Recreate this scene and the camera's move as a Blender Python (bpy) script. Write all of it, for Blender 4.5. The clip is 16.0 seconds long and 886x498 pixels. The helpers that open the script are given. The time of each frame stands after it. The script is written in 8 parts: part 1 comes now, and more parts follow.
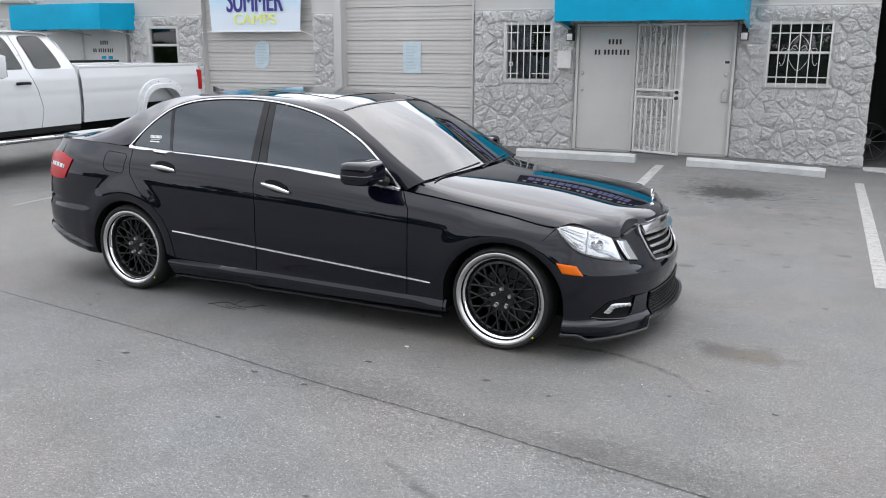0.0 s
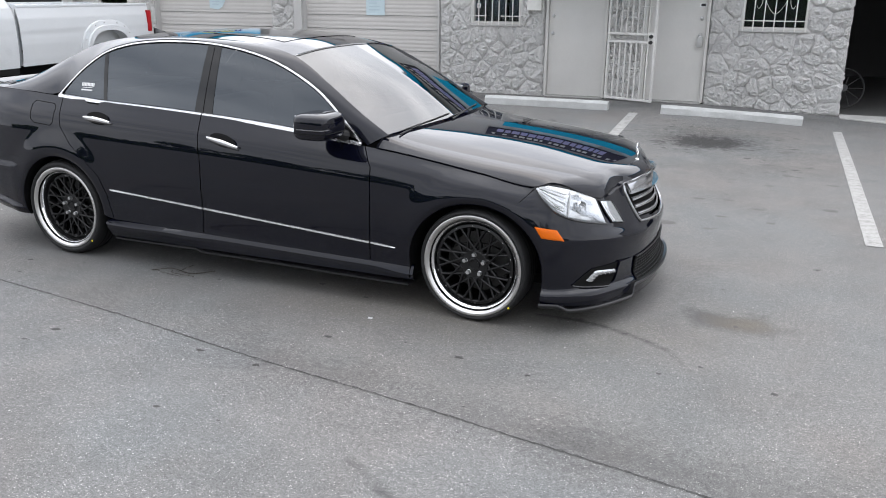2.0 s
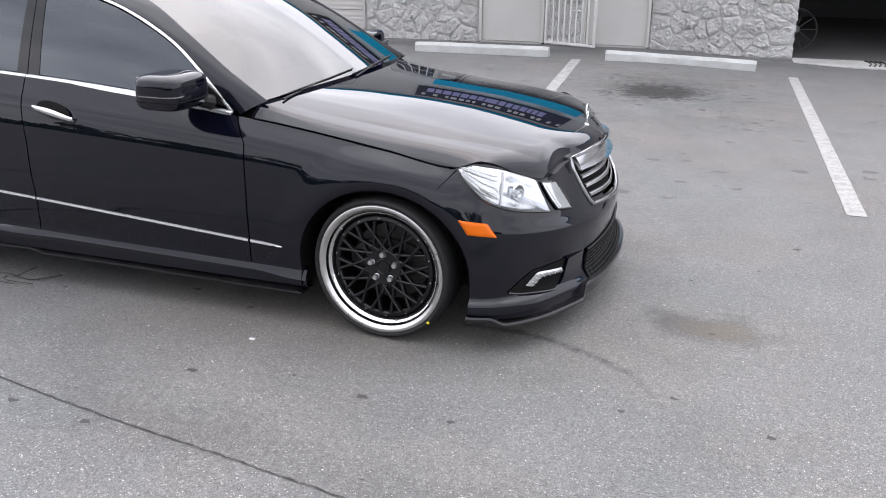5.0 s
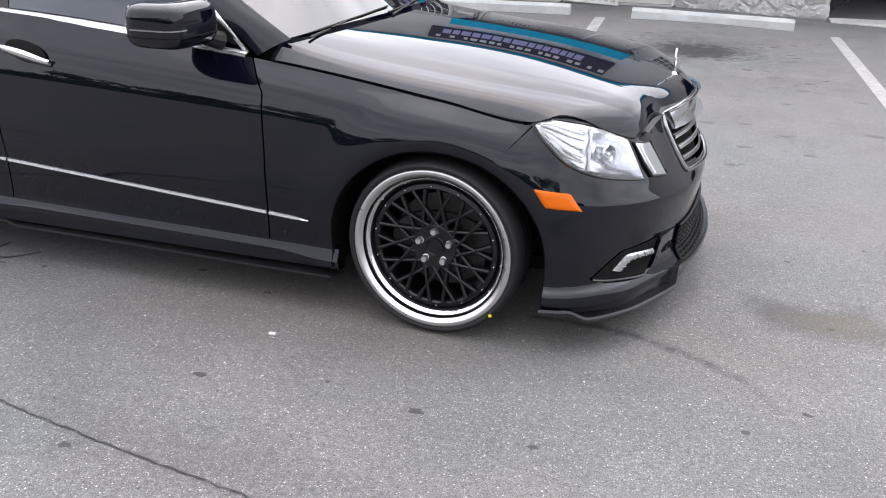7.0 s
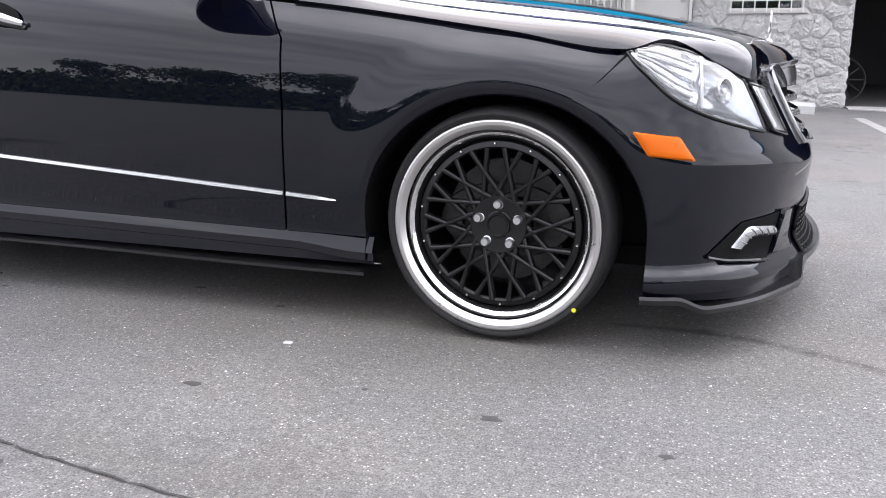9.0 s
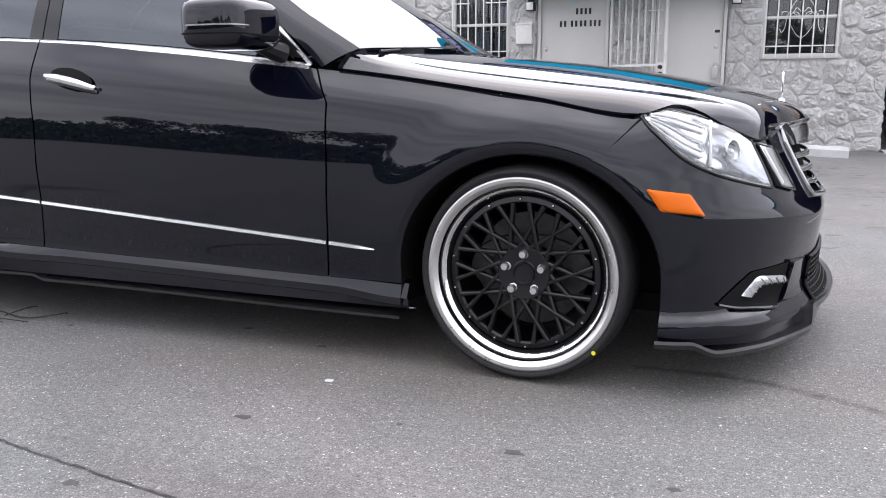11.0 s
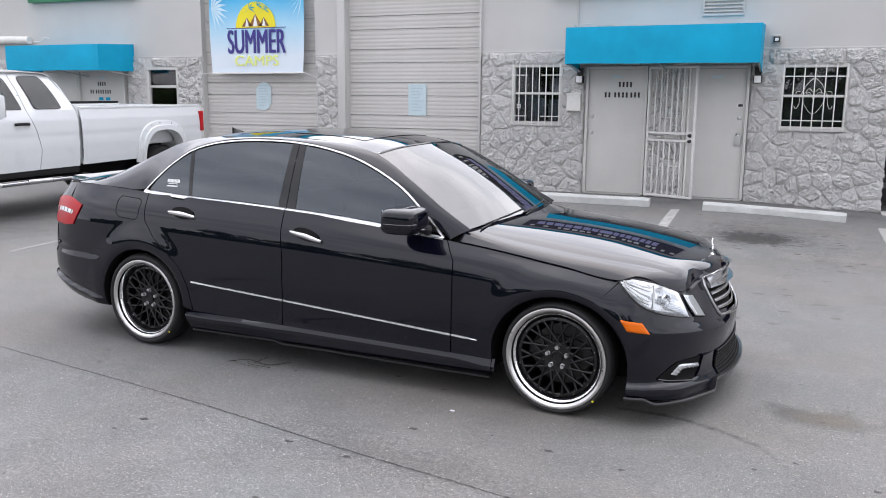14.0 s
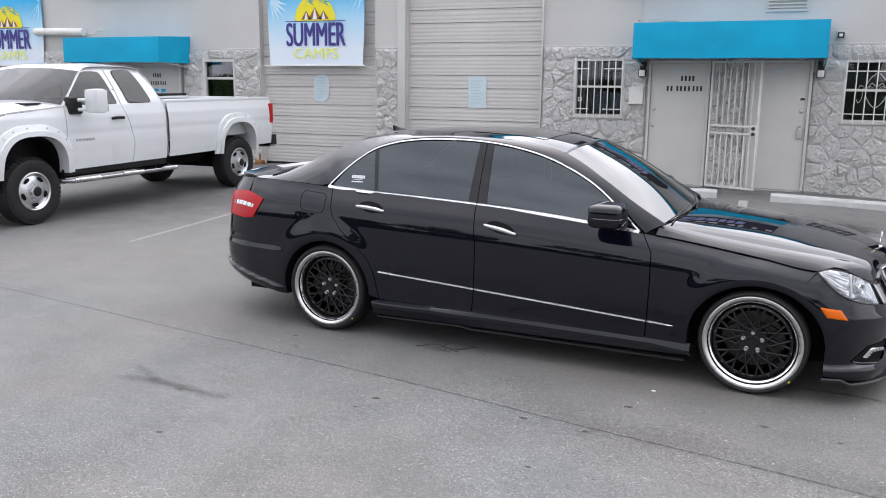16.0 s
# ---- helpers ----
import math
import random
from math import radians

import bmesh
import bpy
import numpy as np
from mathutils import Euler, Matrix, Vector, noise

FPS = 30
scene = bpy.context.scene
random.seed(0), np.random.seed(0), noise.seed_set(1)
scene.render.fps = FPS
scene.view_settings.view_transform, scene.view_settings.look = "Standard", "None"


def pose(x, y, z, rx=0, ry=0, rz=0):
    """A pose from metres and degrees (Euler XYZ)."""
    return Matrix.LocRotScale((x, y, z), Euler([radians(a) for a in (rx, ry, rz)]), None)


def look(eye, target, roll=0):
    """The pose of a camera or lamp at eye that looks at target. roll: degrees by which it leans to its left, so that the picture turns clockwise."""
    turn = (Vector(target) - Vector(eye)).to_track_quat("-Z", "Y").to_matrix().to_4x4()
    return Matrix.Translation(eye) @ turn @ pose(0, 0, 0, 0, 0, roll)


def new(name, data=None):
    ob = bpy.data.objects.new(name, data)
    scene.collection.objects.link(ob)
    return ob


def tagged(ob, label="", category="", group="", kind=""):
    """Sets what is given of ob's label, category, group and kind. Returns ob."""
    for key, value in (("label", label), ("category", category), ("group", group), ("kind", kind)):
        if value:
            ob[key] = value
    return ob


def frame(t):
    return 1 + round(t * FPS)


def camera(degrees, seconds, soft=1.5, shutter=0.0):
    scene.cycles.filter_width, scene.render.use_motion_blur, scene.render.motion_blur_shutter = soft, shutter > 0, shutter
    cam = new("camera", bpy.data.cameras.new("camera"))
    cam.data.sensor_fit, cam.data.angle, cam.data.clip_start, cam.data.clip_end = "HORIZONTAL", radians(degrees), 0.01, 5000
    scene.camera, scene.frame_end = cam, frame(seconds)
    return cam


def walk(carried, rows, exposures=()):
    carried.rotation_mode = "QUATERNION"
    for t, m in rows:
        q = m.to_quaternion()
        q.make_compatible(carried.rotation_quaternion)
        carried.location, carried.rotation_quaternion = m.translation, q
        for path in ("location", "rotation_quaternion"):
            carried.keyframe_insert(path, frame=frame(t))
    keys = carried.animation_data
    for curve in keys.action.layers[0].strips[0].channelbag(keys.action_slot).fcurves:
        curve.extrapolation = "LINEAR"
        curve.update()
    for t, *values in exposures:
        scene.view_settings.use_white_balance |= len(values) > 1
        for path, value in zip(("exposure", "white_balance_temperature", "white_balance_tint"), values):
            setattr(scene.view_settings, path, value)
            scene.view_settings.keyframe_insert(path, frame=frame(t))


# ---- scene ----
cam = camera(56.5, 16.0, soft=1.0)
PATH = [
    (0, (0.128, -0.022, 1.68), (-0.657, 1.76, 1.222), 0.3),
    (0.5, (0.073, 0.143, 1.68), (-0.635, 1.952, 1.206), 0.5),
    (1, (0.044, 0.198, 1.679), (-0.657, 2.01, 1.206), 0.6),
    (1.5, (0.008, 0.273, 1.653), (-0.698, 2.069, 1.127), 0.5),
    (2, (-0.059, 0.401, 1.656), (-0.755, 2.183, 1.073), 0.6),
    (2.5, (-0.14, 0.519, 1.647), (-0.828, 2.273, 0.978), 0.6),
    (3, (-0.202, 0.655, 1.626), (-0.776, 2.45, 0.958), 0.5),
    (3.5, (-0.215, 0.907, 1.607), (-0.757, 2.708, 0.925), 0.4),
    (4, (-0.225, 1.066, 1.605), (-0.773, 2.86, 0.913), 0.6),
    (4.2, (-0.212, 1.118, 1.606), (-0.769, 2.909, 0.912), 0.4),
    (6.3, (-0.431, 1.777, 1.488), (-0.971, 3.553, 0.744), 0.4),
    (6.5, (-0.477, 1.802, 1.482), (-1.015, 3.573, 0.725), 0.6),
    (7, (-0.651, 1.904, 1.363), (-1.185, 3.669, 0.591), 0.8),
    (7.5, (-0.743, 2.039, 1.146), (-1.278, 3.798, 0.358), 0.6),
    (8, (-0.868, 2.187, 0.914), (-1.393, 3.947, 0.123), 0.7),
    (8.5, (-0.921, 2.277, 0.798), (-1.46, 4.064, 0.08), 0.4),
    (9, (-0.945, 2.27, 0.755), (-1.505, 4.13, 0.282), 0.1),
    (9.2, (-0.948, 2.259, 0.729), (-1.507, 4.142, 0.353), 0.3),
    (11.3, (-0.831, 2.059, 0.868), (-1.488, 3.91, 0.488), -0.2),
    (11.5, (-0.803, 2.007, 1.001), (-1.454, 3.86, 0.624), -0.3),
    (11.7, (-0.806, 1.899, 1.102), (-1.439, 3.758, 0.723), 1.4),
    (12, (-0.684, 1.683, 1.36), (-1.335, 3.538, 0.996), 0.2),
    (12.5, (-0.571, 1.243, 1.57), (-1.234, 3.097, 1.218), 0.2),
    (13, (-0.426, 0.914, 1.611), (-1.095, 2.765, 1.26), 0.1),
    (13.5, (-0.298, 0.566, 1.655), (-0.987, 2.409, 1.299), 0.2),
    (14, (-0.334, 0.207, 1.657), (-1.101, 2.019, 1.298), 0.5),
    (14.5, (-0.465, -0.02, 1.677), (-1.226, 1.791, 1.305), 0.6),
    (15, (-0.77, -0.163, 1.687), (-1.522, 1.649, 1.303), 0.9),
    (15.5, (-1.037, -0.378, 1.699), (-1.793, 1.433, 1.314), 0.9),
    (16, (-1.307, -0.583, 1.736), (-2.063, 1.228, 1.349), 0.6),
]
walk(cam, [(t, look(eye, target, roll)) for t, eye, target, roll in PATH], [(0, 0.46, 6500, 11), (2, 0.51, 6500, 11), (3.5, 0.59, 6500, 13), (6.5, 0.79, 6500, 15), (8, 0.88, 6500, 15.5), (9, 1.03, 6500, 17), (11.5, 0.79, 6500, 16), (12.5, 0.64, 6500, 15), (14, 0.56, 6500, 14), (16, 0.48, 6500, 14)])

# ---- world, sun, exposure ----
SUN_AZ, SUN_EL = 96.0, 60.0
world = bpy.data.worlds.new("overcast_sky")
scene.world = world
world.use_nodes = True
wt = world.node_tree
wt.nodes.clear()
sky = wt.nodes.new("ShaderNodeTexSky")
sky.sky_type = "NISHITA"
sky.sun_disc = False
sky.sun_elevation, sky.sun_rotation = radians(SUN_EL), radians(90 - SUN_AZ)
sky.dust_density, sky.air_density = 4.0, 1.0
tc = wt.nodes.new("ShaderNodeTexCoord")
cmap = wt.nodes.new("ShaderNodeMapping")
cmap.inputs["Scale"].default_value = (1.6, 1.6, 4.5)
cn = wt.nodes.new("ShaderNodeTexNoise")
cn.inputs["Scale"].default_value, cn.inputs["Detail"].default_value = 2.2, 7
cr = wt.nodes.new("ShaderNodeValToRGB")
cr.color_ramp.elements[0].position, cr.color_ramp.elements[1].position = 0.34, 0.66
cr.color_ramp.elements[0].color, cr.color_ramp.elements[1].color = (6.9, 7.3, 8.0, 1), (11.25, 11.5, 12.0, 1)
cm = wt.nodes.new("ShaderNodeMix")
cm.data_type = "RGBA"
cm.inputs[0].default_value = 0.88
bg = wt.nodes.new("ShaderNodeBackground")
bg.inputs["Strength"].default_value = 0.095
wo = wt.nodes.new("ShaderNodeOutputWorld")
wt.links.new(tc.outputs["Generated"], cmap.inputs["Vector"])
wt.links.new(cmap.outputs[0], cn.inputs["Vector"])
wt.links.new(cn.outputs["Fac"], cr.inputs["Fac"])
wt.links.new(sky.outputs[0], cm.inputs[6])
wt.links.new(cr.outputs[0], cm.inputs[7])
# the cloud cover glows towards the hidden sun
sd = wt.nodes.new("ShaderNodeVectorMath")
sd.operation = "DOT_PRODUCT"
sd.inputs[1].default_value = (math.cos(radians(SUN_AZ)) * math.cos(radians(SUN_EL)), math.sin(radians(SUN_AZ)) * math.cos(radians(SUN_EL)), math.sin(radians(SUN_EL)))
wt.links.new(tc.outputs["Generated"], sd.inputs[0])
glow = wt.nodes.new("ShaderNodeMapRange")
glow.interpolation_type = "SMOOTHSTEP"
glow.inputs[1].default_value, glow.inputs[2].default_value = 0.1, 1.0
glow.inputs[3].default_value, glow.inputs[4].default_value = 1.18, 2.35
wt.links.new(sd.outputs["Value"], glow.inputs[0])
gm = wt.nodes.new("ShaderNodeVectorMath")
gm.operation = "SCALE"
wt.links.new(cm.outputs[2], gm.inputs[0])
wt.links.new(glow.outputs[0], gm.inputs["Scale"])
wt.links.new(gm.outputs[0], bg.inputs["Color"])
wt.links.new(bg.outputs[0], wo.inputs["Surface"])

sun_data = bpy.data.lights.new("sun", "SUN")
sun_data.energy, sun_data.angle, sun_data.color = 0.7, radians(100), (1.0, 0.97, 0.93)
sun = new("sun", sun_data)
_a, _e = radians(SUN_AZ), radians(SUN_EL)
sun.matrix_world = look((20 * math.cos(_a) * math.cos(_e), 20 * math.sin(_a) * math.cos(_e), 20 * math.sin(_e)), (0, 0, 0))


# ---- materials ----
def shader(name):
    m = bpy.data.materials.new(name)
    m.use_nodes = True
    t = m.node_tree
    return m, t, t.nodes["Principled BSDF"]


def link_bump(t, b, height, strength, dist):
    n = t.nodes.new("ShaderNodeBump")
    n.inputs["Strength"].default_value, n.inputs["Distance"].default_value = strength, dist
    t.links.new(height, n.inputs["Height"])
    t.links.new(n.outputs[0], b.inputs["Normal"])


def noise_node(t, scale, detail=4, rough=0.55, vec=None, stretch=None):
    c = t.nodes.new("ShaderNodeTexCoord")
    n = t.nodes.new("ShaderNodeTexNoise")
    n.inputs["Scale"].default_value, n.inputs["Detail"].default_value, n.inputs["Roughness"].default_value = scale, detail, rough
    src = c.outputs["Object"]
    if stretch:
        mp = t.nodes.new("ShaderNodeMapping")
        mp.inputs["Scale"].default_value = stretch
        t.links.new(src, mp.inputs["Vector"])
        src = mp.outputs[0]
    t.links.new(src, n.inputs["Vector"])
    return n.outputs["Fac"]


def ramp(t, fac, stops):
    r = t.nodes.new("ShaderNodeValToRGB")
    e = r.color_ramp.elements
    while len(e) < len(stops):
        e.new(0.5)
    for el, (p, c) in zip(e, stops):
        el.position = p
        el.color = (*c, 1) if len(c) == 3 else c
    t.links.new(fac, r.inputs["Fac"])
    return r.outputs["Color"]


def mixc(t, fac, a, b, mode="MIX"):
    n = t.nodes.new("ShaderNodeMix")
    n.data_type, n.blend_type = "RGBA", mode
    for sock, val in ((n.inputs[0], fac), (n.inputs[6], a), (n.inputs[7], b)):
        if isinstance(val, (int, float)):
            sock.default_value = val
        elif isinstance(val, tuple):
            sock.default_value = (*val, 1)
        else:
            t.links.new(val, sock)
    return n.outputs[2]


def mathn(t, op, a, b=0.0, clamp=False):
    n = t.nodes.new("ShaderNodeMath")
    n.operation, n.use_clamp = op, clamp
    for sock, val in ((n.inputs[0], a), (n.inputs[1], b)):
        if isinstance(val, (int, float)):
            sock.default_value = val
        else:
            t.links.new(val, sock)
    return n.outputs[0]


def mat(name, col, rough=0.5, metal=0.0, var=0.12, scale=3.0, fine=60.0, bump=0.0, bdist=0.002, coat=0.0, spec=0.5, tint=None, rvar=0.1, per_object=0.0):
    """A worn, slightly uneven surface: colour varies at two scales, roughness too."""
    m, t, b = shader(name)
    big, small = noise_node(t, scale), noise_node(t, fine, 3)
    lo = tuple(c * (1 - var) for c in col)
    hi = tuple(min(1, c * (1 + var)) for c in (tint or col))
    c = ramp(t, big, [(0.3, lo), (0.7, hi)])
    c = mixc(t, min(0.5, var * 1.5), c, ramp(t, small, [(0.35, tuple(x * 0.75 for x in col)), (0.65, hi)]))
    if per_object:
        oi = t.nodes.new("ShaderNodeObjectInfo")
        c = mixc(t, 1.0, c, ramp(t, oi.outputs["Random"], [(0, (1 - per_object,) * 3), (1, (1, 1, 1))]), "MULTIPLY")
    t.links.new(c, b.inputs["Base Color"])
    r = ramp(t, big, [(0.3, (max(0, rough - rvar * rough),) * 3), (0.7, (min(1, rough + rvar * rough),) * 3)])
    t.links.new(r, b.inputs["Roughness"])
    b.inputs["Metallic"].default_value = metal
    b.inputs["Coat Weight"].default_value = coat
    b.inputs["Coat Roughness"].default_value = 0.03
    b.inputs["Specular IOR Level"].default_value = spec
    if bump:
        link_bump(t, b, small, bump, bdist)
    return m


def plain(name, col, rough, metal=0.0, coat=0.0, spec=0.5, trans=0.0, ior=1.5, emit=0.0):
    m, t, b = shader(name)
    b.inputs["Base Color"].default_value = (*col, 1)
    b.inputs["Roughness"].default_value, b.inputs["Metallic"].default_value = rough, metal
    b.inputs["Coat Weight"].default_value, b.inputs["Coat Roughness"].default_value = coat, 0.02
    b.inputs["Specular IOR Level"].default_value, b.inputs["IOR"].default_value = spec, ior
    b.inputs["Transmission Weight"].default_value = trans
    if emit:
        b.inputs["Emission Color"].default_value, b.inputs["Emission Strength"].default_value = (*col, 1), emit
    return m


CRACK = ((-16.0, 5.9), (-10.0, 4.72), (-7.5, 4.32), (-5.2, 3.95), (-3.5, 3.69), (-3.15, 3.63), (-2.2, 3.44), (-1.34, 3.30), (-0.38, 3.12), (1.6, 2.72), (5.0, 2.1))


def asphalt():
    m, t, b = shader("asphalt")
    c = t.nodes.new("ShaderNodeTexCoord")
    xyz = t.nodes.new("ShaderNodeSeparateXYZ")
    t.links.new(c.outputs["Object"], xyz.inputs[0])
    X, Y = xyz.outputs[0], xyz.outputs[1]

    def nz(scale, detail=4, rough=0.6):
        n = t.nodes.new("ShaderNodeTexNoise")
        n.inputs["Scale"].default_value, n.inputs["Detail"].default_value, n.inputs["Roughness"].default_value = scale, detail, rough
        t.links.new(c.outputs["Object"], n.inputs["Vector"])
        return n.outputs["Fac"]

    def chips(scale):
        """Stone chips: a random value for each, and the distance from its middle."""
        n = t.nodes.new("ShaderNodeTexVoronoi")
        n.inputs["Scale"].default_value = scale
        t.links.new(c.outputs["Object"], n.inputs["Vector"])
        sp_ = t.nodes.new("ShaderNodeSeparateColor")
        t.links.new(n.outputs["Color"], sp_.inputs[0])
        return sp_.outputs[0], n.outputs["Distance"]

    big, mid, fine, grit = nz(0.35, 5), nz(2.2, 6), nz(26, 5), nz(230, 2, 0.7)
    pick, dist = chips(165)
    pick2, dist2 = chips(92)
    # two pours of paving meet along the crack; the older one is coarser
    seam = mathn(t, "ADD", mathn(t, "ADD", Y, mathn(t, "MULTIPLY", X, 0.19)), -3.05)
    seam = mathn(t, "ADD", seam, mathn(t, "MULTIPLY", mathn(t, "ADD", mid, -0.5), 0.06))
    near = mathn(t, "ADD", mathn(t, "MULTIPLY", seam, -12.0), 0.5, True)
    smooth_c = ramp(t, big, [(0.3, (0.158, 0.154, 0.149)), (0.7, (0.204, 0.199, 0.192))])
    smooth_c = mixc(t, 0.40, smooth_c, ramp(t, mid, [(0.32, (0.142, 0.139, 0.135)), (0.68, (0.218, 0.212, 0.204))]))
    rough_c = ramp(t, mid, [(0.3, (0.166, 0.164, 0.161)), (0.7, (0.214, 0.211, 0.207))])
    base = mixc(t, near, smooth_c, rough_c)
    tone = ramp(t, pick, [(0.0, (0.42,) * 3), (0.16, (0.70,) * 3), (0.62, (1.02,) * 3), (0.86, (1.22,) * 3), (0.93, (2.2, 2.17, 2.1)), (1.0, (3.0, 2.95, 2.85))])
    tone = mixc(t, mathn(t, "MULTIPLY", mathn(t, "ADD", dist, -0.28), 5.0, True), tone, (0.80, 0.80, 0.80))
    base = mixc(t, mathn(t, "ADD", mathn(t, "MULTIPLY", near, 0.20), 0.66), base, mixc(t, 1.0, base, tone, "MULTIPLY"))
    big_chip = ramp(t, pick2, [(0.0, (0.55,) * 3), (0.10, (1.0,) * 3), (0.94, (1.0,) * 3), (0.96, (2.0, 1.97, 1.9))])
    big_chip = mixc(t, mathn(t, "MULTIPLY", mathn(t, "ADD", dist2, -0.26), 6.0, True), big_chip, (1.0, 1.0, 1.0))
    base = mixc(t, 0.75, base, mixc(t, 1.0, base, big_chip, "MULTIPLY"))
    base = mixc(t, 0.60, base, mixc(t, 1.0, base, ramp(t, grit, [(0.36, (0.45, 0.45, 0.45)), (0.64, (1.5, 1.5, 1.5))]), "MULTIPLY"))
    base = mixc(t, 0.6, base, mixc(t, 1.0, base, ramp(t, fine, [(0.3, (0.74, 0.74, 0.74)), (0.7, (1.20, 1.20, 1.20))]), "MULTIPLY"))
    base = mixc(t, 0.7, base, mixc(t, 1.0, base, ramp(t, nz(78, 3, 0.7), [(0.34, (0.66,) * 3), (0.66, (1.30,) * 3)]), "MULTIPLY"))
    base = mixc(t, 1.0, base, ramp(t, nz(0.8, 3), [(0.36, (0.955, 1.0, 1.02)), (0.64, (1.02, 1.0, 0.985))]), "MULTIPLY")

    blot, speck = nz(3.2, 7, 0.7), nz(17, 5, 0.75)

    # Soft ragged patch of colour, for oil stains and for painted shade.
    def blotch(cx, cy, rx, ry, strength, edge=2.0, ragged=0.0):
        dx = mathn(t, "DIVIDE", mathn(t, "ADD", X, -cx), rx)
        dy = mathn(t, "DIVIDE", mathn(t, "ADD", Y, -cy), ry)
        d = mathn(t, "SQRT", mathn(t, "ADD", mathn(t, "MULTIPLY", dx, dx), mathn(t, "MULTIPLY", dy, dy)))
        d = mathn(t, "ADD", d, mathn(t, "MULTIPLY", mathn(t, "ADD", blot, -0.5), 2.2 - ragged))
        if ragged:
            d = mathn(t, "ADD", d, mathn(t, "MULTIPLY", mathn(t, "ADD", speck, -0.5), 2.0 * ragged))
        k = mathn(t, "MULTIPLY", mathn(t, "ADD", mathn(t, "MULTIPLY", d, -1.0), 1.0), edge, True)
        return mathn(t, "MULTIPLY", k, strength)

    dark = (0.035, 0.034, 0.033)
    for s in ((-0.72, 10.74, 0.60, 0.50, 0.95, 2.0, 1.1), (-0.75, 11.0, 0.9, 1.0, 0.65, 0.9, 1.5), (-0.3, 10.5, 1.4, 1.5, 0.22, 0.9), (-0.09, 4.83, 0.36, 0.2, 0.55, 1.5), (-0.3, 9.3, 1.3, 0.5, 0.14, 1.2),
              # first: the pickup's shadow put into the colour; last three: darker along the front
              (-9.3, 9.2, 1.6, 2.6, 0.45, 1.0), (-4.6, 3.05, 0.34, 0.06, 0.4, 1.4), (-8.6, 12.9, 3.5, 0.6, 0.25, 1.0), (-4.2, 13.6, 4.0, 0.45, 0.35, 1.1), (0.2, 13.6, 1.2, 0.4, 0.3, 1.1)):
        base = mixc(t, blotch(*s), base, dark)
    for s in ((-1.6, 4.4, 1.5, 0.5, 0.22, 1.0), (-0.05, 4.82, 0.22, 0.14, 0.25, 1.6), (-6.4, 6.6, 2.4, 1.6, 0.16, 0.8)):
        base = mixc(t, blotch(*s), base, (0.20, 0.165, 0.11))
    def mark(x0, y0, x1, y1, w, strength):
        """A soft worn stroke along a segment."""
        dx, dy = x1 - x0, y1 - y0
        n = dx * dx + dy * dy
        k = mathn(t, "ADD", mathn(t, "MULTIPLY", mathn(t, "ADD", X, -x0), dx / n), mathn(t, "MULTIPLY", mathn(t, "ADD", Y, -y0), dy / n), True)
        px = mathn(t, "ADD", mathn(t, "ADD", X, -x0), mathn(t, "MULTIPLY", k, -dx))
        py = mathn(t, "ADD", mathn(t, "ADD", Y, -y0), mathn(t, "MULTIPLY", k, -dy))
        d = mathn(t, "SQRT", mathn(t, "ADD", mathn(t, "MULTIPLY", px, px), mathn(t, "MULTIPLY", py, py)))
        d = mathn(t, "ADD", mathn(t, "DIVIDE", d, w), mathn(t, "MULTIPLY", mathn(t, "ADD", fine, -0.5), 1.6))
        return mathn(t, "MULTIPLY", mathn(t, "ADD", mathn(t, "MULTIPLY", d, -1.0), 1.0, True), strength)

    path = ((-1.10, 4.525), (-0.88, 4.528), (-0.745, 4.50), (-0.62, 4.44), (-0.50, 4.384), (-0.398, 4.303), (-0.33, 4.22), (-0.27, 4.10))
    for i in range(len(path) - 1):
        base = mixc(t, mark(*path[i], *path[i + 1], 0.030, 0.62 - 0.07 * i), base, dark)
    path = ((-1.36, 2.80), (-1.17, 2.67), (-1.02, 2.59), (-0.78, 2.55), (-0.6, 2.56))
    for i in range(len(path) - 1):
        base = mixc(t, mark(*path[i], *path[i + 1], 0.040, (0.3, 0.5, 0.5, 0.3)[i]), base, dark)
    path = ((-4.95, 3.22), (-4.70, 3.08), (-4.45, 3.02), (-4.15, 3.01))
    for i in range(len(path) - 1):
        base = mixc(t, mark(*path[i], *path[i + 1], 0.050, (0.3, 0.5, 0.4)[i]), base, dark)
    for i in range(1, len(CRACK) - 1):
        base = mixc(t, mark(*CRACK[i], *CRACK[i + 1], 0.010, 0.45), base, dark)
    base = mixc(t, mark(-2.3, 3.52, -0.2, 3.16, 0.22, 0.22), base, dark)
    base = mixc(t, mark(-0.6, 3.25, 0.6, 3.05, 0.30, 0.25), base, dark)
    t.links.new(base, b.inputs["Base Color"])
    t.links.new(ramp(t, fine, [(0.3, (0.72,) * 3), (0.7, (0.95,) * 3)]), b.inputs["Roughness"])
    b.inputs["Specular IOR Level"].default_value = 0.25
    h = mathn(t, "ADD", mathn(t, "MULTIPLY", grit, 0.6), mathn(t, "MULTIPLY", dist, -0.5))
    link_bump(t, b, h, 0.55, 0.004)
    return m


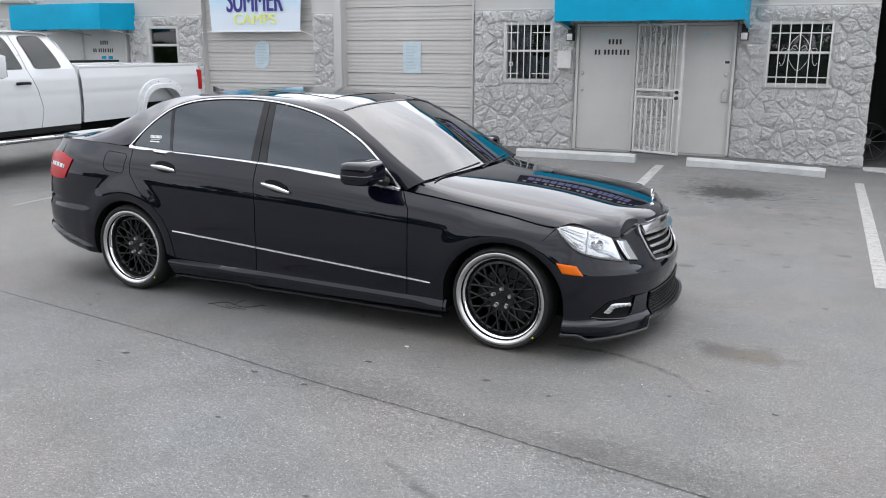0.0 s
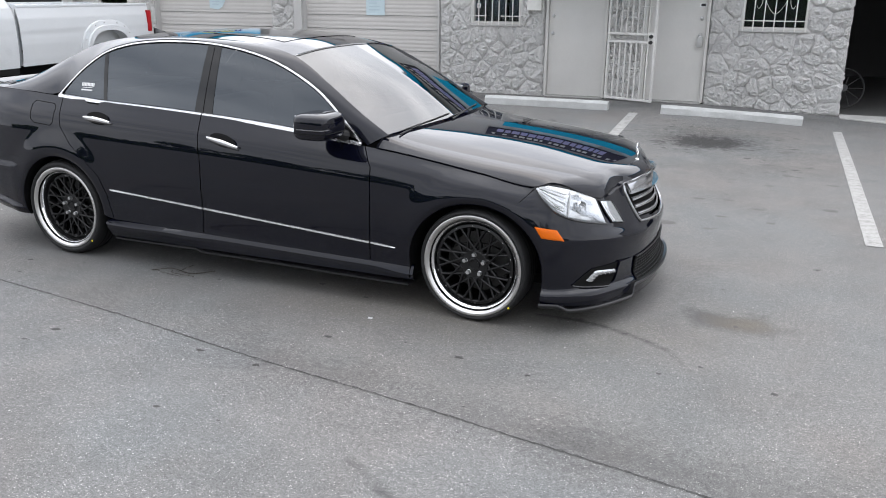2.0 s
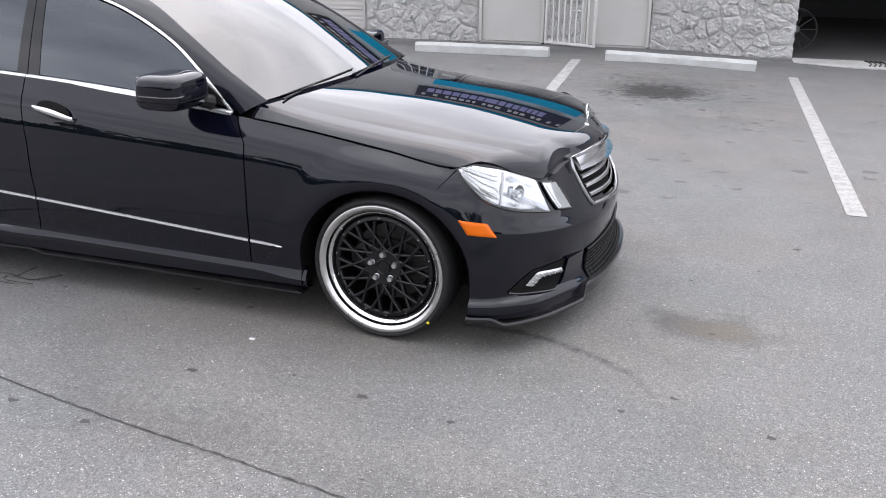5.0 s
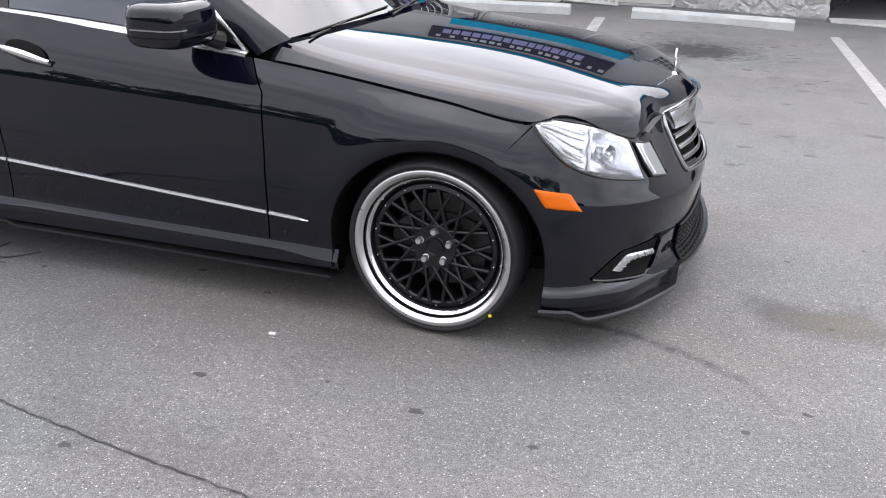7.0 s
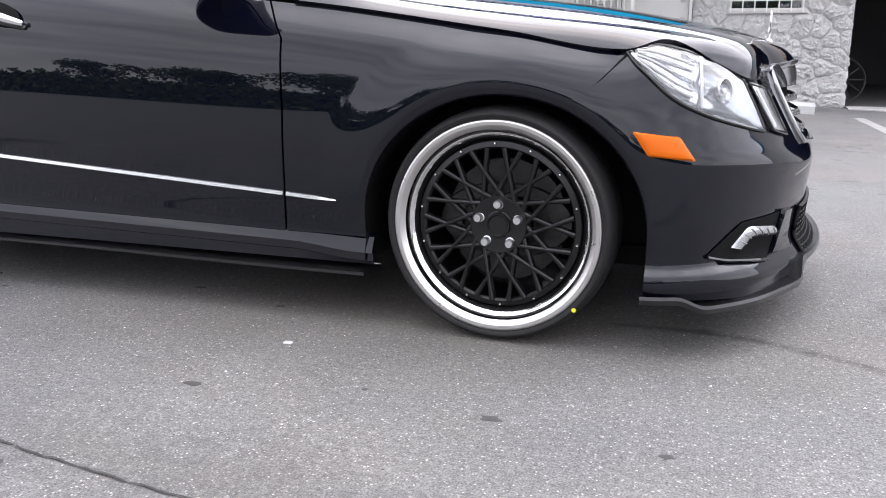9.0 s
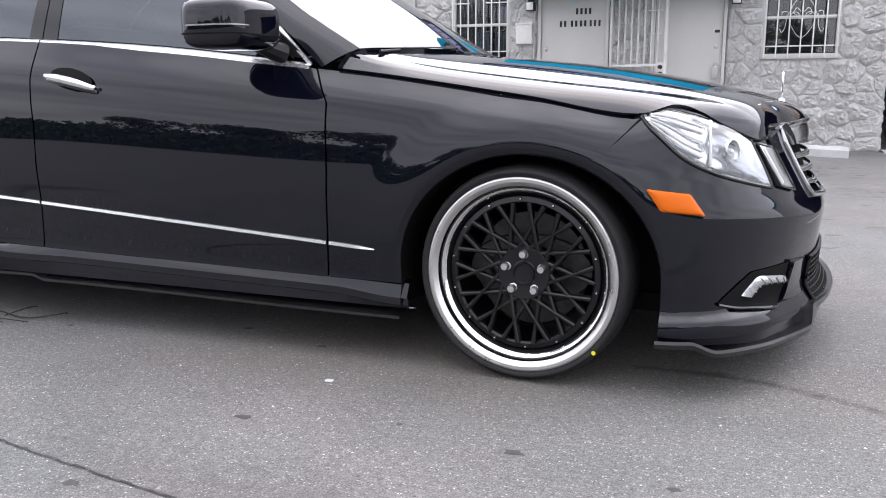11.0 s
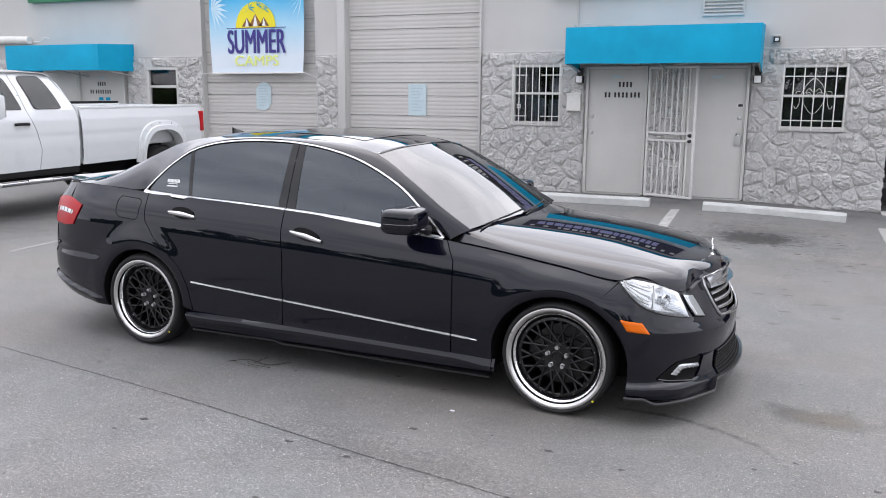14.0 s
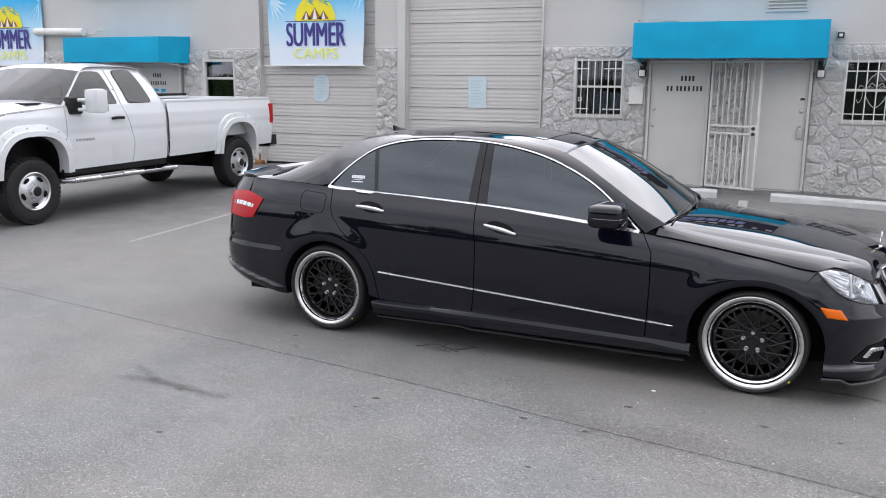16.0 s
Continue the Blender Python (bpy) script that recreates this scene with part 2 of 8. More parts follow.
def rock_mat():
    m, t, b = shader("painted_rock")
    n1, n2, n3 = noise_node(t, 22, 8, 0.7), noise_node(t, 55, 6, 0.7), noise_node(t, 1.1, 3)
    # low spots are coloured darker, painting in the shade of the crinkles
    c = ramp(t, n1, [(0.28, (0.54, 0.53, 0.515)), (0.42, (0.76, 0.748, 0.73)), (0.75, (0.82, 0.808, 0.79))])
    c = mixc(t, 0.3, c, ramp(t, n3, [(0.35, (0.74, 0.725, 0.70)), (0.65, (0.90, 0.885, 0.865))]))
    # finer pits: their shade is multiplied into the colour too
    c = mixc(t, 0.16, c, mixc(t, 1.0, c, ramp(t, n2, [(0.38, (0.52, 0.51, 0.50)), (0.50, (1.0, 1.0, 1.0))]), "MULTIPLY"))
    oi = t.nodes.new("ShaderNodeObjectInfo")
    c = mixc(t, 1.0, c, ramp(t, oi.outputs["Random"], [(0, (0.90, 0.90, 0.90)), (1, (1, 1, 1))]), "MULTIPLY")
    t.links.new(c, b.inputs["Base Color"])
    b.inputs["Roughness"].default_value = 0.75
    link_bump(t, b, mathn(t, "ADD", n1, mathn(t, "MULTIPLY", n2, 0.8)), 1.0, 0.040)
    return m


def car_paint(name, col, rough=0.18, ior=1.43, spec=0.0):
    m, t, b = shader(name)
    n = noise_node(t, 900, 1)
    t.links.new(mixc(t, 0.3, col, ramp(t, n, [(0.4, tuple(c * 0.7 for c in col)), (0.6, tuple(min(1, c * 1.3) for c in col))])), b.inputs["Base Color"])
    dust = noise_node(t, 2.0, 5)
    t.links.new(ramp(t, dust, [(0.3, (rough * 0.8,) * 3), (0.75, (rough * 1.4,) * 3)]), b.inputs["Roughness"])
    b.inputs["Coat Weight"].default_value, b.inputs["Coat Roughness"].default_value = 1.0, 0.015
    b.inputs["Coat IOR"].default_value = ior
    b.inputs["Specular IOR Level"].default_value = spec
    return m


def tint_glass(name, col, ior=1.55, rough=0.0, sheen=(1.0, 1.0, 1.0)):
    """Film-tinted window glass: a clear glossy sheet that lets only a little light through."""
    m, t, b = shader(name)
    t.nodes.remove(b)
    out = t.nodes["Material Output"]
    tr = t.nodes.new("ShaderNodeBsdfTransparent")
    tr.inputs[0].default_value = (*col, 1)
    gl = t.nodes.new("ShaderNodeBsdfGlossy")
    gl.inputs["Roughness"].default_value = rough
    gl.inputs["Color"].default_value = (*sheen, 1)
    fr = t.nodes.new("ShaderNodeFresnel")
    fr.inputs["IOR"].default_value = ior
    mx = t.nodes.new("ShaderNodeMixShader")
    t.links.new(fr.outputs[0], mx.inputs[0])
    t.links.new(tr.outputs[0], mx.inputs[1])
    t.links.new(gl.outputs[0], mx.inputs[2])
    t.links.new(mx.outputs[0], out.inputs["Surface"])
    return m


def rusty():
    """Cream paint that rust has eaten in patches."""
    m, t, b = shader("rusty_cream_paint")
    n1, n2 = noise_node(t, 3.5, 8, 0.7), noise_node(t, 40, 4)
    c = ramp(t, n1, [(0.44, (0.66, 0.63, 0.58)), (0.52, (0.42, 0.27, 0.13)), (0.62, (0.24, 0.12, 0.05))])
    t.links.new(mixc(t, 0.3, c, ramp(t, n2, [(0.3, (0.3, 0.2, 0.12)), (0.7, (0.7, 0.66, 0.6))])), b.inputs["Base Color"])
    b.inputs["Roughness"].default_value = 0.8
    link_bump(t, b, n2, 0.3, 0.004)
    return m


M_ASPHALT = asphalt()
M_ROCK = rock_mat()
M_STUCCO = mat("painted_stucco", (0.54, 0.531, 0.517), 0.8, var=0.06, scale=0.8, fine=90, bump=0.35, bdist=0.004)
M_MORTAR = mat("painted_mortar", (0.62, 0.61, 0.595), 0.9, var=0.15, scale=4, fine=50, bump=0.7, bdist=0.012)
M_DOORPAINT = mat("cream_steel_paint", (0.63, 0.617, 0.59), 0.45, var=0.05, scale=1.4, fine=30)
M_ROLL = mat("rollup_door_paint", (0.555, 0.534, 0.51), 0.55, var=0.07, scale=1.2, fine=25, bump=0.05)
M_WHITEMETAL = mat("white_painted_iron", (0.74, 0.73, 0.70), 0.5, var=0.10, scale=6, fine=80, bump=0.1)
M_AWN = mat("blue_vinyl", (0.0, 0.34, 0.56), 0.55, var=0.08, scale=1.5, fine=200, bump=0.05, tint=(0.0, 0.37, 0.60), spec=0.2)
M_AWNIN = mat("awning_frame_grey", (0.45, 0.45, 0.44), 0.6)
M_DARKGLASS = tint_glass("dark_window_glass", (0.55, 0.57, 0.60), 1.62)
M_TINT = tint_glass("tinted_car_glass", (0.05, 0.058, 0.07), 2.0, 0.0, (0.86, 0.93, 1.0))
M_SHIELD = tint_glass("windshield_glass", (0.045, 0.05, 0.055), 1.78)
M_TRUCKGLASS = tint_glass("truck_glass", (0.40, 0.50, 0.46), 1.5)
M_LENS = tint_glass("clear_lamp_lens", (0.97, 0.97, 0.97), 1.5)
M_BLACK = car_paint("black_car_paint", (0.0022, 0.0026, 0.0072), ior=1.50)
M_WHITECAR = car_paint("white_truck_paint", (0.62, 0.635, 0.645), 0.3, 1.5, 0.3)
M_CHROME = plain("chrome", (0.85, 0.85, 0.86), 0.08, 1.0)
M_TRIM = plain("bright_trim", (0.88, 0.88, 0.89), 0.22, 0.85)
M_BRUSHED = mat("brushed_aluminium", (0.66, 0.65, 0.64), 0.30, 1.0, var=0.02, scale=20, fine=200)
M_LOUVRE = plain("dark_silver", (0.34, 0.34, 0.35), 0.25, 0.9)
M_SATIN = mat("satin_silver", (0.62, 0.62, 0.63), 0.3, 0.9, var=0.05)
M_RIMBLACK = mat("gloss_black_wheel", (0.0075, 0.0075, 0.008), 0.30, var=0.2, spec=0.38)
M_RUBBER = mat("tyre_rubber", (0.017, 0.017, 0.0175), 0.62, var=0.3, scale=8, fine=120, bump=0.1, spec=0.25)
M_PLASTIC = mat("black_plastic", (0.009, 0.009, 0.0095), 0.45, var=0.2, fine=200, bump=0.05, spec=0.3)
M_MATTE = plain("unlit_black", (0.010, 0.010, 0.010), 0.9, spec=0.1)
M_GLOSSBLACK = plain("piano_black", (0.005, 0.005, 0.005), 0.08, coat=0.5)
M_CARBON = mat("satin_black_splitter", (0.012, 0.012, 0.013), 0.32, var=0.25, scale=15, fine=300, coat=0.3)
M_DISC = mat("brake_iron", (0.055, 0.054, 0.053), 0.42, 0.7, var=0.35, scale=30)
M_ORANGE = plain("amber_lens", (0.68, 0.130, 0.002), 0.35, coat=0.05, spec=0.25)
M_RED = plain("red_lens", (0.40, 0.004, 0.008), 0.3, coat=0.06, spec=0.3)
M_WHITEPLASTIC = plain("white_lens", (0.80, 0.80, 0.80), 0.15, coat=0.6)
M_REFLECTOR = plain("lamp_reflector", (0.66, 0.68, 0.70), 0.15, 0.9)
M_GRILLE = plain("satin_chrome", (0.48, 0.48, 0.49), 0.18, 0.95)
M_PILLAR = plain("pillar_black", (0.003, 0.003, 0.0035), 0.08, ior=1.55)
M_CONC = mat("painted_concrete", (0.49, 0.495, 0.485), 0.85, var=0.14, scale=5, fine=45, bump=0.35, bdist=0.004)
M_KERB = mat("bare_concrete", (0.36, 0.355, 0.34), 0.9, var=0.15, scale=2, fine=40, bump=0.4, bdist=0.005)
M_PAPER = mat("pale_blue_paper", (0.55, 0.66, 0.70), 0.8, var=0.06, scale=8)
M_INK = plain("faded_ink", (0.46, 0.57, 0.62), 0.8)
M_LETTER = plain("black_letters", (0.02, 0.02, 0.022), 0.5)
M_LAMPBLACK = mat("black_lamp_metal", (0.02, 0.02, 0.02), 0.5)
M_RUST = mat("rust", (0.30, 0.14, 0.05), 0.9, var=0.3, scale=8)
M_RUSTY = rusty()
M_GALV = mat("galvanised_steel", (0.45, 0.45, 0.44), 0.5, 0.6)
# the shade inside the bay is put into these wall and floor colours
M_ROOMDARK = mat("shade_dark_shop_wall", (0.07, 0.069, 0.072), 0.9)
M_SHOPFLOOR = mat("shade_dark_shop_floor", (0.10, 0.098, 0.095), 0.6, var=0.3, scale=1.2)
M_PURPLE = plain("violet_print", (0.045, 0.035, 0.23), 0.6)
M_YELLOW = plain("yellow_print", (0.85, 0.72, 0.02), 0.6)
M_LIME = plain("lime_print", (0.78, 0.84, 0.25), 0.6)
M_BROWN = plain("brown_print", (0.22, 0.10, 0.05), 0.6)
M_PALEBLUE = plain("pale_palm_print", (0.62, 0.83, 0.95), 0.6)
M_TWIG = mat("dry_twig", (0.03, 0.025, 0.02), 0.9)
M_LINE = None


def worn_paint():
    m, t, b = shader("worn_white_line")
    n = noise_node(t, 14, 8, 0.75)
    n2 = noise_node(t, 90, 3)
    c = ramp(t, n, [(0.36, (0.24, 0.235, 0.225)), (0.52, (0.35, 0.345, 0.33)), (0.8, (0.42, 0.415, 0.40))])
    t.links.new(mixc(t, 0.4, c, mixc(t, 1.0, c, ramp(t, n2, [(0.35, (0.6,) * 3), (0.6, (1.05,) * 3)]), "MULTIPLY")), b.inputs["Base Color"])
    b.inputs["Roughness"].default_value = 0.85
    link_bump(t, b, n2, 0.4, 0.003)
    return m


M_LINE = worn_paint()
M_FAINT = mat("faded_paint", (0.228, 0.224, 0.216), 0.9, var=0.25, scale=9)


def banner_mat():
    m, t, b = shader("banner_cloth")
    c = t.nodes.new("ShaderNodeTexCoord")
    xyz = t.nodes.new("ShaderNodeSeparateXYZ")
    t.links.new(c.outputs["Object"], xyz.inputs[0])
    g = mathn(t, "ADD", mathn(t, "MULTIPLY", xyz.outputs[2], 0.62), mathn(t, "MULTIPLY", noise_node(t, 2.2, 3), 0.10))
    t.links.new(ramp(t, g, [(0.25, (0.72, 0.80, 0.88)), (0.62, (0.40, 0.68, 0.86)), (0.95, (0.04, 0.45, 0.78))]), b.inputs["Base Color"])
    b.inputs["Roughness"].default_value = 0.6
    return m


M_BANNER = banner_mat()


# ---- mesh helpers ----
class Geo:
    """Vertices and faces of one mesh."""

    def __init__(self):
        self.v, self.f = [], []

    def add(self, verts, faces, m=None):
        o = len(self.v)
        self.v += [tuple(m @ Vector(p)) if m else tuple(p) for p in verts]
        self.f += [tuple(i + o for i in f) for f in faces]
        return self

    def box(self, x0, x1, y0, y1, z0, z1, b=0.0, m=None):
        if b <= 0:
            vs = [(x, y, z) for x in (x0, x1) for y in (y0, y1) for z in (z0, z1)]
            fs = [(0, 1, 3, 2), (4, 6, 7, 5), (0, 4, 5, 1), (2, 3, 7, 6), (0, 2, 6, 4), (1, 5, 7, 3)]
            return self.add(vs, fs, m)
        b = min(b, (x1 - x0) / 2.01, (y1 - y0) / 2.01, (z1 - z0) / 2.01)
        bm = bmesh.new()
        bmesh.ops.create_cube(bm, size=1.0, matrix=Matrix.Translation(((x0 + x1) / 2, (y0 + y1) / 2, (z0 + z1) / 2)) @ Matrix.Diagonal((x1 - x0, y1 - y0, z1 - z0, 1)))
        bmesh.ops.bevel(bm, geom=bm.edges[:], offset=b, segments=2, affect="EDGES", profile=0.6)
        return self.bm(bm, m)

    def bm(self, bm, m=None):
        bm.verts.index_update()
        self.add([v.co[:] for v in bm.verts], [[v.index for v in f.verts] for f in bm.faces], m)
        bm.free()
        return self

    def grid(self, P, rim=0.0, flip=False, close_u=False, keep=None):
        """A sheet from rows of points; rim folds its border back by that depth."""
        P = np.asarray(P, float)
        nu, nv = P.shape[:2]
        o = len(self.v)
        self.v += [tuple(p) for p in P.reshape(-1, 3)]
        ur = nu if close_u else nu - 1
        for i in range(ur):
            for j in range(nv - 1):
                if keep is not None and not keep[i, j]:
                    continue
                a, b_, c, d = i * nv + j, ((i + 1) % nu) * nv + j, ((i + 1) % nu) * nv + j + 1, i * nv + j + 1
                q = (a, b_, c, d) if not flip else (d, c, b_, a)
                self.f.append(tuple(k + o for k in q))
        if rim:
            N = normals(P) * (-1 if flip else 1)
            ring = [(i, 0) for i in range(nu)] + [(nu - 1, j) for j in range(1, nv)] + [(i, nv - 1) for i in range(nu - 2, -1, -1)] + [(0, j) for j in range(nv - 2, 0, -1)]
            o2 = len(self.v)
            self.v += [tuple(P[i, j] - N[i, j] * rim) for i, j in ring]
            n = len(ring)
            for k in range(n):
                a, b_ = ring[k], ring[(k + 1) % n]
                q = (o + a[0] * nv + a[1], o2 + k, o2 + (k + 1) % n, o + b_[0] * nv + b_[1])
                self.f.append(q if not flip else q[::-1])
        return self

    def tube(self, pts, r, seg=8, closed=False, flat=1.0, up=(0, 0, 1), caps=True):
        pts = [Vector(p) for p in pts]
        n = len(pts)
        rows = []
        for i, p in enumerate(pts):
            a = pts[(i - 1) % n] if (i or closed) else p
            b = pts[(i + 1) % n] if (i < n - 1 or closed) else p
            d = (b - a).normalized()
            s = d.cross(Vector(up))
            s = s.normalized() if s.length > 1e-4 else d.orthogonal().normalized()
            w = s.cross(d).normalized()
            rr = r[i] if isinstance(r, (list, tuple)) else r
            rows.append([p + s * (math.cos(k * 2 * math.pi / seg) * rr * flat) + w * (math.sin(k * 2 * math.pi / seg) * rr) for k in range(seg)])
        o = len(self.v)
        for row in rows:
            self.v += [tuple(q) for q in row]
        for i in range(n if closed else n - 1):
            for k in range(seg):
                a, b = i * seg + k, i * seg + (k + 1) % seg
                c, d = ((i + 1) % n) * seg + (k + 1) % seg, ((i + 1) % n) * seg + k
                self.f.append((o + a, o + b, o + c, o + d))
        if caps and not closed:
            self.f.append(tuple(o + k for k in range(seg))[::-1])
            self.f.append(tuple(o + (n - 1) * seg + k for k in range(seg)))
        return self

    def lathe(self, prof, seg=48, m=None, closed=False):
        """Turns (radius, height) pairs about the z axis."""
        vs, fs = [], []
        n = len(prof)
        for k in range(seg):
            a = 2 * math.pi * k / seg
            vs += [(r * math.cos(a), r * math.sin(a), h) for r, h in prof]
        for k in range(seg):
            for i in range(n if closed else n - 1):
                j = (i + 1) % n
                fs.append((k * n + i, ((k + 1) % seg) * n + i, ((k + 1) % seg) * n + j, k * n + j))
        return self.add(vs, fs, m)

    def prism(self, poly, y0, y1, m=None):
        """A polygon in x, z pushed from y0 to y1."""
        n = len(poly)
        vs = [(x, y0, z) for x, z in poly] + [(x, y1, z) for x, z in poly]
        fs = [tuple(range(n)), tuple(range(2 * n - 1, n - 1, -1))] + [(i, i + n, (i + 1) % n + n, (i + 1) % n) for i in range(n)]
        return self.add(vs, fs, m)


def normals(P):
    du, dv = np.gradient(P, axis=0), np.gradient(P, axis=1)
    N = np.cross(du, dv)
    return N / np.maximum(np.linalg.norm(N, axis=2, keepdims=True), 1e-9)


def part(name, g, material, parent=None, label="", sharp=35, smooth=True):
    me = bpy.data.meshes.new(name)
    me.from_pydata(g.v, [], g.f)
    me.materials.append(material)
    me.update()
    if smooth:
        me.shade_smooth()
        me.set_sharp_from_angle(angle=radians(sharp))
    ob = new(name, me)
    if parent:
        ob.parent = parent
    if label:
        ob["label"] = label
    return ob


def thing(name, at, label, category, group="", kind=""):
    e = new(name)
    e.empty_display_size = 0.2
    e.matrix_world = at
    return tagged(e, label, category, group, kind)


def fix_normals(ob):
    bm = bmesh.new()
    bm.from_mesh(ob.data)
    bmesh.ops.recalc_face_normals(bm, faces=bm.faces[:])
    bm.to_mesh(ob.data)
    bm.free()
    return ob


def catmull(pts, n, closed=False):
    """n points along a smooth curve through pts, evenly spaced in length."""
    p = np.asarray(pts, float)
    q = np.vstack([2 * p[0] - p[1], p, 2 * p[-1] - p[-2]])
    out = []
    for i in range(1, len(q) - 2):
        for s in np.linspace(0, 1, 16, endpoint=False):
            a, b, c, d = q[i - 1], q[i], q[i + 1], q[i + 2]
            out.append(0.5 * (2 * b + (c - a) * s + (2 * a - 5 * b + 4 * c - d) * s ** 2 + (3 * b - a - 3 * c + d) * s ** 3))
    out.append(p[-1])
    return resample(np.array(out), n)


def resample(p, n):
    p = np.asarray(p, float)
    s = np.concatenate([[0], np.cumsum(np.linalg.norm(np.diff(p, axis=0), axis=1))])
    t = np.linspace(0, s[-1], n)
    return np.stack([np.interp(t, s, p[:, k]) for k in range(p.shape[1])], 1)


def coons(b, t, l, r, nu, nv):
    """A sheet between four border curves: bottom and top run along u, left and right along v."""
    b, t, l, r = resample(b, nu), resample(t, nu), resample(l, nv), resample(r, nv)
    u, v = np.linspace(0, 1, nu)[:, None, None], np.linspace(0, 1, nv)[None, :, None]
    return ((1 - v) * b[:, None] + v * t[:, None] + (1 - u) * l[None] + u * r[None]
            - ((1 - u) * (1 - v) * b[0] + u * (1 - v) * b[-1] + (1 - u) * v * t[0] + u * v * t[-1]))


def pchip(xs, ys, x):
    """Smooth interpolation without overshoot, over increasing xs."""
    xs, ys, x = np.asarray(xs, float), np.asarray(ys, float), np.asarray(x, float)
    h, d = np.diff(xs), np.diff(ys) / np.diff(xs)
    m = np.zeros_like(ys)
    m[1:-1] = np.where(d[:-1] * d[1:] > 0, 2 * d[:-1] * d[1:] / np.where(d[:-1] + d[1:] == 0, 1, d[:-1] + d[1:]), 0)
    m[0], m[-1] = d[0], d[-1]
    i = np.clip(np.searchsorted(xs, x) - 1, 0, len(h) - 1)
    s = np.clip((x - xs[i]) / h[i], 0, 1)
    return ((2 * s ** 3 - 3 * s ** 2 + 1) * ys[i] + (s ** 3 - 2 * s ** 2 + s) * h[i] * m[i] + (-2 * s ** 3 + 3 * s ** 2) * ys[i + 1] + (s ** 3 - s ** 2) * h[i] * m[i + 1])


def smoothstep(a, b, x):
    s = min(1, max(0, (x - a) / (b - a)))
    return s * s * (3 - 2 * s)


def rise(x, y):
    """Height of the lot's surface, which climbs a little towards the shop front."""
    return 0.075 * smoothstep(8.0, 14.0, y) * (1 - smoothstep(-1.0, 0.9, x))

# ---- ground ----
def build_ground():
    xs = sorted(set([-1200, -400, -150, -60, -35] + [round(-26 + 0.5 * i, 2) for i in range(80)] + [18, 30, 60, 150, 400, 1200]))
    ys = sorted(set([-1200, -400, -150, -60, -35, -20, -10] + [round(-6 + 0.5 * i, 2) for i in range(57)] + [26, 40, 80, 150, 400, 1200]))
    P = [[(x, y, rise(x, y)) for y in ys] for x in xs]
    ob = part("ground", Geo().grid(P), M_ASPHALT)
    return tagged(ob, "light grey weathered asphalt parking lot with oil stains", "ground", kind="structure")


build_ground()


def strip(name, pts, width, material, z, label, seed, jag=0.0, step=0.06):
    """A thin painted or worn strip that lies on the lot along pts."""
    rnd = random.Random(seed)
    pts = resample(np.array(pts, float), max(2, int(sum(math.dist(a, b) for a, b in zip(pts, pts[1:])) / step)))
    rows = []
    for i, p in enumerate(pts):
        a, b = pts[max(0, i - 1)], pts[min(len(pts) - 1, i + 1)]
        d = Vector((b[0] - a[0], b[1] - a[1], 0)).normalized()
        n = Vector((-d.y, d.x, 0))
        c = Vector((p[0], p[1], 0)) + n * (rnd.uniform(-1, 1) * jag)
        w = width * (1 + rnd.uniform(-0.6, 0.6) * (1 if jag else 0.04)) / 2
        q0, q1 = c - n * w, c + n * w
        rows.append([(q0.x, q0.y, rise(q0.x, q0.y) + z), (q1.x, q1.y, rise(q1.x, q1.y) + z)])
    return tagged(part(name, Geo().grid(rows), material), label, name.replace("_", " "), kind="structure")


M_CRACK = mat("crack_dirt", (0.04, 0.039, 0.037), 0.95, var=0.4, scale=12)
strip("parking_line", [(0.82, 12.5), (0.79, 9.6), (0.75, 6.72)], 0.115, M_LINE, 0.004, "worn white painted parking line on asphalt", 1)
strip("parking_line", [(-1.90, 12.75), (-1.84, 10.9), (-1.80, 9.4)], 0.13, M_LINE, 0.004, "worn white painted parking line on asphalt", 2)
strip("parking_line", [(-8.35, 9.3), (-8.0, 6.4)], 0.06, M_FAINT, 0.004, "almost worn away parking line on asphalt", 3)
strip("crack", CRACK, 0.0036, M_CRACK, 0.003, "long dark crack between two pours of asphalt", 4, 0.0055, 0.022)


def wheel_stop(x0, x1, y, label):
    g = Geo()
    L = x1 - x0
    prof = [(-0.075, 0), (-0.07, 0.10), (-0.045, 0.135), (0.045, 0.135), (0.07, 0.10), (0.075, 0)]
    rnd = random.Random(int(x0 * 100))
    rows = []
    for i in range(17):
        u = i / 16
        s = 0.93 if i in (0, 16) else 1.0
        rows.append([(u * L + (0.006 if i == 0 else -0.006 if i == 16 else 0), a * s + rnd.uniform(-1, 1) * 0.002, h * (0.96 if i in (0, 16) else 1) + rnd.uniform(-1, 1) * 0.002 * (h > 0)) for a, h in prof])
    g.grid(rows, flip=True)
    for r in (0, 16):
        g.f.append(tuple(range(r * 6, r * 6 + 6)) if r else tuple(range(5, -1, -1)))
    ob = part("wheel_stop", g, M_CONC, sharp=30)
    h0, h1 = rise(x0, y), rise(x1, y)
    ob.matrix_world = pose(x0, y, h0 - 0.008, 0, -math.degrees(math.atan2(h1 - h0, L)), 0)
    return tagged(ob, label, "wheel stop", "wheel stops")


wheel_stop(-4.25, -2.30, 12.92, "white painted concrete wheel stop on the asphalt")
wheel_stop(-1.53, 0.40, 12.86, "white painted concrete wheel stop, scuffed at one end")

# ---- building ----
WY = 14.30           # outer face of the plaster
TOP = 4.5
STONE = 2.45


